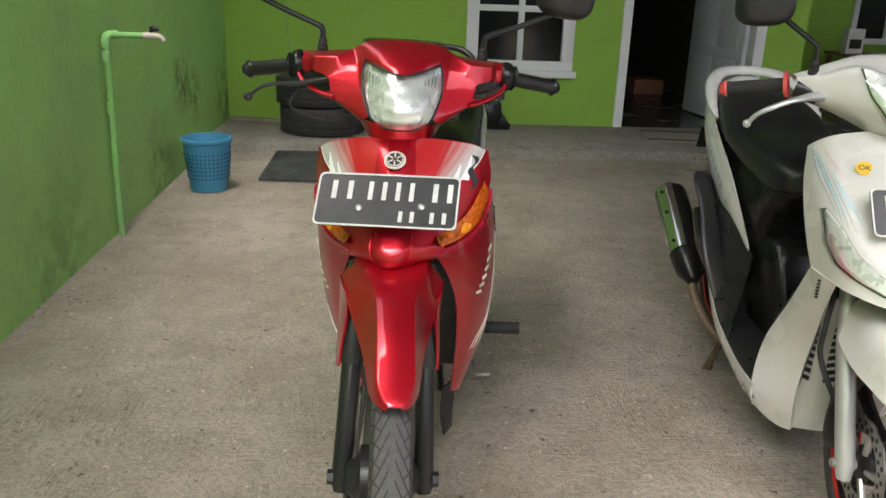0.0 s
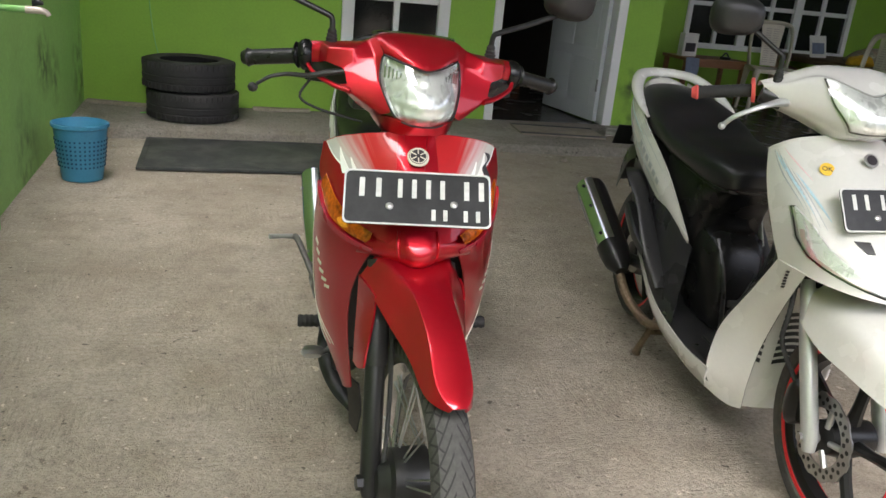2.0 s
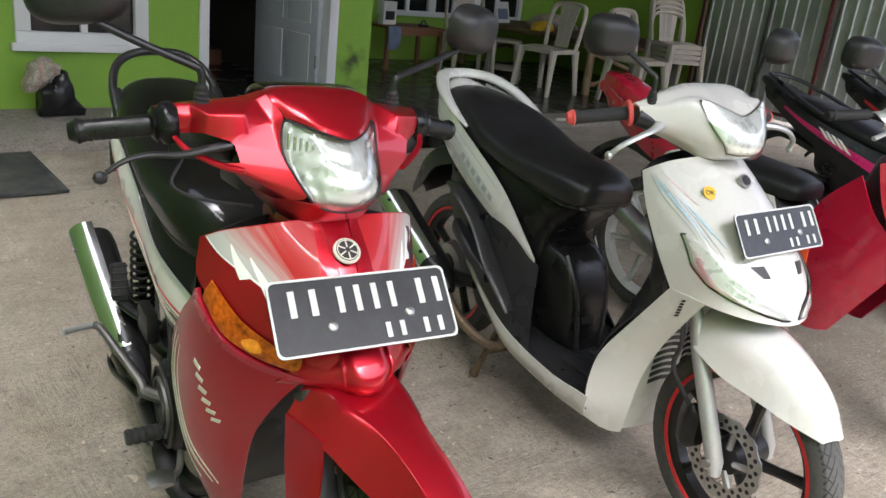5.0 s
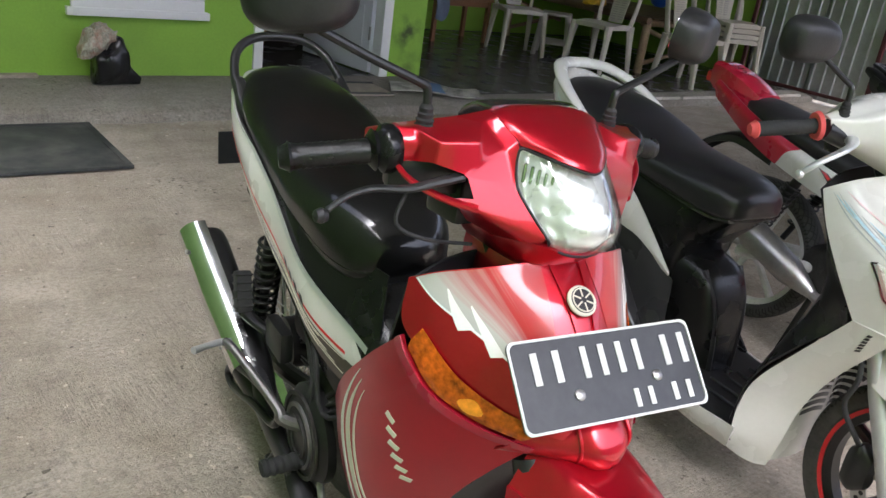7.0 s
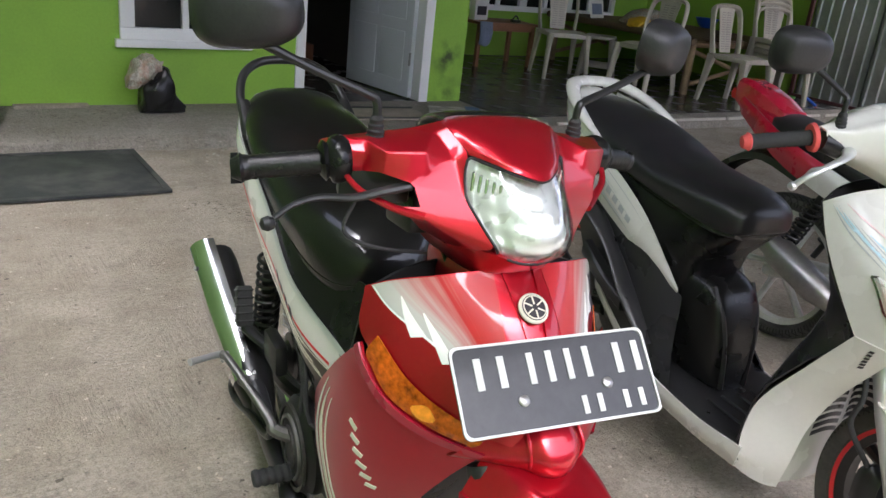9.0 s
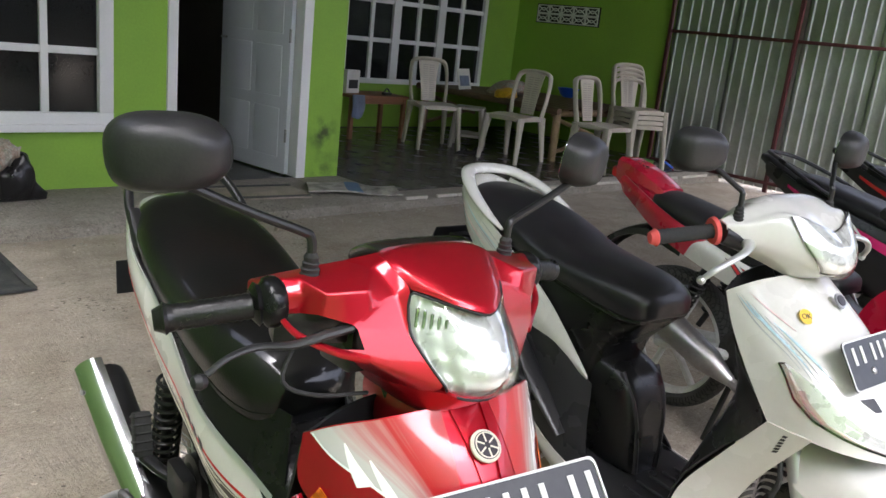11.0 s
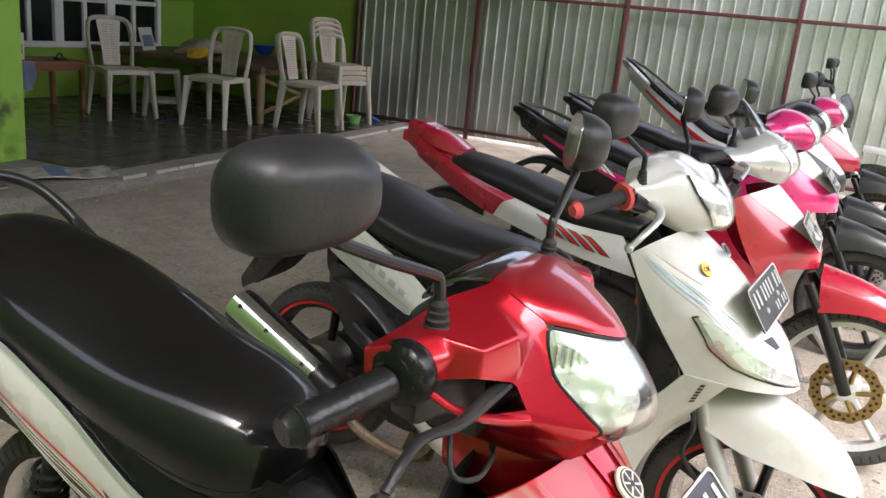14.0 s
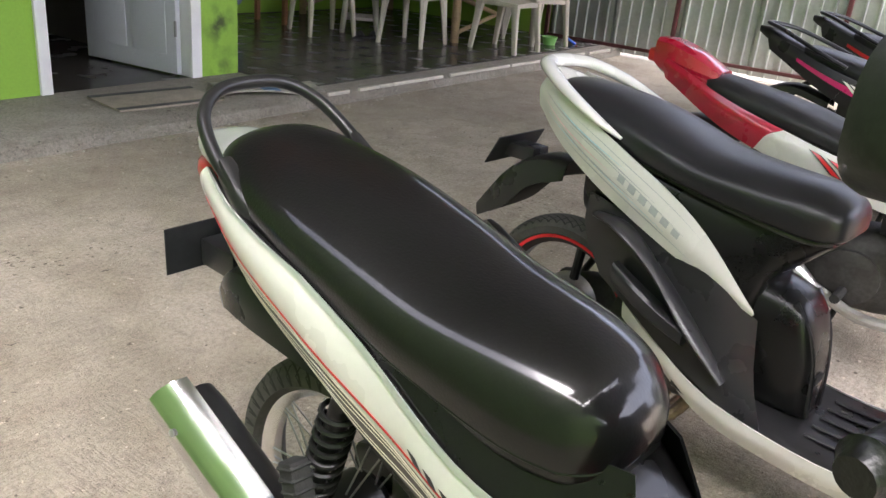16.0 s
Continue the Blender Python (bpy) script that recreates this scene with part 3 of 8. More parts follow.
# roof of the house
structure("house_roof", rings([[(x, 4.3, 3.085), (x, 8.7, 5.4), (x, 12.4, 3.085)] for x in (WALL_L - 0.3, FENCE_X + 0.3)]), material("roof_tiles", (0.25, 0.10, 0.06), 0.8, vary=0.3), "pitched tiled roof of the house", "roof")

tiles_me = finish(box(-0.148, 0.148, -0.148, 0.148, -0.006, 0.004, 0.002, 1), "tile", TILE)
porch = structure("porch_floor", box(3.15, FENCE_X - 0.01, LEDGE_Y + 0.20, BACK_Y - 0.002, LEDGE_Z, LEDGE_Z + 0.003), material("tile_grout", (0.06, 0.055, 0.05), 0.9), "dark tiled porch floor", "floor")

# ---- materials of the motorcycles ----
RED = material("candy_red_lacquer", (0.47, 0.005, 0.018), 0.30, metal=0.66, coat=0.8, vary=0.04, scale=3)
WHITE_BODY = material("white_lacquer", (0.62, 0.61, 0.575), 0.22, coat=0.8, vary=0.03, scale=5)
SILVER = material("silver_lacquer", (0.55, 0.56, 0.55), 0.3, metal=0.5, coat=0.8, vary=0.03)
VINYL = material("black_seat_vinyl", (0.0055, 0.0055, 0.0055), 0.32, coat=0.8, vary=0.2, scale=6, fine=240, bump=0.13, rough_vary=0.12)
VINYL.node_tree.nodes["Principled BSDF"].inputs["Coat Roughness"].default_value = 0.10
VINYL.node_tree.nodes["Principled BSDF"].inputs["Specular IOR Level"].default_value = 0.15
VINYL_MATT = material("satin_seat_vinyl", (0.014, 0.014, 0.016), 0.40, coat=0.55, vary=0.2, scale=6, fine=260, bump=0.12, rough_vary=0.12)
VINYL_MATT.node_tree.nodes["Principled BSDF"].inputs["Coat Roughness"].default_value = 0.32
VINYL_MATT.node_tree.nodes["Principled BSDF"].inputs["Specular IOR Level"].default_value = 0.2
PRINT_BROWN = material("dark_brown_print", (0.06, 0.045, 0.038), 0.35, coat=0.4, vary=0.1)
PRINT_GREY = material("pale_grey_print", (0.38, 0.40, 0.41), 0.3, coat=0.5, vary=0.1)
PLASTIC = material("black_plastic", (0.020, 0.020, 0.022), 0.27, vary=0.2, scale=8, fine=300, bump=0.05, stain=(0.035, 0.034, 0.032), stain_scale=6, stain_amount=0.5)
GLOSS_BLACK = material("gloss_black_plastic", (0.008, 0.008, 0.008), 0.24, vary=0.2, scale=8, fine=260, bump=0.04)
GLOSS_BLACK.node_tree.nodes["Principled BSDF"].inputs["Specular IOR Level"].default_value = 0.35
PLASTIC_GREY = material("faded_black_plastic", (0.017, 0.017, 0.018), 0.40, vary=0.25, scale=10, fine=250, bump=0.08, stain=(0.045, 0.043, 0.040), stain_scale=14, stain_amount=0.35)
RUBBER = material("rubber", (0.022, 0.022, 0.022), 0.75, vary=0.2, fine=150, bump=0.2)
GRIP_RUBBER = material("worn_grip_rubber", (0.010, 0.010, 0.010), 0.28, vary=0.3, scale=30, fine=150, bump=0.25)
BLACK_METAL = material("black_enamel", (0.012, 0.012, 0.012), 0.3, vary=0.2)
ENGINE = material("dull_engine_alloy", (0.07, 0.068, 0.065), 0.55, metal=0.5, vary=0.35, scale=20, bump=0.3, stain=(0.03, 0.025, 0.02), stain_scale=9, stain_amount=0.7)
CHROME = material("chrome", (0.74, 0.75, 0.76), 0.13, metal=1.0, vary=0.02)
STEEL = material("brushed_steel", (0.45, 0.45, 0.44), 0.35, metal=0.95, vary=0.1, stain=(0.2, 0.16, 0.12), stain_scale=12, stain_amount=0.35)
FORK_SILVER = material("silver_fork_paint", (0.52, 0.53, 0.53), 0.35, metal=0.6, vary=0.05)
DULL_STEEL = material("dull_steel", (0.16, 0.155, 0.15), 0.45, metal=0.8, vary=0.25, scale=25)
RUSTY = material("rusty_pipe", (0.22, 0.16, 0.11), 0.6, metal=0.6, vary=0.4, scale=25, bump=0.2)
AMBER = material("amber_lens", (0.50, 0.095, 0.004), 0.10, metal=0.0, coat=0.5, vary=0.65, scale=30, fine=120, bump=0.5)
BULB = material("amber_bulb_glass", (0.85, 0.30, 0.02), 0.12, coat=0.6, vary=0.4, scale=60)
REFLECTOR = material("lamp_reflector", (0.93, 0.93, 0.93), 0.26, metal=0.32, coat=0.5, vary=0.03, scale=45)
LENS = clear("clear_lamp_lens", (0.97, 0.98, 0.97), 0.10, 0.04)
SMOKED = clear("smoked_glass", (0.55, 0.55, 0.55), 0.14, 0.06)
SCREEN = clear("clear_screen", (0.80, 0.80, 0.82), 0.10, 0.05)
MIRROR = material("mirror_glass", (0.85, 0.87, 0.88), 0.02, metal=1.0, vary=0.01)
PLATE = material("plate_black", (0.018, 0.019, 0.021), 0.32, coat=0.2, vary=0.25, scale=30, stain=(0.05, 0.05, 0.05), stain_scale=25, stain_amount=0.25)
PLATE_WHITE = material("plate_white", (0.56, 0.56, 0.545), 0.4, vary=0.15, scale=40)
PRINT_DARK = material("dark_print", (0.03, 0.025, 0.03), 0.35, vary=0.1)
PRINT_WHITE = material("white_print", (0.78, 0.76, 0.72), 0.3, coat=0.6, vary=0.05)
PRINT_FLASH = material("bright_white_print", (0.86, 0.85, 0.82), 0.3, coat=0.6, vary=0.03)
PRINT_CREAM = material("cream_print", (0.72, 0.66, 0.55), 0.3, coat=0.6, vary=0.05)
PRINT_BLUE = material("pale_blue_print", (0.40, 0.58, 0.66), 0.3, coat=0.6, vary=0.2)
PRINT_PINK = material("pale_pink_print", (0.70, 0.48, 0.50), 0.3, coat=0.6, vary=0.2)
PRINT_RED = material("red_print", (0.55, 0.015, 0.02), 0.3, coat=0.6, vary=0.05)
YELLOW = material("yellow_sticker", (0.75, 0.48, 0.05), 0.35, vary=0.05)
RED_RUBBER = material("salmon_red_rubber", (0.70, 0.10, 0.095), 0.55, vary=0.1)
RED_RIM = material("red_rim_stripe", (0.75, 0.03, 0.035), 0.4, vary=0.05)
GOLD = material("gold_disc", (0.35, 0.24, 0.09), 0.35, metal=0.9, vary=0.15)
BRIGHT_RED = material("bright_red_lacquer", (0.40, 0.006, 0.030), 0.25, coat=0.9, vary=0.04)
PINK = material("magenta_lacquer", (0.62, 0.02, 0.16), 0.25, coat=0.9, vary=0.04)
WHITE_WHEEL = material("white_wheel_paint", (0.70, 0.70, 0.68), 0.4, vary=0.08, stain=(0.35, 0.33, 0.30), stain_scale=14, stain_amount=0.4)
ORANGE = material("orange_plastic", (0.75, 0.10, 0.03), 0.4, vary=0.08)
RED_FADE = fade("white_to_red_film", (0.50, 0.49, 0.46), (0.44, 0.010, 0.014), 0.30, 0.7, (0.20, 0.62), 0.22)


# ---- motorcycle parts ----
def tread(name):
    """Rubber with slanting grooves cut to either side of the crown, by the angle round the wheel."""
    m = material(name, (0.060, 0.059, 0.056), 0.80, vary=0.3, fine=120, bump=0.0, stain=(0.13, 0.122, 0.108), stain_scale=9, stain_amount=0.5)
    nt = m.node_tree

    def calc(op, *args):
        n = nt.nodes.new("ShaderNodeMath")
        n.operation = op
        for k, a in enumerate(args):
            if isinstance(a, (int, float)):
                n.inputs[k].default_value = a
            else:
                nt.links.new(a, n.inputs[k])
        return n.outputs[0]
    co = nt.nodes.new("ShaderNodeTexCoord")
    sp = nt.nodes.new("ShaderNodeSeparateXYZ")
    nt.links.new(co.outputs["Object"], sp.inputs[0])
    ang = calc('DIVIDE', calc('ARCTAN2', sp.outputs[2], sp.outputs[0]), 2 * math.pi)
    side = calc('ABSOLUTE', sp.outputs[1])
    half = calc('MULTIPLY', calc('GREATER_THAN', sp.outputs[1], 0.0), 0.5)
    run = calc('FRACT', calc('ADD', calc('ADD', calc('MULTIPLY', ang, 56.0), calc('MULTIPLY', side, 70.0)), half))
    groove = calc('MULTIPLY', calc('LESS_THAN', run, 0.22), calc('GREATER_THAN', side, 0.005))
    run2 = calc('FRACT', calc('ADD', calc('SUBTRACT', calc('MULTIPLY', ang, 56.0), calc('MULTIPLY', side, 38.0)), half))
    groove = calc('MAXIMUM', groove, calc('MULTIPLY', calc('LESS_THAN', run2, 0.14), calc('GREATER_THAN', side, 0.018)))
    radius = calc('SQRT', calc('ADD', calc('MULTIPLY', sp.outputs[0], sp.outputs[0]), calc('MULTIPLY', sp.outputs[2], sp.outputs[2])))
    groove = calc('MULTIPLY', groove, calc('GREATER_THAN', radius, 0.236))
    b = nt.nodes.new("ShaderNodeBump")
    b.inputs["Strength"].default_value, b.inputs["Distance"].default_value = 1.0, 0.004
    nt.links.new(calc('SUBTRACT', 1.0, groove), b.inputs["Height"])
    nt.links.new(b.outputs[0], nt.nodes["Principled BSDF"].inputs["Normal"])
    base = nt.nodes["Principled BSDF"].inputs["Base Color"]
    groove_shade = nt.nodes.new("ShaderNodeMixRGB")                     # dusty tops; grooves coloured darker in place of their shade
    groove_shade.inputs[2].default_value = (0.022, 0.022, 0.021, 1)
    nt.links.new(base.links[0].from_socket, groove_shade.inputs[1])
    nt.links.new(groove, groove_shade.inputs[0])
    nt.links.new(groove_shade.outputs[0], base)
    return m


TREAD = tread("tyre_tread")


def tyre_profile(r, w):
    return [(r - 0.055, -w * 0.30), (r - 0.045, -w * 0.47), (r - 0.025, -w * 0.5), (r - 0.010, -w * 0.40), (r - 0.002, -w * 0.2), (r, 0), (r - 0.002, w * 0.2),
            (r - 0.010, w * 0.40), (r - 0.025, w * 0.5), (r - 0.045, w * 0.47), (r - 0.055, w * 0.30)]


def spoked_wheel(name, bike, m, r, w, spokes=36, rim_mat=None):
    rr = r - 0.052
    rim = part(name, turned([(rr, -w * 0.33), (rr + 0.006, -w * 0.36), (rr + 0.004, -w * 0.30), (rr - 0.012, -w * 0.18), (rr - 0.016, 0), (rr - 0.012, w * 0.18), (rr + 0.004, w * 0.30), (rr + 0.006, w * 0.36), (rr, w * 0.33), (rr - 0.02, w * 0.1), (rr - 0.02, -w * 0.1)], 48, closed=True), rim_mat or CHROME, bike, "chrome rim of the spoked wheel")
    rim.matrix_basis = m
    part("tyre", turned(tyre_profile(r, w), 64, closed=True), TREAD, rim, "black tyre with block tread")
    part("hub", turned([(0.012, -0.075), (0.03, -0.07), (0.045, -0.05), (0.062, -0.045), (0.065, 0.03), (0.055, 0.045), (0.03, 0.06), (0.012, 0.075)], 28), BLACK_METAL, rim, "dark drum brake hub")
    me = finish(tube([(0.055, 0, 0), (rr - 0.012, 0, 0)], 0.0019, n=5, smooth=False), "spoke", STEEL)
    for k in range(spokes):
        a = 360 * k / spokes
        y = 0.042 if k % 2 else -0.042
        tilt = math.degrees(math.atan2(-y, rr - 0.06))
        share("spoke", me, rim, pose(0, 0, 0, 0, a, 0) @ pose(0, y, 0, 0, (14 if k % 4 < 2 else -14), tilt))
    return rim


def cast_wheel(name, bike, m, r, w, n, mat, stripe=None, label=""):
    rr = r - 0.048
    rim = part(name, turned([(rr, -w * 0.33), (rr + 0.006, -w * 0.38), (rr + 0.002, -w * 0.30), (rr - 0.014, -w * 0.18), (rr - 0.020, 0), (rr - 0.014, w * 0.18), (rr + 0.002, w * 0.30), (rr + 0.006, w * 0.38), (rr, w * 0.33), (rr - 0.026, w * 0.2), (rr - 0.026, -w * 0.2)], 48, closed=True), mat, bike, label)
    rim.matrix_basis = m
    part("tyre", turned(tyre_profile(r, w), 64, closed=True), TREAD, rim, "black tyre with block tread")
    if stripe:
        for s in (-1, 1):
            part("rim_stripe", turned([(rr + 0.004, s * w * 0.39), (rr + 0.004, s * w * 0.41), (rr - 0.010, s * w * 0.40), (rr - 0.010, s * w * 0.36)], 48, closed=True), stripe, rim, "bright red rim stripe")
    part("hub", turned([(0.012, -0.06), (0.04, -0.055), (0.05, 0), (0.04, 0.055), (0.012, 0.06)], 24), mat, rim)
    me = None
    for k in range(n):
        b = tube([(0.035, 0, 0), (0.10, 0, 0.012), (rr - 0.012, 0, 0.03)], [0.020, 0.015, 0.017], n=8, flat=0.8)
        me = me or finish(b, "wheel_arm", mat)
        share("wheel_arm", me, rim, pose(0, 0, 0, 0, 360 * k / n, 0))
    return rim


def brake_disc(bike, m, r, mat):
    n = 72
    outer = [r + (0.004 if (j // 3) % 2 else 0.0) for j in range(n)]
    verts, faces = [], []
    for y in (-0.002, 0.002):
        for rad in (None, r * 0.68):
            for j in range(n):
                a = 2 * math.pi * j / n
                q = outer[j] if rad is None else rad
                verts.append((q * math.cos(a), y, q * math.sin(a)))
    for j in range(n):
        k = (j + 1) % n
        faces += [(j, k, n + k, n + j), (2 * n + j, 3 * n + j, 3 * n + k, 2 * n + k), (j, 2 * n + j, 2 * n + k, k), (n + j, n + k, 3 * n + k, 3 * n + j)]
    ob = part("brake_disc", mesh_of(verts, faces), mat, bike, "drilled metal brake disc")
    ob.matrix_basis = m
    dot = finish(turned([(0.0055, -0.0026), (0.0055, 0.0026)], 10), "disc_hole", BLACK_METAL)
    for k in range(20):
        for q, o in ((0.78, 0), (0.9, 9)):
            a = radians(18 * k + o)
            share("disc_hole", dot, ob, pose(q * r * math.cos(a), 0, q * r * math.sin(a)))
    arm = finish(tube([(0.03, 0, 0), (r * 0.7, 0, 0.01)], 0.008, n=8, smooth=False), "disc_arm", mat)
    for k in range(5):
        share("disc_arm", arm, ob, pose(0, 0, 0, 0, 72 * k, 0))
    return ob


def coil_spring(a, b, r, turns, wire):
    a, b = Vector(a), Vector(b)
    d = (b - a).normalized()
    s = d.cross(Vector((0, 1, 0))).normalized()
    t = d.cross(s)
    n = turns * 14
    return tube([a + (b - a) * (i / n) + (s * math.cos(2 * math.pi * i / 14) + t * math.sin(2 * math.pi * i / 14)) * r for i in range(n + 1)], wire, n=6, smooth=False)


def shock(bike, a, b, label="black coil spring shock absorber"):
    a, b = Vector(a), Vector(b)
    ob = part("shock_absorber", tube([a, a.lerp(b, 0.45), a.lerp(b, 0.46), b], [0.017, 0.017, 0.011, 0.011], n=12, smooth=False), BLACK_METAL, bike, label)
    part("coil_spring", coil_spring(a.lerp(b, 0.12), a.lerp(b, 0.82), 0.026, 11, 0.0045), BLACK_METAL, ob)
    return ob


def mirror(bike, base, bend, head, size, m, turn=0.0, tilt=0.0, at=None, lean=0.0):
    """A rear-view mirror: bent stem with a rubber boot, rounded black housing, glass at its back."""
    stem = part("mirror_stem", tube([base, (base[0], base[1], base[2] + 0.03), bend, Vector(bend).lerp(Vector(head), 0.08) + Vector((0, 0, 0.003)), Vector(bend).lerp(Vector(head), 0.5), head] if at else [base, (base[0], base[1], base[2] + 0.05), (base[0] - 0.003, base[1], base[2] + 0.062), bend, head], 0.0058, n=10, steps=6), BLACK_METAL, bike, "", m)
    part("stem_boot", turned([(0.0125, 0), (0.0125, 0.006), (0.0105, 0.008), (0.0118, 0.013), (0.0095, 0.015), (0.0105, 0.020), (0.0085, 0.022), (0.0092, 0.027), (0.0065, 0.032)], 16, axis="z"), RUBBER, stem, "", (m or Matrix()) @ pose(*base))
    w, h = size
    loops = []
    for k, (x, s) in enumerate(((0.036, 0.28), (0.034, 0.56), (0.030, 0.72), (0.022, 0.84), (0.009, 0.955), (-0.006, 1.0), (-0.012, 0.985), (-0.012, 0.93))):
        loop = []
        for j in range(36):
            a = 2 * math.pi * j / 36
            c, q = math.cos(a), math.sin(a)
            loop.append((x, s * w * math.copysign(abs(c) ** 0.72, c), s * h * math.copysign(abs(q) ** 0.72, q) * (1 + 0.10 * c * (1 if base[1] > 0 else -1))))
        loops.append(loop)
    hm = (m or Matrix()) @ (pose(*at, lean, tilt, turn) if at else pose(head[0], head[1] + (w * 0.75 if base[1] > 0 else -w * 0.75), head[2] + h * 0.6, 0, tilt, turn))
    part("mirror_housing", rings(loops), PLASTIC_GREY, stem, "faded black plastic mirror back", hm)
    glass = []
    for j in range(36):
        a = 2 * math.pi * j / 36
        c, q = math.cos(a), math.sin(a)
        glass.append((-0.0135, 0.92 * w * math.copysign(abs(c) ** 0.72, c), 0.92 * h * math.copysign(abs(q) ** 0.72, q)))
    part("mirror_face", rings([glass, [(x + 0.003, y, z) for x, y, z in glass]]), MIRROR, stem, "mirror glass", hm)


def grip(bike, a, b, mat, m, end_mat=None):
    a, b = Vector(a), Vector(b)
    pts, rad = [], []
    for k in range(25):
        f = k / 24
        pts.append(a.lerp(b, f))
        rad.append(0.0165 if f in (0, 1) else (0.0148 + (0.0010 if k % 2 else 0)))
    g = part("handlebar_grip", tube(pts, rad, n=16, smooth=False), mat, bike, "ribbed black rubber grip", m)
    d = (b - a).normalized()
    part("bar_end", tube([b - d * 0.002, b + d * 0.004, b + d * 0.006, b + d * 0.016], [0.0145, 0.019, 0.0165, 0.012], n=16, smooth=False), end_mat or mat, g, "", m)
    if end_mat:
        part("grip_collar", tube([a - d * 0.004, a + d * 0.004], [0.030, 0.027], n=18, smooth=False), end_mat, g, "salmon red rubber collar", m)
    return g


def number_plate(bike, m, w=0.275, h=0.108, glyphs=((0.0, 8), (0.0, 5))):
    """A black plate with a raised white rim and plain bars for its characters."""
    def slab(half_w, half_h, r, x0, x1, hole=None):
        loop = [(math.copysign(half_w - r, c) + r * math.cos(a), math.copysign(half_h - r, d) + r * math.sin(a)) for c, d, a0 in ((1, 1, 0), (-1, 1, 90), (-1, -1, 180), (1, -1, 270)) for a in (radians(a0 + 18 * k) for k in range(6))]
        if hole is None:
            return rings([[(x0, y, z) for y, z in loop], [(x1, y, z) for y, z in loop]])
        inner = [(y * (half_w - hole) / half_w, z * (half_h - hole) / half_h) for y, z in loop]
        return rings([[(x0, y, z) for y, z in loop], [(x1, y, z) for y, z in loop], [(x1, y, z) for y, z in inner], [(x0, y, z) for y, z in inner]], cap=False)
    pl = part("number_plate", slab(w / 2, h / 2, 0.010, -0.001, 0.001), PLATE, bike, "black number plate with a white rim", m)
    part("plate_rim", slab(w / 2, h / 2, 0.010, 0.001, 0.0026, 0.0032), PLATE_WHITE, pl, "", m)
    for y, z, cw, ch in [(-0.104 + k * 0.031, 0.019, 0.010, 0.038) for k in range(2)] + [(-0.033 + k * 0.0265, 0.019, 0.009, 0.038) for k in range(4)] + [(0.092 + k * 0.028, 0.019, 0.010, 0.038) for k in range(2)] + [(0.030 + k * 0.022, -0.032, 0.008, 0.022) for k in range(2)] + [(0.090 + k * 0.023, -0.032, 0.008, 0.022) for k in range(2)]:
        y, z, cw, ch = y * w / 0.275, z * h / 0.108, cw * w / 0.275, ch * h / 0.108
        part("plate_bar", box(0.0012, 0.0026, y - cw / 2, y + cw / 2, z - ch / 2, z + ch / 2, 0.0006, 1), PLATE_WHITE, pl, "", m)
    for y, z in ((-0.052 * w / 0.275, -0.018), (0.068 * w / 0.275, -0.010)):
        part("plate_bolt", turned([(0.007, 0.001), (0.007, 0.003), (0.004, 0.005)], 14, axis="x"), STEEL, pl, "", m @ pose(0, y, z))
    return pl

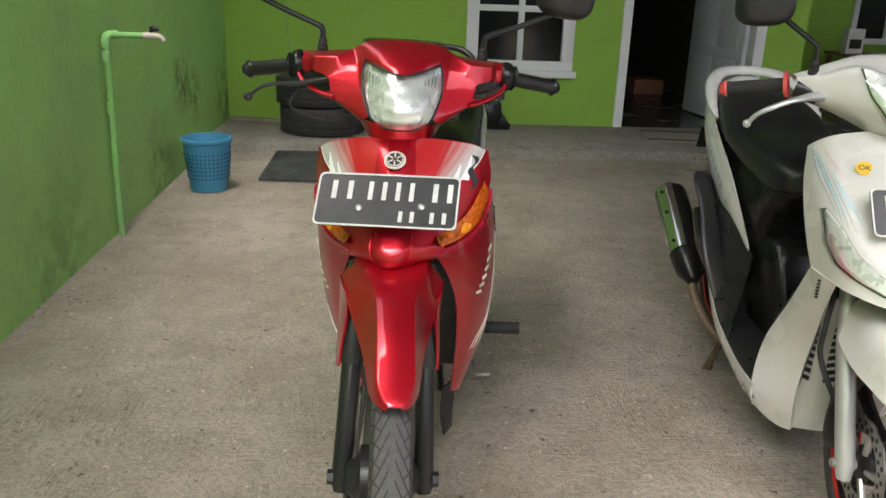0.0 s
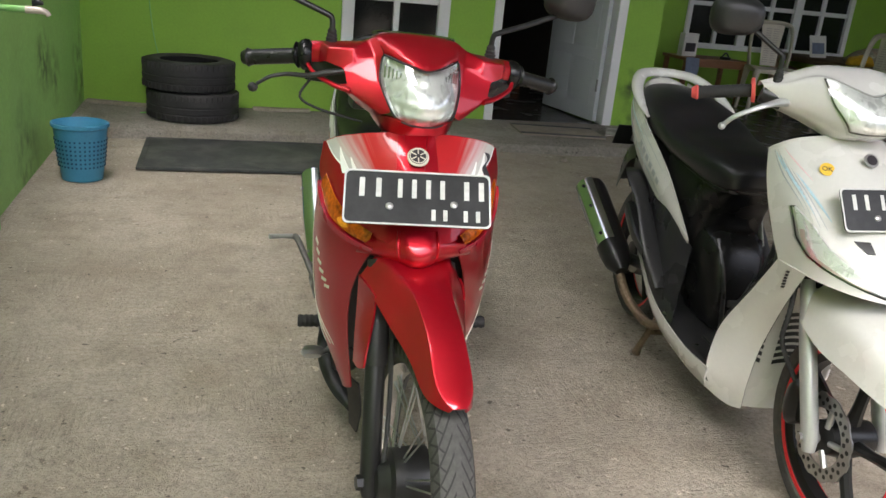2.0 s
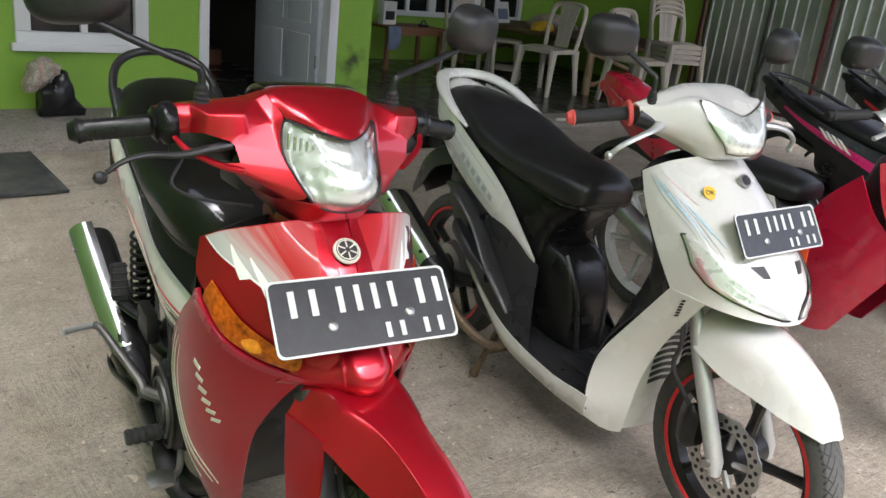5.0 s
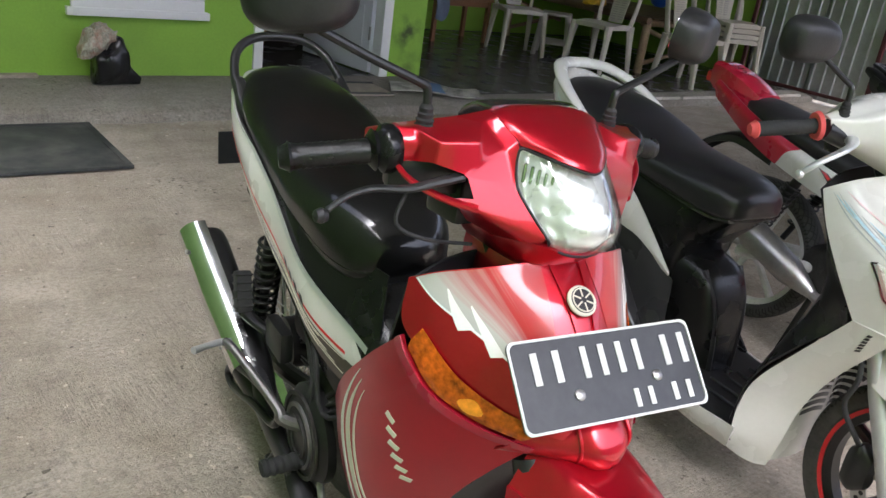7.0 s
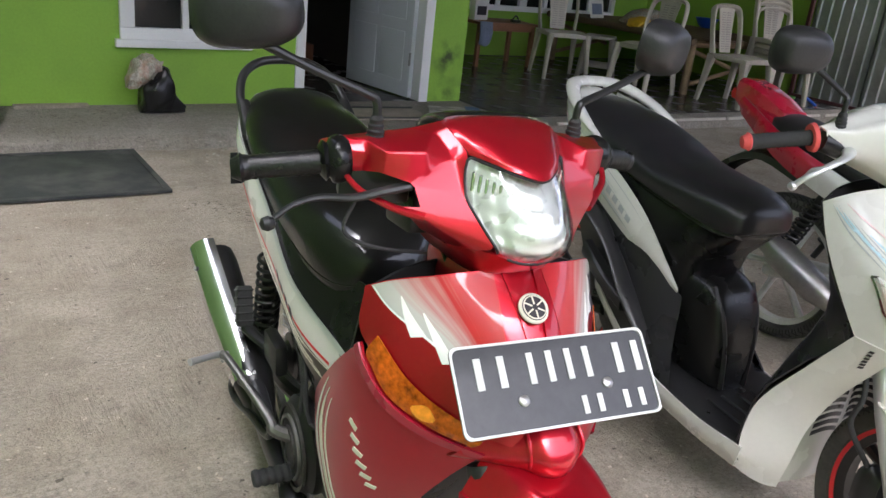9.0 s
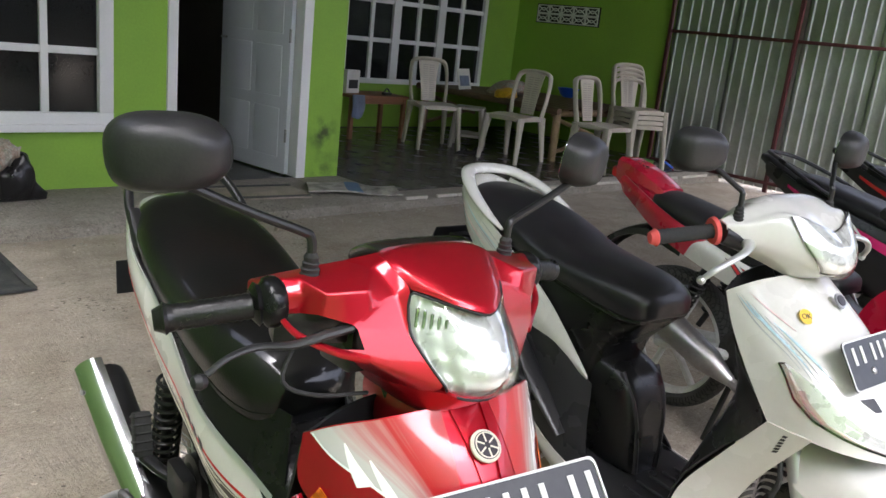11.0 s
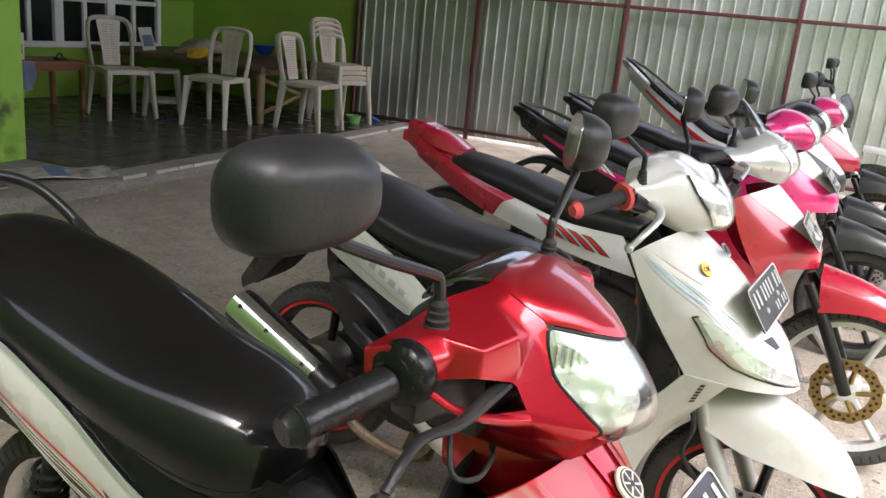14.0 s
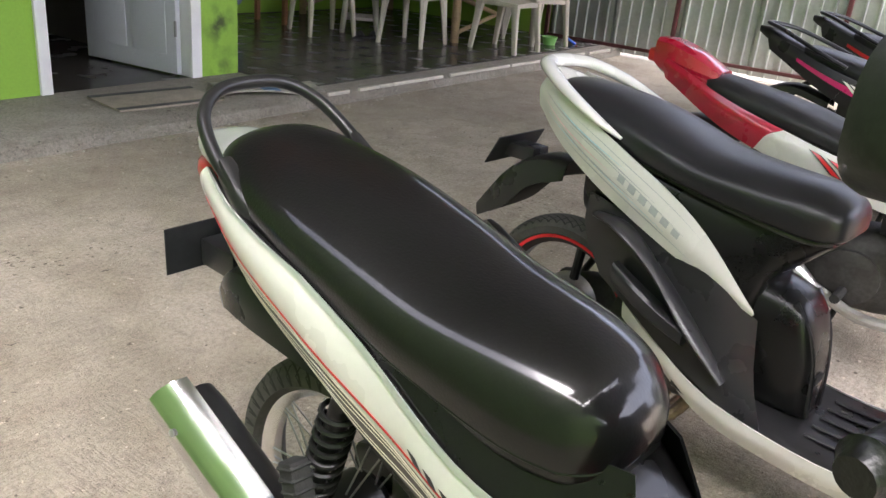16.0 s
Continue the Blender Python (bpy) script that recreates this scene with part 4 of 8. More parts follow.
# ---- the red underbone motorcycle ----
def red_motorcycle(place):
    b = thing("motorcycle", "glossy red underbone motorcycle with a long black seat, parked on concrete", "motorcycle", place)
    # front end turned a little on the steering axis
    axis_p, axis_d = Vector((-0.40, 0, 0.98)), Vector((-math.sin(radians(27)), 0, math.cos(radians(27))))
    S = Matrix.Translation(axis_p) @ Matrix.Rotation(radians(7), 4, axis_d) @ Matrix.Translation(-axis_p)
    R, FR, RR = 0.28, 0.072, 0.08
    FX, FZ = -0.055, 0.273                      # front axle
    F = Matrix.Translation(axis_p) @ Matrix.Rotation(radians(10), 4, axis_d) @ Matrix.Translation(-axis_p)
    spoked_wheel("front_wheel", b, F @ pose(FX, 0, FZ), FZ, FR)
    spoked_wheel("rear_wheel", b, pose(-1.205, 0, R), R, RR)

    # fork legs, sleeves, axle
    for s in (-1, 1):
        part("fork_leg", tube([(FX + 0.008, s * 0.080, FZ - 0.028), (FX, s * 0.079, FZ - 0.012), (-0.156, s * 0.071, 0.468)], [0.013, 0.0195, 0.0195], n=18, smooth=False), BLACK_METAL, b, "gloss black front fork leg", F)
        part("fork_sleeve", tube([(-0.1545, s * 0.0715, 0.463), (-0.157, s * 0.0715, 0.470), (-0.205, s * 0.068, 0.565), (-0.245, s * 0.066, 0.64)], [0.022, 0.0245, 0.0245, 0.022], n=18, smooth=False), PLASTIC_GREY, b, "grey fork sleeve", F)
        part("axle_nut", tube([(FX, s * 0.050, FZ), (FX, s * 0.092, FZ), (FX, s * 0.094, FZ), (FX, s * 0.106, FZ)], [0.010, 0.010, 0.015, 0.014], n=6, smooth=False), BLACK_METAL, b, "", F)
    part("brake_arm", tube([(FX - 0.01, -0.062, FZ + 0.02), (FX + 0.005, -0.066, FZ - 0.045), (FX + 0.018, -0.068, FZ - 0.09)], [0.010, 0.008, 0.007], n=8), BLACK_METAL, b, "", F)
    part("front_brake_cable", tube([(FX + 0.01, -0.060, FZ + 0.01), (-0.12, -0.045, 0.42), (-0.20, -0.050, 0.60), (-0.30, -0.10, 0.75)], 0.0045), RUBBER, b, "", F)

    # front mudguard
    half = [[(0.122, 0, 0.527), (0.121, 0.009, 0.526), (0.120, 0.012, 0.524), (0.117, 0.016, 0.518)],
            [(0.111, 0, 0.537), (0.108, 0.020, 0.535), (0.105, 0.025, 0.531), (0.097, 0.031, 0.518)],
            [(0.083, 0, 0.557), (0.078, 0.028, 0.554), (0.073, 0.035, 0.549), (0.058, 0.043, 0.520)],
            [(0.010, 0, 0.606), (0.006, 0.029, 0.602), (0.001, 0.036, 0.595), (-0.012, 0.054, 0.549)],
            [(-0.080, 0, 0.638), (-0.083, 0.031, 0.634), (-0.087, 0.041, 0.626), (-0.092, 0.071, 0.570)],
            [(-0.160, 0, 0.654), (-0.161, 0.034, 0.652), (-0.163, 0.060, 0.645), (-0.164, 0.090, 0.596)],
            [(-0.240, 0, 0.664), (-0.240, 0.036, 0.664), (-0.240, 0.068, 0.660), (-0.238, 0.104, 0.606)]]
    flap = [[(-0.158, 0.088, 0.602), (-0.172, 0.092, 0.606), (-0.200, 0.098, 0.610), (-0.238, 0.104, 0.612)],
            [(-0.158, 0.086, 0.562), (-0.170, 0.090, 0.556), (-0.198, 0.097, 0.550), (-0.232, 0.102, 0.548)],
            [(-0.147, 0.094, 0.500), (-0.160, 0.097, 0.498), (-0.186, 0.101, 0.496), (-0.218, 0.103, 0.495)],
            [(-0.144, 0.097, 0.462), (-0.154, 0.099, 0.455), (-0.176, 0.102, 0.448), (-0.204, 0.103, 0.446)]]
    mg = part("front_mudguard", patch(both(half), 30, 28, 0.004, out=(-0.1, 0, 0.3)), RED, b, "glossy red front mudguard with a flat ridged crown", F, sharp=50)
    for f in (lambda q: q, flip):
        part("mudguard_flap", patch(f(flap), 14, 10, 0.004, out=(-0.18, 0, 0.5)), RED, mg, "red side flap behind the fork", F)
    part("mudguard_lip", patch(both(half), 3, 14, 0.002, u=(0.0, 0.03), v=(0.10, 0.90), lift=0.0022, out=(-0.1, 0, 0.3)), RED, mg, "", F)
    part("fender_liner", patch(both([[(-0.330, 0, 0.690), (-0.330, 0.06, 0.685), (-0.335, 0.105, 0.66)], [(-0.355, 0, 0.56), (-0.355, 0.065, 0.56), (-0.36, 0.125, 0.55)], [(-0.42, 0, 0.42), (-0.42, 0.065, 0.42), (-0.42, 0.125, 0.42)], [(-0.50, 0, 0.30), (-0.50, 0.06, 0.30), (-0.49, 0.11, 0.30)]]), 10, 10, 0.004), PLASTIC, b, "black liner behind the front wheel")

    # steering cowl: top, two cheeks, headlamp
    half = dict(J=(-0.402, 0.085, 1.046), J0=(-0.428, 0.080, 1.047), K=(-0.364, 0.074, 1.0205), J2=(-0.408, 0.101, 1.037), K2=(-0.371, 0.089, 1.011), I=(-0.357, 0.079, 1.006),
                E=(-0.370, 0.130, 1.022), FB=(-0.367, 0.127, 0.996), D=(-0.386, 0.179, 1.018), DL=(-0.389, 0.180, 0.991), G=(-0.364, 0.147, 0.983),
                C=(-0.427, 0.187, 1.0245), CL=(-0.419, 0.190, 0.989), CM=(-0.411, 0.188, 1.008), A=(-0.452, 0.222, 1.021), AM=(-0.432, 0.224, 1.009), BB=(-0.424, 0.225, 0.988),
                E0=(-0.462, 0.100, 1.030), C0=(-0.472, 0.188, 1.018), A0=(-0.482, 0.223, 1.010), A9=(-0.478, 0.224, 0.978), B9=(-0.446, 0.226, 0.968),
                M=(-0.350, 0.083, 0.972), H=(-0.294, 0.062, 0.917), H2=(-0.312, 0.080, 0.911), S2=(-0.352, 0.128, 0.938), S=(-0.352, 0.141, 0.957), L2=(-0.395, 0.110, 0.912), L3=(-0.372, 0.082, 0.898))
    panels = ["J0 J J2 E0", "J K K2 J2", "J2 K2 FB E", "K I M K2", "K2 M G FB", "J2 E D E0", "E0 D C C0", "D E FB G DL", "C D DL CL CM", "C CM AM A", "CM CL BB AM", "C A A0 C0", "A AM BB B9 A9 A0",
                                                "G M H S2 S", "S2 H H2", "S2 H2 L3 L2", "BB CL B9"]
    for s in (-1, 1):
        cowl = part("steering_cowl", creased(half, panels, 0.0042, side=s), RED, b, "glossy red creased half of the steering cowl", S, sharp=28)
        part("cowl_rim", tube([(-0.424, s * 0.214, 0.984), (-0.400, s * 0.200, 0.966), (-0.375, s * 0.165, 0.950), (-0.352, s * 0.133, 0.944)], [0.004, 0.005, 0.006, 0.007], n=10, flat=0.8), RED, cowl, "red lower rim of the lever opening", S)
    brow = [[(-0.430, 0, 1.0555), (-0.429, 0.042, 1.0545), (-0.428, 0.068, 1.0515), (-0.427, 0.081, 1.0465)],
            [(-0.402, 0, 1.0560), (-0.403, 0.042, 1.0545), (-0.402, 0.072, 1.0505), (-0.401, 0.0855, 1.0455)],
            [(-0.352, 0, 1.0390), (-0.357, 0.040, 1.0385), (-0.371, 0.067, 1.0370), (-0.380, 0.0795, 1.0325)],
            [(-0.312, 0, 1.0150), (-0.326, 0.036, 1.0190), (-0.351, 0.061, 1.0240), (-0.366, 0.0745, 1.0235)],
            [(-0.298, 0, 1.0020), (-0.318, 0.035, 1.0090), (-0.346, 0.060, 1.0165), (-0.363, 0.0735, 1.0190)]]
    part("cowl_brow", patch(both(brow), 18, 28, 0.004, out=(-0.45, 0, 0.9)), RED, b, "glossy red domed brow above the headlamp", S)
    under = [[(-0.284, 0, 0.895), (-0.290, 0.030, 0.898), (-0.305, 0.060, 0.908), (-0.372, 0.082, 0.899)],
             [(-0.34, 0, 0.862), (-0.34, 0.05, 0.866), (-0.36, 0.07, 0.880), (-0.40, 0.09, 0.905)],
             [(-0.44, 0, 0.86), (-0.44, 0.05, 0.866), (-0.45, 0.07, 0.88), (-0.46, 0.10, 0.92)]]
    part("cowl_underside", patch(both(under), 8, 16, 0.004, out=(-0.38, 0, 0.96)), RED, b, "", S)
    ip = part("instrument_panel", loft([(-0.418, 1.00, 1.050, 0.094), (-0.45, 0.985, 1.040, 0.100), (-0.49, 0.975, 1.016, 0.092), (-0.515, 0.975, 0.998, 0.070)], 28, 3, 3.0), PLASTIC_GREY, b, "dark grey instrument panel", S)
    part("instrument_glass", loft([(-0.424, 1.044, 1.0560, 0.078), (-0.45, 1.040, 1.0570, 0.086), (-0.485, 1.020, 1.0400, 0.080), (-0.508, 1.004, 1.016, 0.058)], 28, 3, 3.0), SMOKED, ip, "smoked instrument glass", S)
    part("cowl_back", box(-0.475, -0.405, -0.12, 0.12, 0.90, 1.000, 0.008), PLASTIC, b, "", S)
    for s in (-1, 1):
        part("lever_recess", box(-0.030, 0.006, -0.045, 0.045, -0.020, 0.022, 0.006), BLACK_METAL, b, "", S @ pose(-0.418, s * 0.172, 0.966, 0, 0, s * 22))
    part("steering_stem_cover", loft([(-0.47, 0.80, 0.90, 0.045), (-0.40, 0.78, 0.90, 0.06), (-0.34, 0.80, 0.90, 0.05)], 18, 3), RED, b, "", S)
    lens = [[(-0.300, 0, 0.999), (-0.320, 0.036, 1.006), (-0.347, 0.061, 1.013), (-0.360, 0.076, 1.013)],
            [(-0.272, 0, 0.970), (-0.290, 0.038, 0.972), (-0.324, 0.066, 0.973), (-0.347, 0.080, 0.972)],
            [(-0.255, 0, 0.940), (-0.270, 0.036, 0.941), (-0.300, 0.062, 0.943), (-0.320, 0.072, 0.944)],
            [(-0.258, 0, 0.915), (-0.268, 0.030, 0.915), (-0.284, 0.050, 0.917), (-0.296, 0.060, 0.919)],
            [(-0.282, 0, 0.897), (-0.286, 0.022, 0.898), (-0.294, 0.040, 0.902), (-0.302, 0.050, 0.908)]]
    hl = part("headlamp", reflector(both(lens), 44, 72, 0.020), REFLECTOR, b, "bright silver headlamp reflector behind a clear lens", S, sharp=25)
    part("lamp_lens", patch(both(lens), 18, 24, 0.002, out=(-0.5, 0, 0.95)), LENS, hl, "clear headlamp lens", S)
    bulb = part("bulb_cover", turned([(0.004, -0.012), (0.012, -0.008), (0.0135, 0.0), (0.012, 0.006), (0.004, 0.010)], 20, axis="x"), CHROME, hl, "", S @ pose(-0.294, 0, 0.952))
    part("bulb_stay", box(-0.005, 0.003, -0.030, 0.030, -0.003, 0.003, 0.001, 1), CHROME, hl, "", S @ pose(-0.300, 0, 0.940))
    edge = [lens[4][2], lens[4][3], lens[3][3], lens[2][3], lens[1][3], lens[0][3], lens[0][2], lens[0][1], lens[0][0]]
    edge = [lens[4][0], lens[4][1]] + edge
    ring = [(x, -y, z) for x, y, z in edge] + [p for p in reversed(edge[1:-1])] + [edge[0]]
    part("lamp_gasket", tube(ring, 0.0019, n=6, steps=3), PLASTIC_GREY, hl, "dark rubber seal round the lens", S)
    for s in (-1, 1):
        for k in range(5):
            part("reflector_rib", box(-0.004, 0.003, -0.0022, 0.0022, -0.013 + 0.0012 * k, 0.013 - 0.0012 * k, 0.0012, 1), CHROME, hl, "", S @ pose(-0.350 + 0.0062 * k, s * (0.070 - 0.0066 * k), 0.988 - 0.0015 * k, 0, 0, s * 42))
        # grips, levers, switchgear, mirrors
        grip(b, (-0.448, s * 0.228, 0.990), (-0.482, s * 0.318, 0.974), GRIP_RUBBER, S)
        part("switch_housing", tube([(-0.441, s * 0.200, 0.9945), (-0.4425, s * 0.207, 0.994), (-0.444, s * 0.213, 0.9935), (-0.4455, s * 0.220, 0.9925), (-0.447, s * 0.2245, 0.992), (-0.449, s * 0.229, 0.991), (-0.4505, s * 0.235, 0.990)], [0.025, 0.030, 0.031, 0.029, 0.022, 0.026, 0.018], n=24, smooth=False), GLOSS_BLACK, b, "round black switch housing", S)
        part("handlebar", tube([(-0.42, s * 0.02, 0.96), (-0.43, s * 0.12, 0.975), (-0.448, s * 0.225, 0.99)], 0.011), BLACK_METAL, b, "", S)
    mirror(b, (-0.440, -0.166, 1.018), (-0.442, -0.168, 1.068), (-0.478, -0.314, 1.128), (0.066, 0.043), S, turn=-26, tilt=6, at=(-0.490, -0.322, 1.157), lean=6)
    mirror(b, (-0.440, 0.162, 1.018), (-0.441, 0.165, 1.068), (-0.456, 0.312, 1.128), (0.066, 0.043), S, turn=24, tilt=6, at=(-0.462, 0.328, 1.158), lean=-4)
    for s in (-1,):
        lv = part("brake_lever", tube([(-0.374, s * 0.145, 0.978), (-0.380, s * 0.175, 0.971), (-0.388, s * 0.213, 0.961), (-0.404, s * 0.250, 0.958), (-0.406, s * 0.282, 0.950), (-0.407, s * 0.306, 0.934)], [0.008, 0.008, 0.0065, 0.0055, 0.0050, 0.0048], n=10, flat=0.75), PLASTIC_GREY, b, "dark grey brake lever with a ball end", S)
        part("lever_ball", turned([(0.001, -0.010), (0.007, -0.007), (0.0095, 0), (0.007, 0.007), (0.001, 0.010)], 14), PLASTIC_GREY, lv, "", S @ pose(-0.408, s * 0.313, 0.927))
    part("lever_cable", tube([(-0.40, -0.205, 0.955), (-0.385, -0.225, 0.920), (-0.375, -0.185, 0.900), (-0.39, -0.10, 0.88)], 0.0026), RUBBER, b, "", S)

    # front shield: upper shell, badge, film stripes, indicators, nose
    shield = [[(-0.318, 0, 0.880), (-0.322, 0.05, 0.878), (-0.340, 0.105, 0.870), (-0.372, 0.150, 0.856), (-0.400, 0.178, 0.838)],
              [(-0.262, 0, 0.828), (-0.275, 0.05, 0.824), (-0.305, 0.105, 0.812), (-0.348, 0.155, 0.795), (-0.392, 0.184, 0.775)],
              [(-0.212, 0, 0.756), (-0.228, 0.05, 0.752), (-0.262, 0.098, 0.742), (-0.300, 0.135, 0.733), (-0.335, 0.155, 0.730)],
              [(-0.166, 0, 0.690), (-0.190, 0.05, 0.694), (-0.222, 0.085, 0.700), (-0.250, 0.105, 0.705), (-0.275, 0.122, 0.712)]]
    full = both(shield)
    sh = part("front_shield", patch(full, 20, 34, 0.005), RED, b, "glossy red front shield with white streaked film")
    for side in (0, 1):
        v = (lambda f: (0.030 + 0.30 * f, 0.41 - 0.02 * f)) if side == 0 else (lambda f: (0.970 - 0.30 * f, 0.59 + 0.02 * f))
        part("shield_film", patch(full, 60, 14, 0.0004, u=(0.008, 0.66), v=v, lift=0.0007), RED_FADE, sh, "white film fading into red streaks with a lightning edge")
        for u0, u1, t0, b0, b1 in ((0.12, 0.38, 0.150, 0.165, 0.200), (0.24, 0.52, 0.205, 0.225, 0.258), (0.02, 0.60, 0.040, 0.290, 0.297)):
            zv = (lambda f, t0=t0, b0=b0, b1=b1: (t0 + (b0 - t0) * f, t0 + 0.004 + (b1 - t0) * f)) if side == 0 else (lambda f, t0=t0, b0=b0, b1=b1: (1 - t0 - (b0 - t0) * f, 0.996 - t0 - (b1 - t0) * f))
            part("shield_flash", patch(full, 16, 2, 0.0004, u=(u0, u1), v=zv, lift=0.0013), PRINT_FLASH, sh, "white lightning streak")
    part("script_mark", patch(full, 16, 3, 0.0005, u=(0.12, 0.46), v=(lambda f: (0.845 + 0.02 * math.sin(9 * f), 0.872 + 0.02 * math.sin(9 * f + 1))), lift=0.0016), PRINT_DARK, sh, "dark script mark")
    for sv in (0.44, 0.56):
        part("shield_crease", patch(full, 16, 3, 0.003, u=(0.0, 0.5), v=(lambda f, c=sv: (c + (0.5 - c) * 0.5 * f - 0.006, c + (0.5 - c) * 0.5 * f + 0.006)), lift=0.003), RED, sh)
    badge_m = pose(-0.268, 0, 0.842, 0, -47, 0)
    bd = part("badge", turned([(0.021, 0), (0.021, 0.003), (0.0185, 0.005), (0.001, 0.004)], 28, axis="x"), PRINT_CREAM, b, "round cream badge on the shield", badge_m)
    part("badge_disc", turned([(0.0175, 0.0048), (0.0175, 0.0058), (0.001, 0.0062)], 28, axis="x"), PRINT_DARK, bd, "", badge_m)
    for k in range(6):
        part("badge_bar", box(0.006, 0.0072, -0.0011, 0.0011, 0.004, 0.016, 0.0004, 1), PRINT_CREAM, bd, "", badge_m @ pose(0, 0, 0, 60 * k, 0, 0))
    part("badge_ring", turned([(0.0165, 0.0055), (0.0165, 0.0070), (0.0150, 0.0070), (0.0150, 0.0055)], 28, axis="x", closed=True), PRINT_CREAM, bd, "", badge_m)
    nose = [[(-0.186, 0, 0.722), (-0.188, 0.020, 0.721), (-0.198, 0.036, 0.716), (-0.212, 0.060, 0.705), (-0.228, 0.088, 0.698)],
            [(-0.160, 0, 0.694), (-0.163, 0.022, 0.694), (-0.177, 0.038, 0.693), (-0.196, 0.062, 0.689), (-0.228, 0.098, 0.684)],
            [(-0.155, 0, 0.671), (-0.160, 0.018, 0.672), (-0.178, 0.036, 0.673), (-0.202, 0.066, 0.670), (-0.242, 0.110, 0.664)],
            [(-0.168, 0, 0.654), (-0.174, 0.017, 0.655), (-0.192, 0.035, 0.657), (-0.218, 0.068, 0.658), (-0.256, 0.112, 0.654)],
            [(-0.205, 0, 0.648), (-0.208, 0.018, 0.649), (-0.218, 0.035, 0.651), (-0.236, 0.068, 0.654), (-0.27, 0.112, 0.650)]]
    part("shield_nose", patch(both(nose), 14, 30, 0.004, out=(-0.4, 0, 0.7)), RED, b, "glossy red beak below the plate")
    for f in (lambda q: q, flip):
        part("nose_ridge", tube(f([[(-0.196, 0.036, 0.7185), (-0.176, 0.039, 0.6955), (-0.176, 0.036, 0.675), (-0.190, 0.030, 0.657)]])[0], 0.0028, n=8), RED, b)
        part("lower_cover", patch(f([[(-0.505, 0.116, 0.262), (-0.485, 0.102, 0.255), (-0.465, 0.086, 0.250)], [(-0.518, 0.106, 0.180), (-0.500, 0.092, 0.172), (-0.484, 0.078, 0.168)], [(-0.545, 0.102, 0.100), (-0.530, 0.093, 0.094), (-0.514, 0.085, 0.090)]]), 8, 6, 0.004, out=(-0.6, 0, 0.4)), PLASTIC_GREY, b, "dull black lower engine cover")
    lamp = [[(-0.217, 0.084, 0.706), (-0.264, 0.119, 0.718), (-0.314, 0.149, 0.741), (-0.362, 0.172, 0.782)],
            [(-0.210, 0.090, 0.696), (-0.264, 0.127, 0.702), (-0.320, 0.160, 0.720), (-0.374, 0.180, 0.760)],
            [(-0.220, 0.096, 0.686), (-0.270, 0.131, 0.690), (-0.330, 0.165, 0.707), (-0.378, 0.181, 0.746)]]
    wing = [[(-0.212, 0.080, 0.678), (-0.268, 0.130, 0.686), (-0.330, 0.166, 0.704), (-0.372, 0.182, 0.738), (-0.392, 0.184, 0.760)],
            [(-0.262, 0.105, 0.612), (-0.320, 0.150, 0.600), (-0.385, 0.182, 0.612), (-0.440, 0.194, 0.650), (-0.475, 0.192, 0.682)],
            [(-0.322, 0.120, 0.525), (-0.375, 0.158, 0.505), (-0.445, 0.188, 0.500), (-0.525, 0.194, 0.535), (-0.578, 0.184, 0.572)],
            [(-0.370, 0.120, 0.420), (-0.420, 0.152, 0.400), (-0.490, 0.175, 0.390), (-0.570, 0.172, 0.420), (-0.622, 0.160, 0.462)],
            [(-0.452, 0.104, 0.250), (-0.472, 0.116, 0.240), (-0.500, 0.124, 0.238), (-0.540, 0.126, 0.264), (-0.575, 0.122, 0.304)]]
    for f in (lambda q: q, flip):
        tl = part("indicator", patch(f(lamp), 8, 16, 0.002, lift=-0.012, out=(-0.5, 0, 0.75)), WHITE_BODY, b, "amber indicator lens over a silver reflector")
        part("amber_lens", patch(f(lamp), 10, 20, 0.0015, out=(-0.5, 0, 0.75)), AMBER, tl, "clear amber lens")
        part("amber_bulb", patch(f(lamp), 6, 8, 0.006, u=(lambda g: (0.5 - 0.30 * math.sin(math.pi * (0.06 + 0.88 * g)), 0.5 + 0.30 * math.sin(math.pi * (0.06 + 0.88 * g)))), v=(0.34, 0.52), lift=0.0025, out=(-0.5, 0, 0.75)), BULB, tl, "bright amber bulb")
        wg = part("leg_shield", patch(f(wing), 22, 18, 0.004, out=(-0.5, 0, 0.5)), RED, b, "glossy red leg shield with cream stripes")
        part("shield_lip", patch(f(wing), 2, 18, 0.003, u=(0, 0.035), lift=0.004, out=(-0.5, 0, 0.5)), BRIGHT_RED, wg)
        for c0, c1, wd, mt in ((0.86, 0.30, 0.030, PRINT_CREAM), (0.94, 0.42, 0.022, PRINT_WHITE), (0.78, 0.24, 0.012, PRINT_CREAM)):
            part("leg_stripe", patch(f(wing), 18, 2, 0.001, u=(0.30, 0.80), v=(lambda g, c0=c0, c1=c1, wd=wd: (c0 + (c1 - c0) * g ** 1.3 - wd * math.sin(math.pi * min(max(g, 0.02), 0.98)), c0 + (c1 - c0) * g ** 1.3 + wd * math.sin(math.pi * min(max(g, 0.02), 0.98)))), lift=0.0014, out=(-0.5, 0, 0.5)), mt, wg)
        for k in range(6):
            u0, v0 = 0.222 + 0.037 * k, 0.565 - 0.052 * k
            part("letter_bar", patch(f(wing), 2, 2, 0.001, u=(u0, u0 + 0.019), v=(v0 - 0.034, v0 + 0.034), lift=0.0016, out=(-0.5, 0, 0.5)), PRINT_CREAM, wg, "pale lettering bar")
    number_plate(b, pose(-0.186, -0.006, 0.784, 0, 0, -4) @ pose(0, 0, 0, 0, -43, 0), 0.269, 0.110)
    part("plate_bracket", box(-0.245, -0.222, -0.03, 0.03, 0.755, 0.80, 0.003), BLACK_METAL, b)

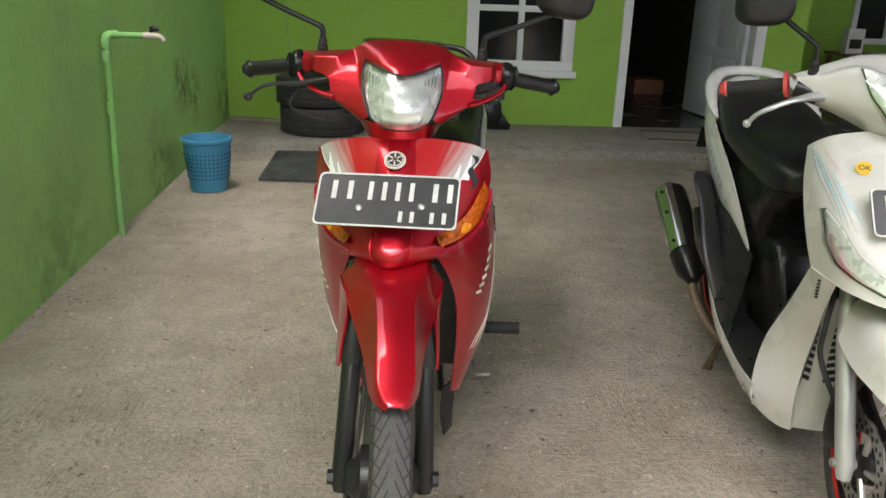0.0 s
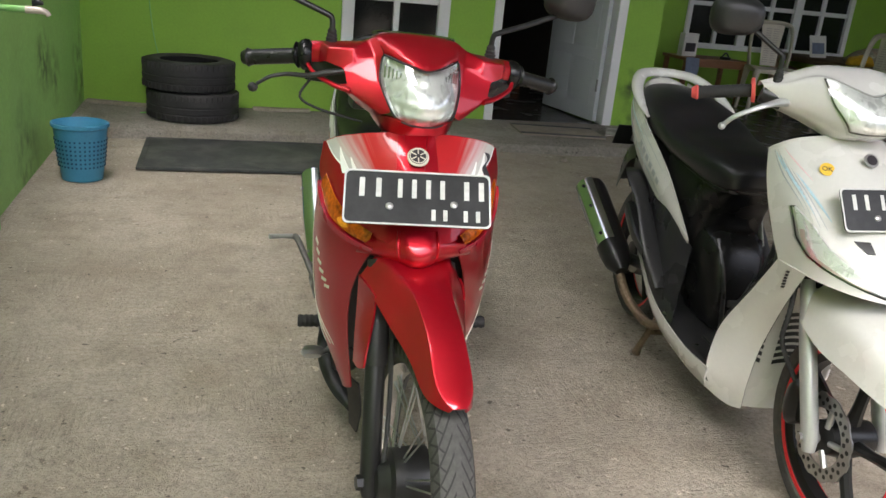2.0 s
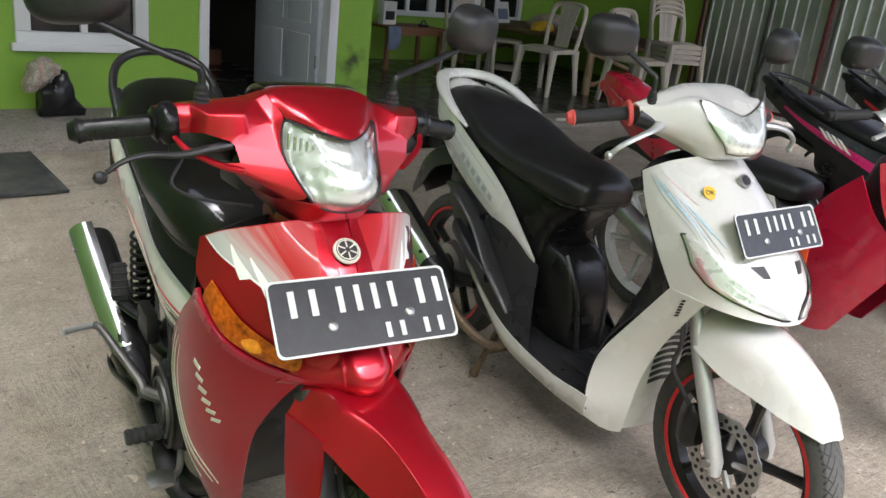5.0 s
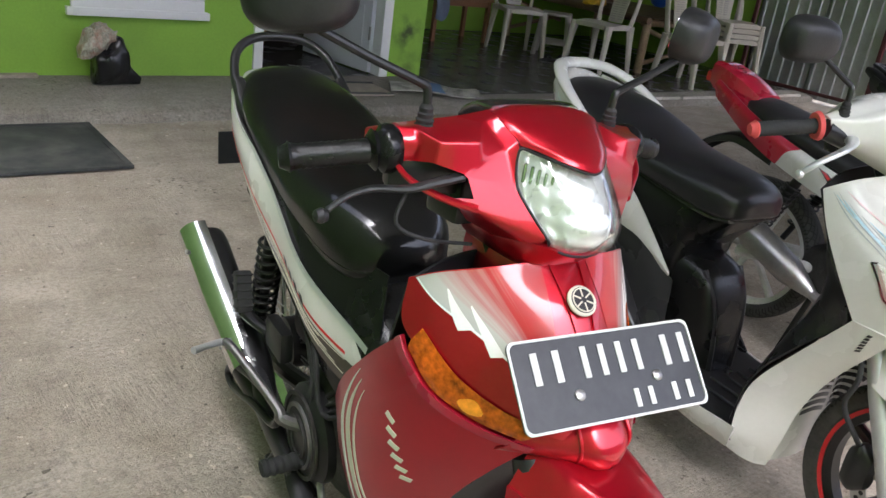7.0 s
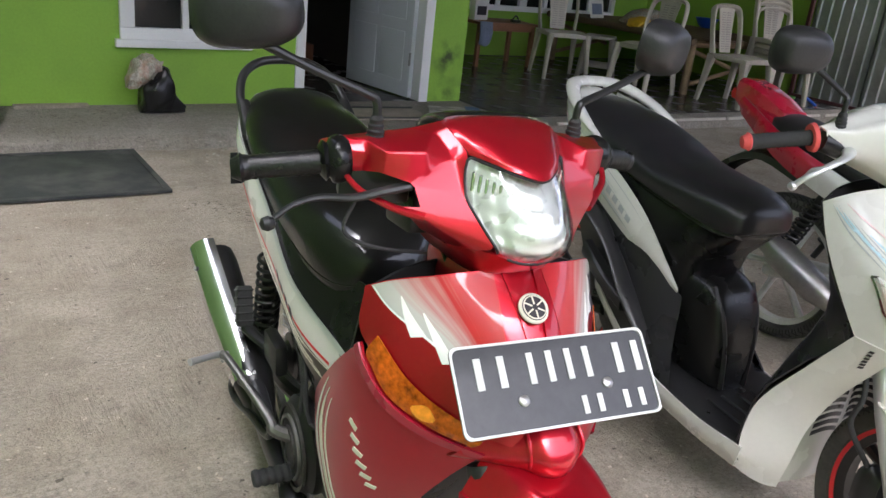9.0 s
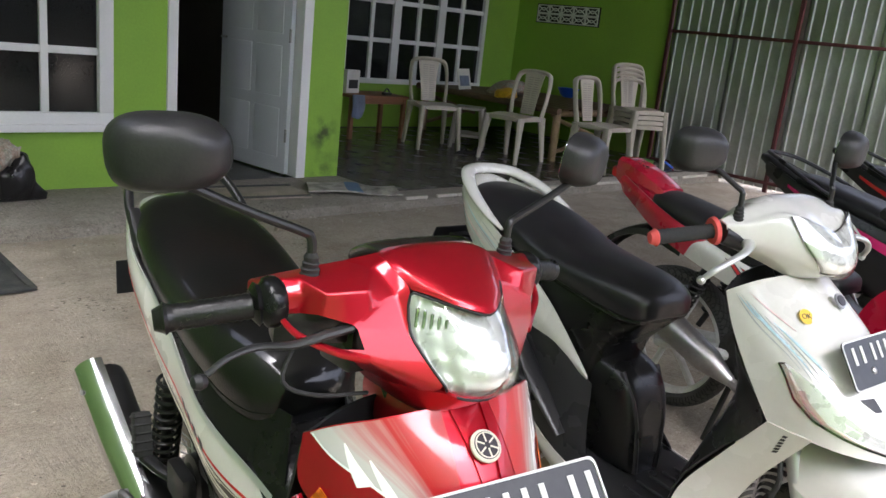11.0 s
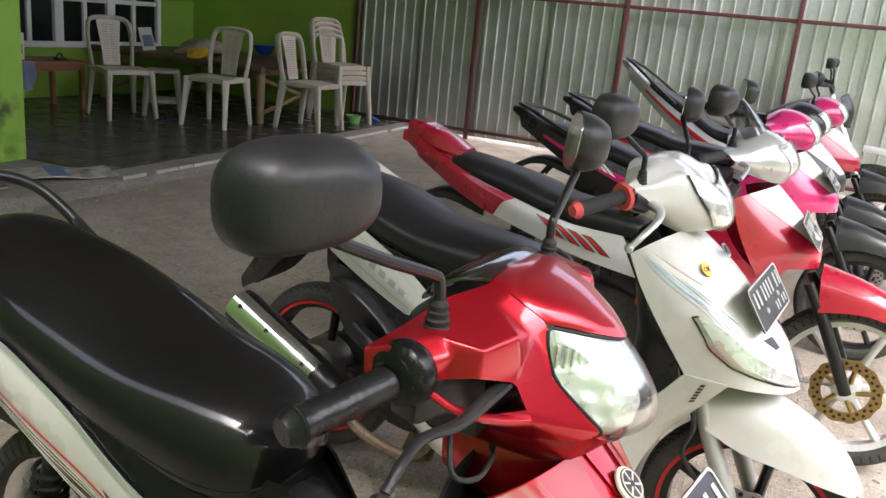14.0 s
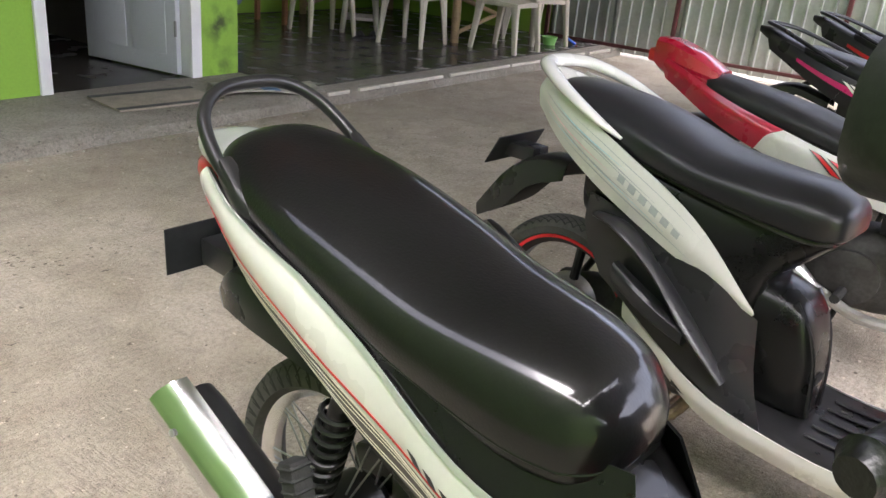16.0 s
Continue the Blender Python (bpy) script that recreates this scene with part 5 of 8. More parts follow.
    # centre tunnel and inner shield
    part("inner_shield", patch(both([[(-0.415, 0, 0.86), (-0.42, 0.10, 0.85), (-0.405, 0.172, 0.83)], [(-0.46, 0, 0.72), (-0.45, 0.11, 0.70), (-0.43, 0.185, 0.70)], [(-0.52, 0, 0.58), (-0.50, 0.12, 0.55), (-0.48, 0.18, 0.52)]]), 8, 14, 0.004), PLASTIC, b, "black inner leg shield")
    part("centre_tunnel", loft([(-0.46, 0.42, 0.64, 0.07), (-0.55, 0.40, 0.60, 0.085), (-0.64, 0.40, 0.595, 0.10), (-0.72, 0.42, 0.66, 0.11), (-0.80, 0.44, 0.70, 0.115)], 22, 4, 3.0), GLOSS_BLACK, b, "black plastic centre tunnel")
    part("tunnel_flap", box(-0.60, -0.50, -0.06, 0.06, 0.598, 0.606, 0.004), PLASTIC, b)

    # seat, side covers, tail
    seat = [(-0.708, 0.700, 0.706, 0.006), (-0.711, 0.686, 0.722, 0.034), (-0.720, 0.672, 0.742, 0.060), (-0.738, 0.660, 0.763, 0.084), (-0.770, 0.654, 0.786, 0.107), (-0.84, 0.664, 0.804, 0.127), (-0.97, 0.700, 0.820, 0.141), (-1.08, 0.735, 0.846, 0.145), (-1.20, 0.768, 0.874, 0.144), (-1.30, 0.792, 0.892, 0.133), (-1.39, 0.812, 0.904, 0.110), (-1.43, 0.828, 0.892, 0.075), (-1.442, 0.85, 0.87, 0.04)]
    st = part("seat", cushion(seat), VINYL, b, "long black vinyl seat")
    part("seat_base", loft([(x, z0 - 0.012, z0 + 0.010, w * 0.90) for x, z0, z1, w in seat[2:-2]], 24, 3, 4), PLASTIC, st)
    for f in (-1, 1):
        part("seat_seam", tube([(x, f * w * 0.985, z0 + 0.20 * (z1 - z0)) for x, z0, z1, w in seat[2:-2]], 0.0022, n=6), VINYL, st)
    cover = [[(-0.695, 0.052, 0.690), (-0.88, 0.124, 0.722), (-1.06, 0.139, 0.765), (-1.20, 0.146, 0.798), (-1.32, 0.136, 0.824), (-1.425, 0.108, 0.850)],
             [(-0.660, 0.076, 0.595), (-0.85, 0.140, 0.635), (-1.02, 0.150, 0.70), (-1.18, 0.158, 0.760), (-1.31, 0.146, 0.795), (-1.435, 0.114, 0.835)],
             [(-0.635, 0.098, 0.50), (-0.80, 0.142, 0.555), (-0.97, 0.150, 0.635), (-1.14, 0.156, 0.705), (-1.30, 0.142, 0.757), (-1.435, 0.108, 0.805)],
             [(-0.66, 0.120, 0.44), (-0.79, 0.132, 0.48), (-0.94, 0.140, 0.555), (-1.11, 0.144, 0.64), (-1.27, 0.132, 0.702), (-1.42, 0.098, 0.768)]]
    for f in (lambda q: q, flip):
        sc = part("side_cover", patch(f(cover), 16, 26, 0.004, out=(-1.0, 0, 0.6)), GLOSS_BLACK, b, "black side cover with a white stripe")
        tall = lambda g: 0.25 * (1 - g) + 0.09 * g                     # height of the cover along its run
        low = lambda g: float(np.interp(g, (0, 0.28, 0.5, 0.7, 0.9, 1), (0.60, 0.64, 0.68, 0.66, 0.64, 0.64)))
        high = lambda g: float(np.interp(g, (0, 0.20, 0.40, 0.55, 0.75, 1), (0.46, 0.32, 0.14, 0.03, 0.02, 0.02)))
        part("white_panel", patch(f(cover), 6, 34, 0.003, u=(lambda g: (high(g), low(g) + 0.012 * g / tall(g))), v=(0.0, 1.0), lift=0.004, out=(-1.0, 0, 0.6)), WHITE_BODY, sc, "white tapering side stripe")
        part("silver_edge", patch(f(cover), 3, 34, 0.002, u=(lambda g: (max(0.005, high(g) - 0.006 / tall(g)), high(g) + 0.005 / tall(g))), v=(0.02, 0.97), lift=0.0062, out=(-1.0, 0, 0.6)), SILVER, sc, "silver upper edge of the stripe")
        part("red_line", patch(f(cover), 2, 34, 0.0006, u=(lambda g: (low(g) - 0.008 / tall(g), low(g) - 0.003 / tall(g))), v=(0.08, 0.97), lift=0.0050, out=(-1.0, 0, 0.6)), PRINT_RED, sc, "thin red line")
        part("stripe_ground", patch(f(cover), 4, 30, 0.0006, u=(lambda g: (low(g), min(0.99, low(g) + 0.052 / tall(g) * (1 - 0.4 * g)))), v=(0.06, 0.92), lift=0.0030, out=(-1.0, 0, 0.6)), PRINT_BROWN, sc, "dark striped lower edge")
        for k in range(6):
            mid = lambda g, k=k: low(g) + (0.005 + 0.0072 * k * (1 - 0.35 * g) + 0.0045 * math.sin(7.0 * g + 0.9 * k)) / tall(g)
            part("pinstripe", patch(f(cover), 2, 30, 0.0006, u=(lambda g, mid=mid, k=k: (mid(g), mid(g) + (0.0010 + 0.0004 * (k % 3)) / tall(g))), v=(0.08 + 0.03 * (k * 3 % 4), 0.90 - 0.04 * (k % 3)), lift=0.0042, out=(-1.0, 0, 0.6)), PRINT_CREAM, sc)
        for k in range(4):
            part("letter_bar", patch(f(cover), 2, 2, 0.0006, u=(0.545 - 0.006 * k, 0.615 - 0.006 * k), v=(0.23 + 0.030 * k, 0.245 + 0.030 * k), lift=0.0052, out=(-1.0, 0, 0.6)), PRINT_DARK, sc, "dark lettering bar")
    part("tail_top", loft([(-1.40, 0.81, 0.868, 0.088), (-1.45, 0.815, 0.868, 0.082), (-1.52, 0.825, 0.870, 0.066), (-1.56, 0.838, 0.862, 0.045)], 24, 4, 2.6), SILVER, b, "grey tail piece behind the seat")
    part("tail_lamp", loft([(-1.48, 0.77, 0.83, 0.075), (-1.54, 0.775, 0.83, 0.06), (-1.575, 0.79, 0.82, 0.04)], 18, 3, 2.6), BRIGHT_RED, b, "red tail lamp")
    part("grab_rail", tube([(-1.285, 0.126, 0.812), (-1.315, 0.128, 0.838), (-1.385, 0.124, 0.885), (-1.440, 0.104, 0.926), (-1.468, 0.060, 0.951), (-1.474, 0, 0.957), (-1.468, -0.060, 0.951), (-1.440, -0.104, 0.926), (-1.385, -0.124, 0.885), (-1.315, -0.128, 0.838), (-1.285, -0.126, 0.812)], 0.0105, n=12, steps=6), BLACK_METAL, b, "black tubular grab rail")
    for s in (-1, 1):
        part("rail_foot", loft([(-1.275, 0.800, 0.830, 0.012, s * 0.124), (-1.31, 0.808, 0.852, 0.018, s * 0.122), (-1.36, 0.845, 0.885, 0.014, s * 0.120)], 14, 3, 3.2), BLACK_METAL, b)

    # rear mudguard, plate, lamps
    part("rear_mudguard", patch(both([[(-1.05, 0, 0.58), (-1.05, 0.045, 0.57), (-1.05, 0.058, 0.52)], [(-1.22, 0, 0.63), (-1.22, 0.05, 0.62), (-1.22, 0.066, 0.56)], [(-1.38, 0, 0.665), (-1.38, 0.06, 0.655), (-1.38, 0.075, 0.58)], [(-1.46, 0, 0.655), (-1.46, 0.060, 0.648), (-1.455, 0.070, 0.585)], [(-1.545, 0, 0.585), (-1.54, 0.030, 0.582), (-1.52, 0.036, 0.55)]]), 16, 12, 0.003, out=(-1.3, 0, 0.3)), PLASTIC, b, "black rear mudguard")
    part("rear_plate", box(-1.575, -1.572, -0.11, 0.11, 0.615, 0.70, 0.001, 1), PLATE, b, "dark rear number plate")
    part("plate_holder", box(-1.571, -1.47, -0.045, 0.045, 0.62, 0.67, 0.006), PLASTIC, b)

    # engine, swing arm, chain guard, exhaust
    part("engine_block", loft([(-0.56, 0.27, 0.40, 0.07), (-0.62, 0.22, 0.44, 0.10), (-0.72, 0.20, 0.45, 0.125), (-0.84, 0.20, 0.44, 0.125), (-0.92, 0.24, 0.40, 0.09)], 20, 3, 3.2), ENGINE, b, "grimy dark engine block")
    for k in range(7):
        part("cooling_fin", box(-0.585 + 0.016 * k, -0.578 + 0.016 * k, -0.075, 0.075, 0.34, 0.46, 0.004), ENGINE, b)
    part("clutch_cover", turned([(0.10, 0), (0.10, 0.02), (0.085, 0.035), (0.05, 0.042), (0.001, 0.044)], 28), BLACK_METAL, b, "round black engine cover", pose(-0.80, -0.118, 0.315, 0, 0, 180))
    for k in range(3):
        part("cover_rib", turned([(0.088 - 0.022 * k, 0), (0.088 - 0.022 * k, 0.006), (0.080 - 0.022 * k, 0.006), (0.080 - 0.022 * k, 0)], 28, closed=True), STEEL if k == 1 else ENGINE, b, "", pose(-0.80, -0.153 - 0.003 * k, 0.315, 0, 0, 180))
    part("carburettor", loft([(-0.66, 0.45, 0.53, 0.04), (-0.74, 0.45, 0.54, 0.05), (-0.80, 0.46, 0.53, 0.04)], 14, 3), ENGINE, b)
    for s in (-1, 1):
        part("swing_arm", tube([(-0.86, s * 0.075, 0.34), (-1.05, s * 0.095, 0.30), (-1.22, s * 0.098, R)], [0.02, 0.02, 0.022], n=10), BLACK_METAL, b)
        shock(b, (-1.08, s * 0.125, 0.64), (-1.19, s * 0.118, 0.30))
        part("foot_peg", tube([(-0.785, s * 0.13, 0.262), (-0.785, s * 0.155, 0.265)], 0.010, smooth=False), STEEL, b)
        pegr = []
        for k in range(13):
            pegr.append((0.021 if k % 2 else 0.018))
        part("peg_rubber", tube([(-0.785, s * ((0.150 if s < 0 else 0.172) + (0.0072 if s < 0 else 0.0082) * k), 0.268) for k in range(13)], pegr, n=12, smooth=False, flat=0.8), RUBBER, b, "ribbed rubber foot peg")
        rp = part("rear_peg", box(-0.017, 0.017, -0.017, 0.017, -0.045, 0.045, 0.007), RUBBER, b, "folded ribbed rubber passenger peg", pose(-1.115, s * 0.178, 0.478, s * 4, -24, 0))
        for k in range(5):
            part("peg_rib", box(-0.019, 0.019, -0.019, 0.019, -0.036 + 0.017 * k, -0.029 + 0.017 * k, 0.003, 1), RUBBER, rp, "", pose(-1.115, s * 0.178, 0.478, s * 4, -24, 0))
        part("peg_stay", tube([(-0.98, s * 0.125, 0.42), (-1.04, s * 0.160, 0.428), (-1.095, s * 0.176, 0.434)], [0.014, 0.013, 0.015], n=10, flat=0.8), BLACK_METAL, b, "black peg bracket")
    part("brake_pedal", tube([(-0.74, -0.135, 0.25), (-0.68, -0.155, 0.235), (-0.66, -0.185, 0.235)], [0.007, 0.007, 0.006]), STEEL, b)
    part("pedal_pad", loft([(-0.685, 0.232, 0.244, 0.022, -0.195), (-0.66, 0.230, 0.247, 0.030, -0.195), (-0.635, 0.232, 0.244, 0.022, -0.195)], 14, 2), STEEL, b, "worn steel pedal pad")
    part("gear_lever", tube([(-0.70, 0.13, 0.25), (-0.66, 0.15, 0.22), (-0.62, 0.16, 0.21), (-0.62, 0.195, 0.21)], 0.006), STEEL, b)
    part("kick_starter", tube([(-0.800, -0.150, 0.335), (-0.815, -0.188, 0.352), (-0.835, -0.195, 0.370), (-0.955, -0.240, 0.432), (-0.986, -0.252, 0.438)], [0.015, 0.014, 0.0095, 0.0085, 0.009], n=10, steps=5), DULL_STEEL, b, "dull steel kick starter arm")
    part("exhaust_bracket", tube([(-0.845, -0.182, 0.350), (-0.960, -0.196, 0.352), (-1.075, -0.204, 0.322), (-1.120, -0.206, 0.282), (-1.085, -0.204, 0.262), (-0.960, -0.196, 0.292), (-0.865, -0.188, 0.305), (-0.840, -0.182, 0.345)], 0.0085, n=10, steps=5), BLACK_METAL, b, "black bracket loop beside the muffler")
    part("kick_bar", tube([(-0.990, -0.240, 0.432), (-0.986, -0.262, 0.438), (-0.970, -0.292, 0.443), (-0.954, -0.321, 0.447)], [0.0085, 0.0070, 0.0065, 0.0075], n=12), FORK_SILVER, b, "bright steel kick bar with a ribbed end")
    part("exhaust_pipe", tube([(-0.585, -0.04, 0.31), (-0.60, -0.10, 0.235), (-0.72, -0.135, 0.185), (-0.90, -0.145, 0.22), (-1.00, -0.155, 0.28)], 0.017, n=12), BLACK_METAL, b, "dark exhaust pipe")
    part("header_guard", tube([(-0.83, -0.160, 0.232), (-0.78, -0.160, 0.205), (-0.70, -0.150, 0.176), (-0.62, -0.122, 0.150), (-0.55, -0.090, 0.140)], [0.016, 0.024, 0.026, 0.024, 0.018], n=12, flat=0.6), PLASTIC_GREY, b, "dull black guard over the exhaust bend")
    part("pipe_cover", loft([(-0.80, 0.20, 0.25, 0.014, -0.165), (-0.90, 0.225, 0.285, 0.018, -0.17), (-1.0, 0.265, 0.335, 0.02, -0.172), (-1.06, 0.30, 0.36, 0.012, -0.172)], 14, 3, 3), PLASTIC, b, "black exhaust guard")
    for k in range(4):
        part("engine_cable", tube([(-0.66 - 0.03 * k, -0.10, 0.44), (-0.74 - 0.03 * k, -0.14 - 0.006 * k, 0.40 - 0.02 * k), (-0.80, -0.135, 0.50 - 0.03 * k), (-0.90, -0.12, 0.52)], 0.005), RUBBER, b)
    part("shock_linkage", box(-1.02, -0.92, -0.16, -0.13, 0.40, 0.47, 0.012), BLACK_METAL, b)
    mfa, mfb = Vector((-0.965, -0.165, 0.268)), Vector((-1.385, -0.192, 0.492))
    d = mfb - mfa
    mf = part("muffler", tube([mfa, mfa + d * 0.12, mfa + d * 0.25, mfa + d * 0.93, mfa + d * 0.99, mfb], [0.02, 0.036, 0.046, 0.050, 0.047, 0.030], n=24, smooth=False), BLACK_METAL, b, "black muffler with a chrome heat shield")
    nrm = Vector((0, -1, 0.35)).normalized()
    shieldrows = []
    for k in range(5):
        p = mfa + d * (0.20 + 0.82 * k / 4)
        row = []
        for j in range(7):
            a = radians(-72 + 24 * j)
            up = d.cross(nrm).normalized()
            row.append(tuple(p + (nrm * math.cos(a) + up * math.sin(a) * 0.92) * (0.047 + 0.010 * min(1, 2 * k / 4))))
        shieldrows.append(row)
    part("heat_shield", patch(shieldrows, 14, 14, 0.002, out=tuple(mfa + d * 0.5)), CHROME, mf, "polished chrome heat shield")
    for k in (0.32, 0.88):
        part("shield_bolt", turned([(0.006, 0), (0.006, 0.003), (0.003, 0.005)], 12), STEEL, mf, "", Matrix.Translation(mfa + d * k + nrm * 0.058) @ pose(0, 0, 0, 0, 0, 180))
    part("tail_pipe", tube([mfb - d * 0.02, mfb + d * 0.03], [0.014, 0.014], n=12, smooth=False), BLACK_METAL, mf)
    part("chain_case", loft([(-0.86, 0.24, 0.40, 0.018, 0.10), (-1.0, 0.23, 0.39, 0.02, 0.105), (-1.2, 0.22, 0.36, 0.02, 0.105), (-1.30, 0.25, 0.32, 0.015, 0.105)], 14, 3, 4), BLACK_METAL, b)
    part("battery_box", box(-1.02, -0.84, -0.10, 0.10, 0.42, 0.62, 0.02), PLASTIC, b)
    part("frame_tube", tube([(-0.40, 0, 0.70), (-0.60, 0, 0.50), (-0.85, 0, 0.44), (-1.10, 0, 0.62), (-1.40, 0, 0.74)], 0.025), BLACK_METAL, b)
    part("side_stand", tube([(-0.86, 0.04, 0.20), (-0.90, 0.05, 0.03), (-0.91, 0.05, 0.008)], [0.010, 0.009, 0.012]), BLACK_METAL, b, "black side stand on the ground")
    part("centre_stand", tube([(-0.90, -0.13, 0.26), (-0.98, -0.15, 0.12), (-1.02, -0.14, 0.10)], 0.011), BLACK_METAL, b)
    for y in (0.03, -0.03):
        part("control_cable", tube([(-0.43, y * 3, 0.93), (-0.40, y * 2, 0.86), (-0.44, y, 0.74), (-0.55, y, 0.60)], 0.004), RUBBER, b)
    return b


red = red_motorcycle(pose(-0.04, 1.28, 0, 0, 0, -97) @ pose(0, 0.028, 0, 1.4, 0, 0))

# ---- the white scooter ----
def white_scooter(place):
    b = thing("scooter", "white automatic scooter with a black seat and red-striped wheels", "scooter", place)
    R = 0.252
    cast_wheel("front_wheel", b, pose(0, 0, R), R, 0.078, 5, BLACK_METAL, RED_RIM, "black cast wheel with a red rim stripe")
    cast_wheel("rear_wheel", b, pose(-1.235, 0, R + 0.01), R, 0.085, 5, BLACK_METAL, RED_RIM, "black cast wheel with a red rim stripe")
    brake_disc(b, pose(0, -0.056, R), 0.10, STEEL)
    for s in (-1, 1):
        part("fork_leg", tube([(0.012, s * 0.092, R - 0.03), (0.006, s * 0.092, R), (-0.10, s * 0.088, 0.47), (-0.15, s * 0.085, 0.58)], [0.014, 0.020, 0.020, 0.016], n=16, smooth=False), FORK_SILVER, b, "silver fork leg")
        part("axle_nut", tube([(0.0, s * 0.07, R), (0.0, s * 0.118, R)], [0.014, 0.010], n=8, smooth=False), STEEL, b)
    part("brake_caliper", loft([(-0.115, R - 0.01, R + 0.08, 0.02, -0.075), (-0.09, R - 0.02, R + 0.10, 0.026, -0.078), (-0.06, R, R + 0.08, 0.02, -0.075)], 14, 3, 3), BLACK_METAL, b, "black brake caliper")
    part("brake_hose", tube([(-0.09, -0.085, R + 0.08), (-0.145, -0.115, 0.42), (-0.13, -0.125, 0.50), (-0.17, -0.10, 0.58), (-0.22, -0.07, 0.66)], 0.006), RUBBER, b, "black brake hose")

    mud = [[(0.215, 0, 0.415), (0.21, 0.02, 0.415), (0.20, 0.035, 0.405)],
           [(0.165, 0, 0.490), (0.155, 0.045, 0.470), (0.135, 0.070, 0.425)],
           [(0.08, 0, 0.545), (0.07, 0.062, 0.520), (0.055, 0.092, 0.445)],
           [(-0.02, 0, 0.580), (-0.025, 0.075, 0.550), (-0.03, 0.105, 0.460)],
           [(-0.12, 0, 0.600), (-0.12, 0.080, 0.565), (-0.11, 0.108, 0.490)]]
    part("front_mudguard", patch(both(mud), 20, 20, 0.004, out=(-0.05, 0, 0.3)), WHITE_BODY, b, "white front mudguard")

    shield = [[(-0.238, 0, 0.908), (-0.246, 0.065, 0.902), (-0.272, 0.118, 0.888), (-0.300, 0.145, 0.868), (-0.322, 0.155, 0.852)],
              [(-0.145, 0, 0.842), (-0.158, 0.070, 0.837), (-0.190, 0.125, 0.822), (-0.235, 0.156, 0.805), (-0.285, 0.166, 0.790)],
              [(-0.065, 0, 0.768), (-0.080, 0.075, 0.764), (-0.112, 0.132, 0.755), (-0.155, 0.159, 0.745), (-0.238, 0.171, 0.725)],
              [(0.005, 0, 0.690), (-0.010, 0.080, 0.688), (-0.050, 0.133, 0.681), (-0.100, 0.158, 0.672), (-0.192, 0.170, 0.664)],
              [(0.050, 0, 0.602), (0.030, 0.070, 0.606), (-0.015, 0.122, 0.613), (-0.072, 0.148, 0.617), (-0.162, 0.165, 0.622)]]
    full = both(shield)
    sh = part("front_shield", patch(full, 24, 30, 0.005), WHITE_BODY, b, "white front shield with pale blue prints")
    for side in (0, 1):
        vv = (lambda f, a, w, sd=side: (a + 0.10 * f - w, a + 0.10 * f + w) if sd == 0 else (1 - a - 0.10 * f + w, 1 - a - 0.10 * f - w))
        for a, w, u, mt in ((0.085, 0.004, (0.04, 0.50), PRINT_GREY), (0.10, 0.006, (0.06, 0.36), PRINT_BLUE), (0.118, 0.003, (0.05, 0.56), PRINT_GREY), (0.132, 0.007, (0.10, 0.52), PRINT_BLUE), (0.150, 0.003, (0.12, 0.60), PRINT_GREY), (0.165, 0.004, (0.05, 0.30), PRINT_PINK), (0.180, 0.003, (0.20, 0.62), PRINT_GREY), (0.20, 0.006, (0.24, 0.56), PRINT_BLUE)):
            part("shield_print", patch(full, 14, 2, 0.001, u=u, v=(lambda f, a=a, w=w, vv=vv: vv(f, a, w * (0.15 + math.sin(math.pi * min(max(f, 0.02), 0.98))))), lift=0.0015), mt, sh)
        hv = (lambda h: 0.5 - 0.5 * h) if side == 0 else (lambda h: 0.5 + 0.5 * h)
        ho = lambda f: float(np.interp(f, (0, 0.4, 0.65, 0.82, 0.93, 1), (0.765, 0.77, 0.68, 0.50, 0.30, 0.10)))
        hi = lambda f: float(np.interp(f, (0, 0.25, 0.5, 0.72, 0.88, 1), (0.745, 0.57, 0.47, 0.33, 0.14, 0.06)))
        pl = part("position_lamp", reflector(full, 40, 24, 0.005, u=(0.48, 0.97), v=(lambda f, hv=hv: (hv(ho(f)), hv(hi(f)))), lift=0.0085), REFLECTOR, sh, "clear wrap-round position lamp with pinkish facets", sharp=25)
        part("lamp_lens", patch(full, 26, 8, 0.0012, u=(0.475, 0.975), v=(lambda f, hv=hv: (hv(ho(f) + 0.01), hv(hi(f) - 0.01))), lift=0.009), LENS, pl)
        part("lamp_gasket", tube(edge_of(full, (0.475, 0.975), (lambda f, hv=hv: (hv(ho(f) + 0.012), hv(hi(f) - 0.012)))), 0.0022, n=6, smooth=False), PLASTIC_GREY, pl)
        part("pink_film", patch(full, 20, 3, 0.001, u=(0.62, 0.95), v=(lambda f, hv=hv: (hv(ho(0.29 + 0.65 * f) - 0.05), hv(ho(0.29 + 0.65 * f) - 0.10))), lift=0.005), PRINT_PINK, pl, "pale pink lamp strip")
        part("air_slot", patch(full, 6, 4, 0.002, u=(0.665, 0.735), v=(lambda f, hv=hv: (hv(0.27 - 0.08 * f), hv(0.16 - 0.02 * f))), lift=0.0015), PLASTIC, sh, "dark air slot")
    bm_ = pose(-0.158, 0.0, 0.866, 0, -40, 0)
    bd = part("badge", turned([(0.017, 0), (0.017, 0.003), (0.001, 0.004)], 24, axis="x"), STEEL, b, "grey round badge", bm_)
    part("badge_disc", turned([(0.012, 0.0035), (0.012, 0.005), (0.001, 0.0055)], 24, axis="x"), PRINT_DARK, bd, "", bm_)
    stm = pose(-0.172, -0.092, 0.838, 0, 0, -18) @ pose(0, 0, 0, 0, -42, 0)
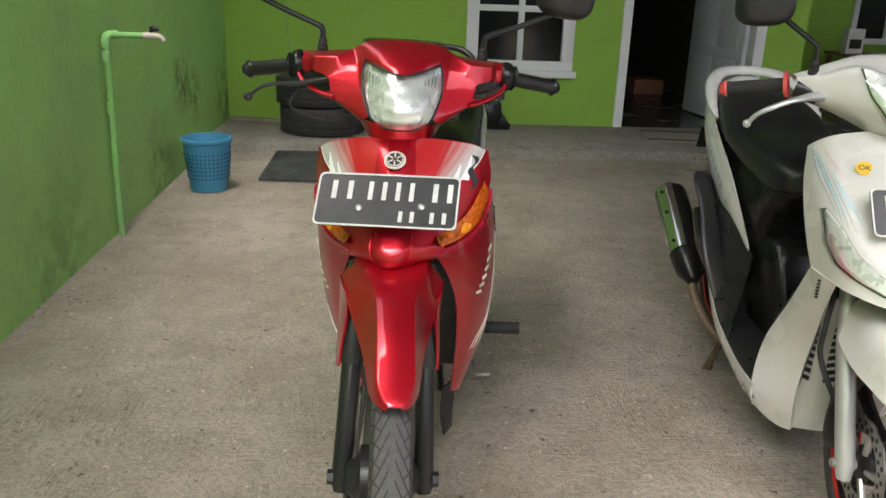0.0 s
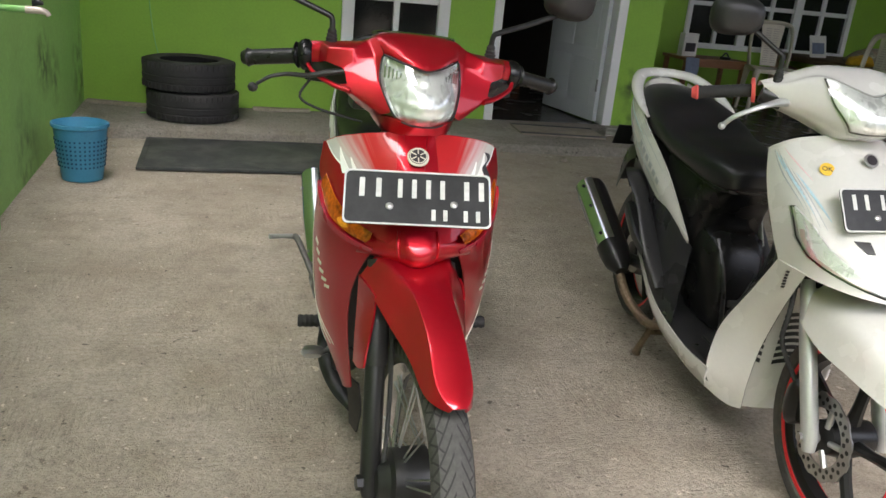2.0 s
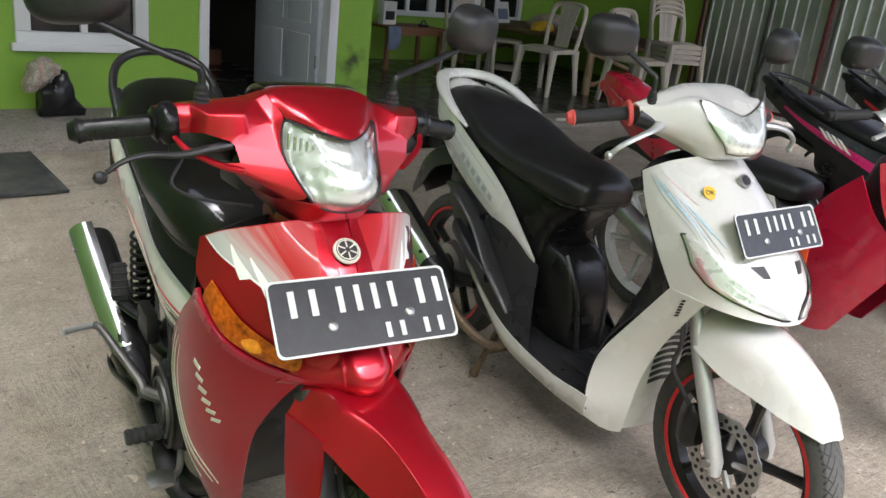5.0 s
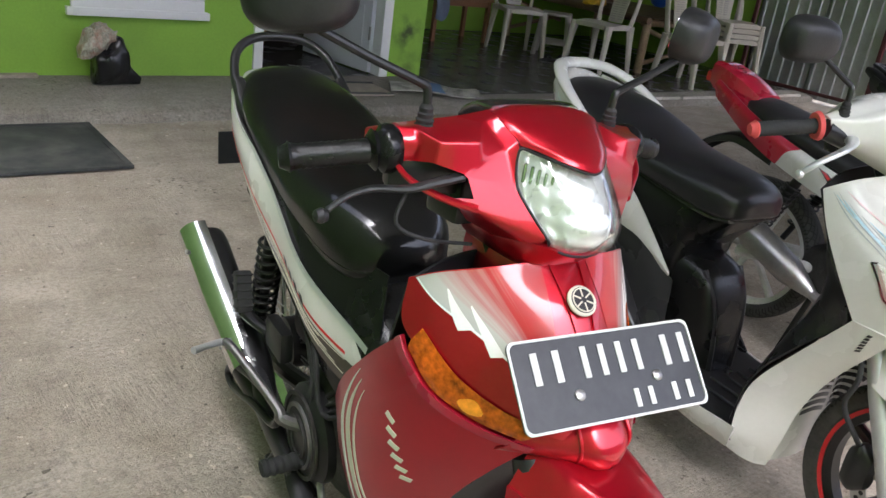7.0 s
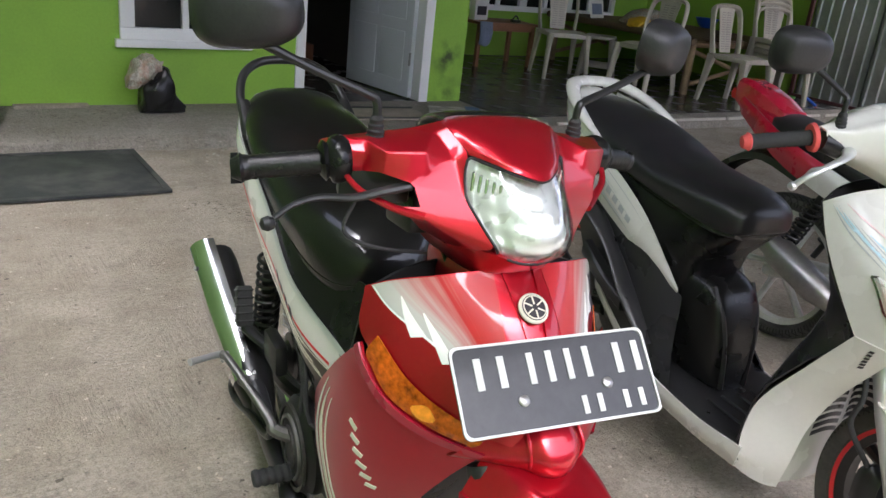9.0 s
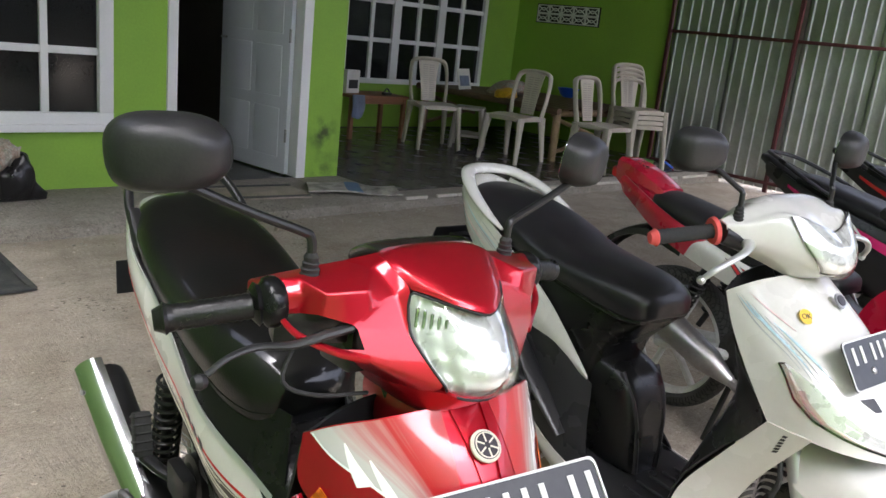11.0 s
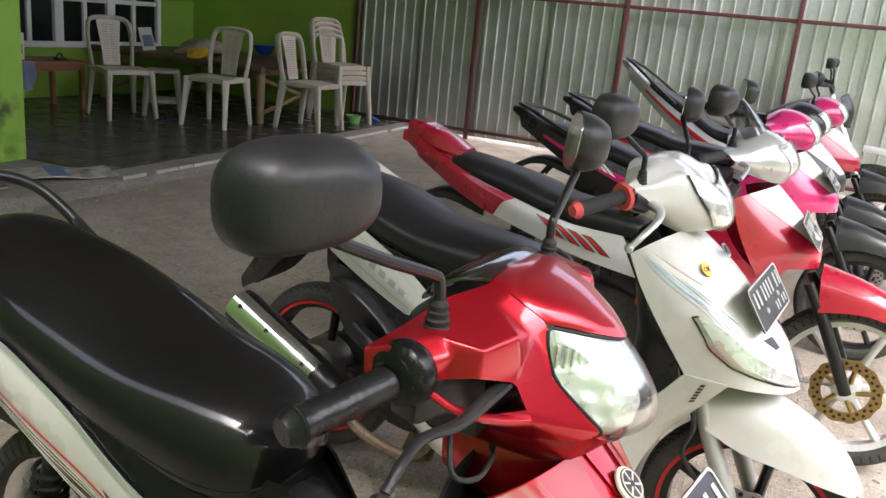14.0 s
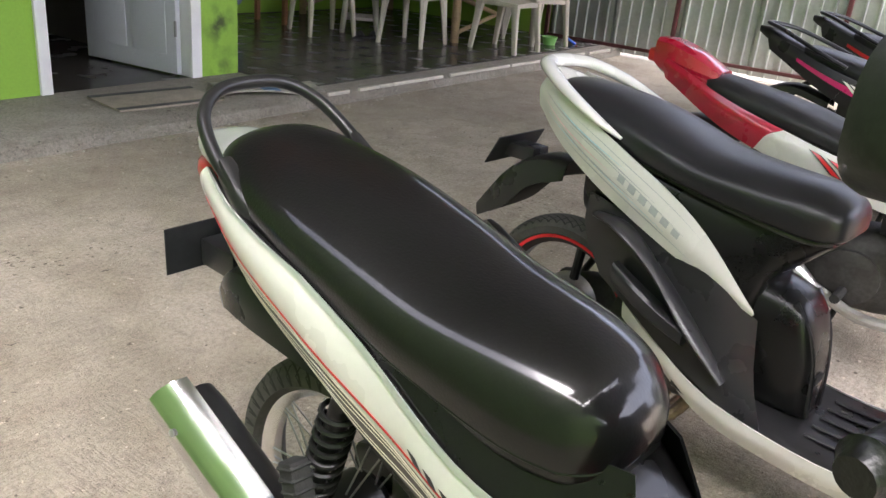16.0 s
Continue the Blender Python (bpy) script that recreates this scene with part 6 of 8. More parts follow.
    stk = part("sticker", turned([(0.0165, 0), (0.0165, 0.0015), (0.001, 0.0018)], 24, axis="x"), YELLOW, b, "round yellow sticker reading OK", stm)
    part("sticker_letters", words("OK", 0.016, 0.0004), PRINT_DARK, stk, "", stm @ pose(0.0022, 0, 0, 90, 0, 90))
    number_plate(b, pose(-0.052, 0.012, 0.782, 0, 0, -3) @ pose(0, 0, 0, 0, -33, 0) @ pose(0, 0, 0, 3, 0, 0), 0.255, 0.098)
    part("plate_bracket", box(-0.095, -0.075, -0.03, 0.03, 0.74, 0.79, 0.003), BLACK_METAL, b)

    wing = [[(-0.072, 0.149, 0.620), (-0.100, 0.158, 0.622), (-0.130, 0.163, 0.623), (-0.163, 0.166, 0.624)],
            [(-0.118, 0.138, 0.558), (-0.155, 0.150, 0.545), (-0.200, 0.159, 0.530), (-0.245, 0.163, 0.512)],
            [(-0.190, 0.116, 0.456), (-0.230, 0.136, 0.436), (-0.278, 0.158, 0.414), (-0.326, 0.171, 0.390)],
            [(-0.238, 0.108, 0.350), (-0.268, 0.130, 0.338), (-0.306, 0.157, 0.320), (-0.345, 0.178, 0.305)],
            [(-0.258, 0.106, 0.250), (-0.282, 0.126, 0.242), (-0.314, 0.152, 0.235), (-0.345, 0.178, 0.238)],
            [(-0.285, 0.090, 0.158), (-0.305, 0.110, 0.156), (-0.330, 0.135, 0.165), (-0.362, 0.164, 0.186)]]
    belly = [[(x, 0, z), (x - 0.003, 0.045, z), (x - 0.012, 0.086, z), (r[0][0] - 0.016, r[0][1] - 0.012, r[0][2]), (r[0][0] - 0.002, r[0][1] - 0.001, r[0][2])]
             for r, x, z in zip(wing[1:], (-0.245, -0.262, -0.268, -0.276, -0.290), (0.52, 0.436, 0.345, 0.248, 0.158))]
    bp = part("belly_panel", patch(both(belly), 18, 26, 0.004), WHITE_BODY, b, "white recessed belly panel with dark slots")
    for y in (-0.070, 0.0, 0.070):
        for k in range(8):
            vs, us = 0.5 - y / 0.225, 0.23 + 0.052 * k
            part("vent_slot", patch(both(belly), 3, 6, 0.003, u=(lambda g, us=us: (us - 0.020 * math.sin(math.pi * g), us + 0.030 - 0.020 * math.sin(math.pi * g))), v=(vs - 0.115, vs + 0.115), lift=0.0012), PLASTIC, bp, "curved dark vent slot")
    strip = [[(-0.335, 0.180, 0.252), (-0.50, 0.179, 0.244), (-0.72, 0.177, 0.276), (-0.88, 0.171, 0.354), (-0.98, 0.160, 0.415)],
             [(-0.340, 0.180, 0.220), (-0.50, 0.179, 0.216), (-0.72, 0.176, 0.245), (-0.87, 0.168, 0.322), (-0.98, 0.157, 0.392)],
             [(-0.355, 0.164, 0.184), (-0.50, 0.164, 0.184), (-0.72, 0.160, 0.210), (-0.86, 0.155, 0.290), (-0.98, 0.150, 0.370)]]
    blade = [[(-0.690, 0.122, 0.492), (-0.85, 0.152, 0.660), (-1.06, 0.163, 0.778), (-1.22, 0.142, 0.842), (-1.33, 0.088, 0.880)],
             [(-0.688, 0.124, 0.486), (-0.865, 0.164, 0.612), (-1.07, 0.174, 0.720), (-1.23, 0.150, 0.795), (-1.345, 0.092, 0.850)],
             [(-0.692, 0.122, 0.480), (-0.88, 0.158, 0.566), (-1.08, 0.164, 0.660), (-1.23, 0.140, 0.738), (-1.345, 0.086, 0.805)]]
    lower = [[(-0.68, 0.112, 0.47), (-0.80, 0.150, 0.55), (-1.00, 0.158, 0.62), (-1.12, 0.150, 0.65)],
             [(-0.65, 0.138, 0.35), (-0.76, 0.162, 0.40), (-0.96, 0.165, 0.49), (-1.12, 0.150, 0.56)],
             [(-0.60, 0.173, 0.255), (-0.72, 0.176, 0.282), (-0.90, 0.168, 0.372), (-1.06, 0.150, 0.455)]]
    for f, sg in ((lambda q: q, 1), (flip, -1)):
        wg = part("leg_shield", patch(f(wing), 26, 12, 0.005, out=(-0.5, 0, 0.5)), WHITE_BODY, b, "white curved leg shield")
        for k in range(6):
            part("letter_bar", patch(f(wing), 2, 2, 0.001, u=(0.03 + 0.024 * k, 0.044 + 0.024 * k), v=(0.42 - 0.03 * k, 0.51 - 0.03 * k), lift=0.0014, out=(-0.5, 0, 0.5)), PRINT_DARK, wg, "dark lettering bar")
        part("sill_strip", patch(f(strip), 10, 18, 0.004, out=(-0.7, 0, 0.4)), WHITE_BODY, b, "white lower sill strip")
        bl = part("tail_blade", patch(f(blade), 14, 24, 0.004, out=(-1.1, 0, 0.5)), WHITE_BODY, b, "white tail side panel with pale prints")
        for k in range(8):
            mt = (PRINT_GREY, PRINT_BLUE, PRINT_GREY, PRINT_GREY, PRINT_PINK)[k % 5]
            c0, amp, w = 0.18 + 0.085 * k, 0.05 * math.sin(1.7 * k), 0.008 + 0.006 * (k % 3)
            part("tail_print", patch(f(blade), 2, 18, 0.0006, u=(lambda g, c0=c0, amp=amp, w=w: (c0 + amp * math.sin(3.1 * g) - w * math.sin(math.pi * min(max(g, 0.03), 0.97)), c0 + amp * math.sin(3.1 * g) + w * math.sin(math.pi * min(max(g, 0.03), 0.97)))), v=(0.20 + 0.05 * (k * 5 % 7), 0.72 + 0.035 * (k * 3 % 7)), lift=0.0012, out=(-1.1, 0, 0.5)), mt, bl)
        for k in range(6):
            part("letter_bar", patch(f(blade), 2, 2, 0.001, u=(0.44 - 0.012 * k, 0.58 - 0.012 * k), v=(0.26 + 0.036 * k, 0.282 + 0.036 * k), lift=0.003, out=(-1.1, 0, 0.5)), PRINT_GREY, bl, "grey lettering bar")
        part("lower_side_cover", patch(f(lower), 10, 16, 0.004, out=(-0.8, 0, 0.4)), PLASTIC, b, "black lower side cover")
        part("passenger_peg", loft([(-0.80, 0.385, 0.425, 0.020, sg * 0.19), (-0.90, 0.42, 0.47, 0.024, sg * 0.192), (-1.00, 0.47, 0.52, 0.018, sg * 0.19)], 12, 3, 3), PLASTIC, b, "folded black passenger foot rest")
        part("peg_bracket", tube([(-0.70, sg * 0.176, 0.33), (-0.80, sg * 0.184, 0.43), (-0.90, sg * 0.186, 0.53), (-1.00, sg * 0.184, 0.60), (-1.08, sg * 0.176, 0.61)], [0.020, 0.034, 0.026, 0.034, 0.018], n=12, flat=0.35), PLASTIC, b, "moulded black foot rest bracket")
        grip(b, (-0.338, sg * 0.218, 0.982), (-0.388, sg * 0.328, 0.962), RUBBER, None, RED_RUBBER)
        lv = part("brake_lever", tube([(-0.300, sg * 0.150, 0.964), (-0.276, sg * 0.180, 0.965), (-0.256, sg * 0.215, 0.962), (-0.252, sg * 0.250, 0.951), (-0.264, sg * 0.290, 0.928), (-0.280, sg * 0.305, 0.905)], [0.015, 0.013, 0.009, 0.0078, 0.0070, 0.0065], n=12, flat=0.75), FORK_SILVER, b, "bare aluminium brake lever")
        part("lever_ball", turned([(0.001, -0.009), (0.007, -0.006), (0.0095, 0), (0.007, 0.006), (0.001, 0.009)], 14), FORK_SILVER, lv, "", pose(-0.282, sg * 0.307, 0.902))
        part("lever_clamp", tube([(-0.31, sg * 0.155, 0.965), (-0.33, sg * 0.20, 0.978)], [0.022, 0.022], n=14, smooth=False), BLACK_METAL, b)
        mirror(b, (-0.318, sg * 0.172, 1.005), (-0.330, sg * 0.185, 1.078), (-0.360, sg * 0.235, 1.118), (0.062, 0.045), None, turn=sg * 14, tilt=4)
    cowl = [[(-0.385, 0, 1.035), (-0.380, 0.07, 1.030), (-0.365, 0.13, 1.018), (-0.352, 0.175, 1.006), (-0.345, 0.205, 0.995)],
            [(-0.320, 0, 1.056), (-0.320, 0.07, 1.054), (-0.318, 0.13, 1.038), (-0.328, 0.175, 1.018), (-0.335, 0.208, 1.006)],
            [(-0.258, 0, 1.034), (-0.262, 0.06, 1.038), (-0.280, 0.115, 1.032), (-0.304, 0.165, 1.011), (-0.325, 0.206, 1.003)],
            [(-0.210, 0, 0.998), (-0.218, 0.05, 1.012), (-0.246, 0.105, 1.028), (-0.285, 0.160, 1.004), (-0.318, 0.205, 0.998)],
            [(-0.172, 0, 0.966), (-0.182, 0.05, 0.970), (-0.222, 0.100, 0.972), (-0.278, 0.150, 0.968), (-0.315, 0.200, 0.972)],
            [(-0.170, 0, 0.920), (-0.182, 0.045, 0.921), (-0.222, 0.082, 0.930), (-0.282, 0.135, 0.945), (-0.318, 0.190, 0.958)],
            [(-0.240, 0, 0.892), (-0.245, 0.05, 0.894), (-0.270, 0.08, 0.908), (-0.305, 0.125, 0.930), (-0.330, 0.180, 0.950)]]
    cf = both(cowl)
    cw = part("steering_cowl", patch(cf, 26, 34, 0.004, out=(-0.34, 0, 0.96)), WHITE_BODY, b, "white steering cowl")
    hv = lambda f: (0.25 + 0.10 * f ** 1.5, 0.75 - 0.10 * f ** 1.5)
    hl = part("headlamp", reflector(cf, 36, 56, 0.006, u=(0.505, 0.833), v=hv, lift=0.0105), REFLECTOR, b, "clear headlamp under a white brow", sharp=25)
    part("lamp_lens", patch(cf, 16, 16, 0.0015, u=(0.50, 0.838), v=hv, lift=0.010, out=(-0.34, 0, 0.96)), LENS, hl)
    part("lamp_gasket", tube(edge_of(cf, (0.50, 0.838), hv, 20, (0.004, 0, 0.002)), 0.0015, n=6, smooth=False), PLASTIC_GREY, hl)
    part("bulb_cover", turned([(0.004, 0.0), (0.022, 0.004), (0.024, 0.012), (0.012, 0.018)], 18, axis="x"), CHROME, hl, "", pose(-0.186, 0, 0.950))
    part("cowl_back", box(-0.37, -0.335, -0.13, 0.13, 0.92, 1.01, 0.01), PLASTIC, b)
    part("steering_column", tube([(-0.30, 0, 0.92), (-0.24, 0, 0.82), (-0.12, 0, 0.55)], 0.03), PLASTIC, b)

    inner = [[(-0.330, 0, 0.895), (-0.335, 0.09, 0.880), (-0.328, 0.150, 0.850)], [(-0.325, 0, 0.75), (-0.300, 0.11, 0.74), (-0.246, 0.166, 0.725)], [(-0.310, 0, 0.63), (-0.270, 0.11, 0.625), (-0.172, 0.160, 0.622)],
             [(-0.340, 0, 0.48), (-0.325, 0.11, 0.49), (-0.258, 0.157, 0.510)], [(-0.375, 0, 0.36), (-0.370, 0.11, 0.36), (-0.338, 0.165, 0.388)], [(-0.400, 0, 0.25), (-0.390, 0.11, 0.25), (-0.356, 0.173, 0.25)]]
    part("inner_shield", patch(both(inner), 12, 14, 0.004), PLASTIC, b, "black inner leg shield")
    part("footboard", loft([(-0.345, 0.20, 0.256, 0.172), (-0.50, 0.20, 0.250, 0.174), (-0.70, 0.22, 0.280, 0.172), (-0.82, 0.25, 0.34, 0.166)], 26, 3, 6), PLASTIC, b, "black plastic footboard")
    for k in range(5):
        part("tread_rib", box(-0.53, -0.40, -0.10 + 0.05 * k - 0.006, -0.10 + 0.05 * k + 0.006, 0.249, 0.257, 0.003, 1), PLASTIC, b)
    part("seat_tower", loft([(-0.575, 0.668, 0.70, 0.07), (-0.62, 0.62, 0.71, 0.09), (-0.68, 0.55, 0.715, 0.104), (-0.73, 0.40, 0.72, 0.112), (-0.85, 0.36, 0.74, 0.140), (-1.02, 0.46, 0.775, 0.150), (-1.15, 0.56, 0.80, 0.135)], 30, 4, 3.0), GLOSS_BLACK, b, "black body under the seat")
    part("tower_foot", loft([(-0.552, 0.25, 0.33, 0.045), (-0.568, 0.25, 0.43, 0.072), (-0.61, 0.25, 0.52, 0.088), (-0.70, 0.25, 0.55, 0.100)], 30, 4, 4.0), GLOSS_BLACK, b, "moulded black tower front")
    for s in (-1, 1):
        part("tower_ridge", tube([(-0.552, s * 0.040, 0.26), (-0.560, s * 0.048, 0.36), (-0.582, s * 0.058, 0.45), (-0.625, s * 0.066, 0.52)], 0.008, n=8), PLASTIC, b)
    part("tower_recess", box(-0.562, -0.550, -0.035, 0.010, 0.335, 0.358, 0.005), RUBBER, b)
    seat = [(-0.556, 0.702, 0.712, 0.012), (-0.560, 0.686, 0.732, 0.058), (-0.580, 0.675, 0.756, 0.098), (-0.64, 0.672, 0.776, 0.120), (-0.76, 0.690, 0.784, 0.136), (-0.88, 0.712, 0.796, 0.148), (-0.98, 0.735, 0.828, 0.153), (-1.08, 0.757, 0.856, 0.147), (-1.20, 0.790, 0.874, 0.124), (-1.29, 0.822, 0.878, 0.090), (-1.32, 0.842, 0.868, 0.05)]
    st = part("seat", cushion(seat), VINYL_MATT, b, "stepped black vinyl seat")
    part("seat_base", loft([(x, z0 - 0.010, z0 + 0.008, w * 0.90) for x, z0, z1, w in seat[2:-2]], 24, 3, 4), PLASTIC, st)
    part("tail_top", loft([(-1.25, 0.810, 0.862, 0.10), (-1.29, 0.822, 0.872, 0.092), (-1.33, 0.838, 0.885, 0.075), (-1.365, 0.862, 0.893, 0.04)], 22, 4, 2.6), WHITE_BODY, b, "white tail top")
    for s in (-1, 1):
        part("grab_handle", tube([(-1.06, s * 0.156, 0.792), (-1.13, s * 0.158, 0.822), (-1.23, s * 0.142, 0.866), (-1.315, s * 0.100, 0.898), (-1.355, s * 0.052, 0.906), (-1.368, 0, 0.907)], [0.006, 0.016, 0.021, 0.023, 0.023, 0.023], n=18, flat=0.6), WHITE_BODY, b, "white moulded grab handle")
    part("tail_lamp", loft([(-1.27, 0.79, 0.85, 0.075), (-1.315, 0.80, 0.85, 0.065), (-1.335, 0.815, 0.84, 0.045)], 18, 3, 2.6), BRIGHT_RED, b, "red tail lamp")
    part("rear_mudguard", patch(both([[(-1.26, 0, 0.67), (-1.26, 0.05, 0.66), (-1.26, 0.065, 0.62)], [(-1.36, 0, 0.66), (-1.36, 0.055, 0.65), (-1.36, 0.07, 0.58)], [(-1.46, 0, 0.59), (-1.46, 0.05, 0.585), (-1.44, 0.062, 0.50)], [(-1.57, 0, 0.46), (-1.57, 0.02, 0.46), (-1.555, 0.03, 0.43)]]), 14, 12, 0.003, out=(-1.3, 0, 0.3)), PLASTIC, b, "black rear mudguard flap")
    part("rear_plate", box(-0.002, 0.002, -0.10, 0.10, -0.045, 0.045, 0.001, 1), PLATE, b, "dark rear number plate", pose(-1.470, 0, 0.655, 0, 28, 0))
    part("plate_holder", box(-1.495, -1.38, -0.035, 0.035, 0.63, 0.67, 0.006), PLASTIC, b)

    part("engine_case", loft([(-0.80, 0.20, 0.36, 0.05, 0.10), (-0.95, 0.17, 0.36, 0.06, 0.11), (-1.15, 0.18, 0.34, 0.055, 0.11), (-1.32, 0.20, 0.31, 0.04, 0.11)], 18, 3, 3), ENGINE, b, "dull alloy transmission case")
    part("engine_block", loft([(-0.70, 0.22, 0.36, 0.07), (-0.80, 0.18, 0.40, 0.10), (-0.95, 0.18, 0.42, 0.11), (-1.05, 0.24, 0.38, 0.08)], 18, 3, 3), ENGINE, b, "grimy engine block")
    part("rear_hub", turned([(0.075, -0.05), (0.085, -0.02), (0.085, 0.03), (0.06, 0.05)], 26), STEEL, b, "", pose(-1.235, 0, R + 0.01))
    part("swing_arm", tube([(-0.98, -0.10, 0.30), (-1.12, -0.115, 0.28), (-1.235, -0.110, R + 0.01)], [0.022, 0.022, 0.03]), BLACK_METAL, b)
    shock(b, (-1.10, 0.12, 0.60), (-1.26, 0.12, 0.32))
    part("exhaust_pipe", tube([(-0.80, -0.05, 0.20), (-0.85, -0.11, 0.14), (-0.98, -0.15, 0.18), (-1.06, -0.17, 0.26)], 0.016), RUSTY, b, "brown rusty exhaust pipe")
    ma, mb = Vector((-1.03, -0.168, 0.258)), Vector((-1.425, -0.185, 0.455))
    d = mb - ma
    mf = part("muffler", tube([ma, ma + d * 0.1, ma + d * 0.22, ma + d * 0.92, ma + d * 0.98, mb], [0.02, 0.046, 0.054, 0.056, 0.052, 0.03], n=24, smooth=False), BLACK_METAL, b, "black muffler with a chrome strip")
    nrm = Vector((0, -0.75, 0.66)).normalized()
    up = d.cross(nrm).normalized()
    rows = [[tuple(ma + d * (0.22 + 0.72 * k / 4) + (nrm * math.cos(radians(a)) + up * math.sin(radians(a))) * 0.062) for a in (-38, -19, 0, 19, 38)] for k in range(5)]
    part("heat_shield", patch(rows, 12, 8, 0.003, out=tuple(ma + d * 0.5)), CHROME, mf, "narrow chrome heat shield")
    for k in (0.30, 0.62, 0.86):
        part("shield_bolt", turned([(0.006, 0), (0.006, 0.003), (0.003, 0.005)], 12, axis="z"), BLACK_METAL, mf, "", Matrix.Translation(ma + d * k + nrm * 0.063) @ nrm.to_track_quat('Z', 'X').to_matrix().to_4x4())
    for s in (-1, 1):
        part("centre_stand", tube([(-0.86, s * 0.07, 0.20), (-0.90, s * 0.11, 0.05), (-0.915, s * 0.115, 0.008)], [0.012, 0.011, 0.016]), RUSTY, b, "rusty centre stand")
    part("stand_cross", tube([(-0.885, -0.10, 0.10), (-0.885, 0.10, 0.10)], 0.010, smooth=False), RUSTY, b)
    return b


white = white_scooter(pose(1.03, 1.40, 0, 0, 0, -96.5))

# ---- the other motorcycles of the row ----
def lengthen(b, k):
    """Spread the parts of a motorcycle along its length; wheels and discs keep their shape."""
    def along(ob):
        if ob.matrix_basis.is_identity:
            for v in ob.data.vertices:
                v.co.x *= k
            for ch in ob.children:
                along(ch)
        else:
            m = ob.matrix_basis.copy()
            m.translation.x *= k
            ob.matrix_basis = m
    for ch in b.children:
        along(ch)


def row_motorcycle(place, label, c):
    """A small motorcycle of the row: c holds its sizes, colours and shapes."""
    b = thing(c["name"], label, c["name"], place, group="motorcycles parked in a row")
    R, L = c["wheel"], c["base"]
    up = c.get("tail_up", 0.0)
    cast_wheel("front_wheel", b, pose(0, 0, R), R, 0.075, c.get("arms", 5), c["wheel_mat"], None, c["wheel_label"])
    cast_wheel("rear_wheel", b, pose(-L, 0, R), R, 0.085, c.get("arms", 5), c["wheel_mat"], None, c["wheel_label"])
    brake_disc(b, pose(0, -0.055, R), 0.105, c.get("disc", STEEL))
    for s in (-1, 1):
        part("fork_leg", tube([(0.0, s * 0.085, R), (-0.10, s * 0.082, R + 0.22), (-0.16, s * 0.08, R + 0.33)], [0.018, 0.018, 0.015], n=12, smooth=False), c.get("fork", BLACK_METAL), b)
    mud = [[(0.16, 0, 0.50), (0.155, 0.02, 0.50), (0.145, 0.036, 0.49)], [(0.09, 0, 0.585), (0.085, 0.045, 0.57), (0.07, 0.066, 0.53)], [(-0.01, 0, 0.635), (-0.015, 0.06, 0.61), (-0.02, 0.085, 0.545)], [(-0.13, 0, 0.665), (-0.13, 0.075, 0.63), (-0.12, 0.10, 0.53)]]
    k = (R - 0.28) * 1.4
    part("front_mudguard", patch(both([[(x, y, z + k) for x, y, z in r] for r in mud]), 14, 14, 0.004, out=(-0.05, 0, 0.3)), c["mudguard"], b)
    shield = [[(-0.30, 0, 0.885), (-0.315, 0.07, 0.88), (-0.36, 0.14, 0.862), (-0.40, 0.172, 0.842)],
              [(-0.225, 0, 0.81), (-0.245, 0.075, 0.80), (-0.30, 0.145, 0.78), (-0.37, 0.184, 0.755)],
              [(-0.15, 0, 0.72), (-0.175, 0.07, 0.715), (-0.245, 0.135, 0.70), (-0.33, 0.185, 0.675)],
              [(-0.14, 0, 0.645), (-0.165, 0.06, 0.645), (-0.235, 0.12, 0.64), (-0.30, 0.165, 0.62)]]
    full = both(shield)
    sh = part("front_shield", patch(full, 16, 24, 0.005), c["shield"], b)
    if "shield_mid" in c:
        part("shield_centre", patch(full, 12, 12, 0.001, u=(0.0, 0.62), v=(lambda f: (0.16 + 0.20 * f, 0.84 - 0.20 * f)), lift=0.0012), c["shield_mid"], sh)
    wing = [[(-0.22, 0.11, 0.645), (-0.30, 0.165, 0.635), (-0.37, 0.19, 0.70), (-0.43, 0.19, 0.80)],
            [(-0.29, 0.12, 0.54), (-0.37, 0.168, 0.53), (-0.46, 0.19, 0.58), (-0.53, 0.185, 0.68)],
            [(-0.36, 0.12, 0.42), (-0.43, 0.158, 0.40), (-0.51, 0.175, 0.42), (-0.58, 0.165, 0.50)],
            [(-0.44, 0.11, 0.28), (-0.48, 0.13, 0.27), (-0.53, 0.14, 0.28), (-0.58, 0.13, 0.33)]]
    for f in (lambda q: q, flip):
        part("leg_shield", patch(f(wing), 16, 12, 0.004, out=(-0.5, 0, 0.5)), c["wing"], b)
    top = [[(-0.46, 0, 1.02), (-0.455, 0.07, 1.01), (-0.45, 0.14, 0.985), (-0.46, 0.20, 0.975)],
           [(-0.40, 0, 1.055), (-0.40, 0.07, 1.04), (-0.41, 0.13, 1.0), (-0.44, 0.20, 0.985)],
           [(-0.31, 0, 1.03), (-0.325, 0.075, 1.02), (-0.37, 0.13, 0.985), (-0.42, 0.20, 0.97)],
           [(-0.26, 0, 0.96), (-0.28, 0.075, 0.955), (-0.345, 0.12, 0.945), (-0.41, 0.19, 0.955)],
           [(-0.28, 0, 0.895), (-0.305, 0.06, 0.895), (-0.36, 0.10, 0.91), (-0.42, 0.18, 0.94)]]
    cf = both(top)
    cw = part("steering_cowl", patch(cf, 18, 26, 0.004, out=(-0.42, 0, 0.95)), c["cowl"], b)
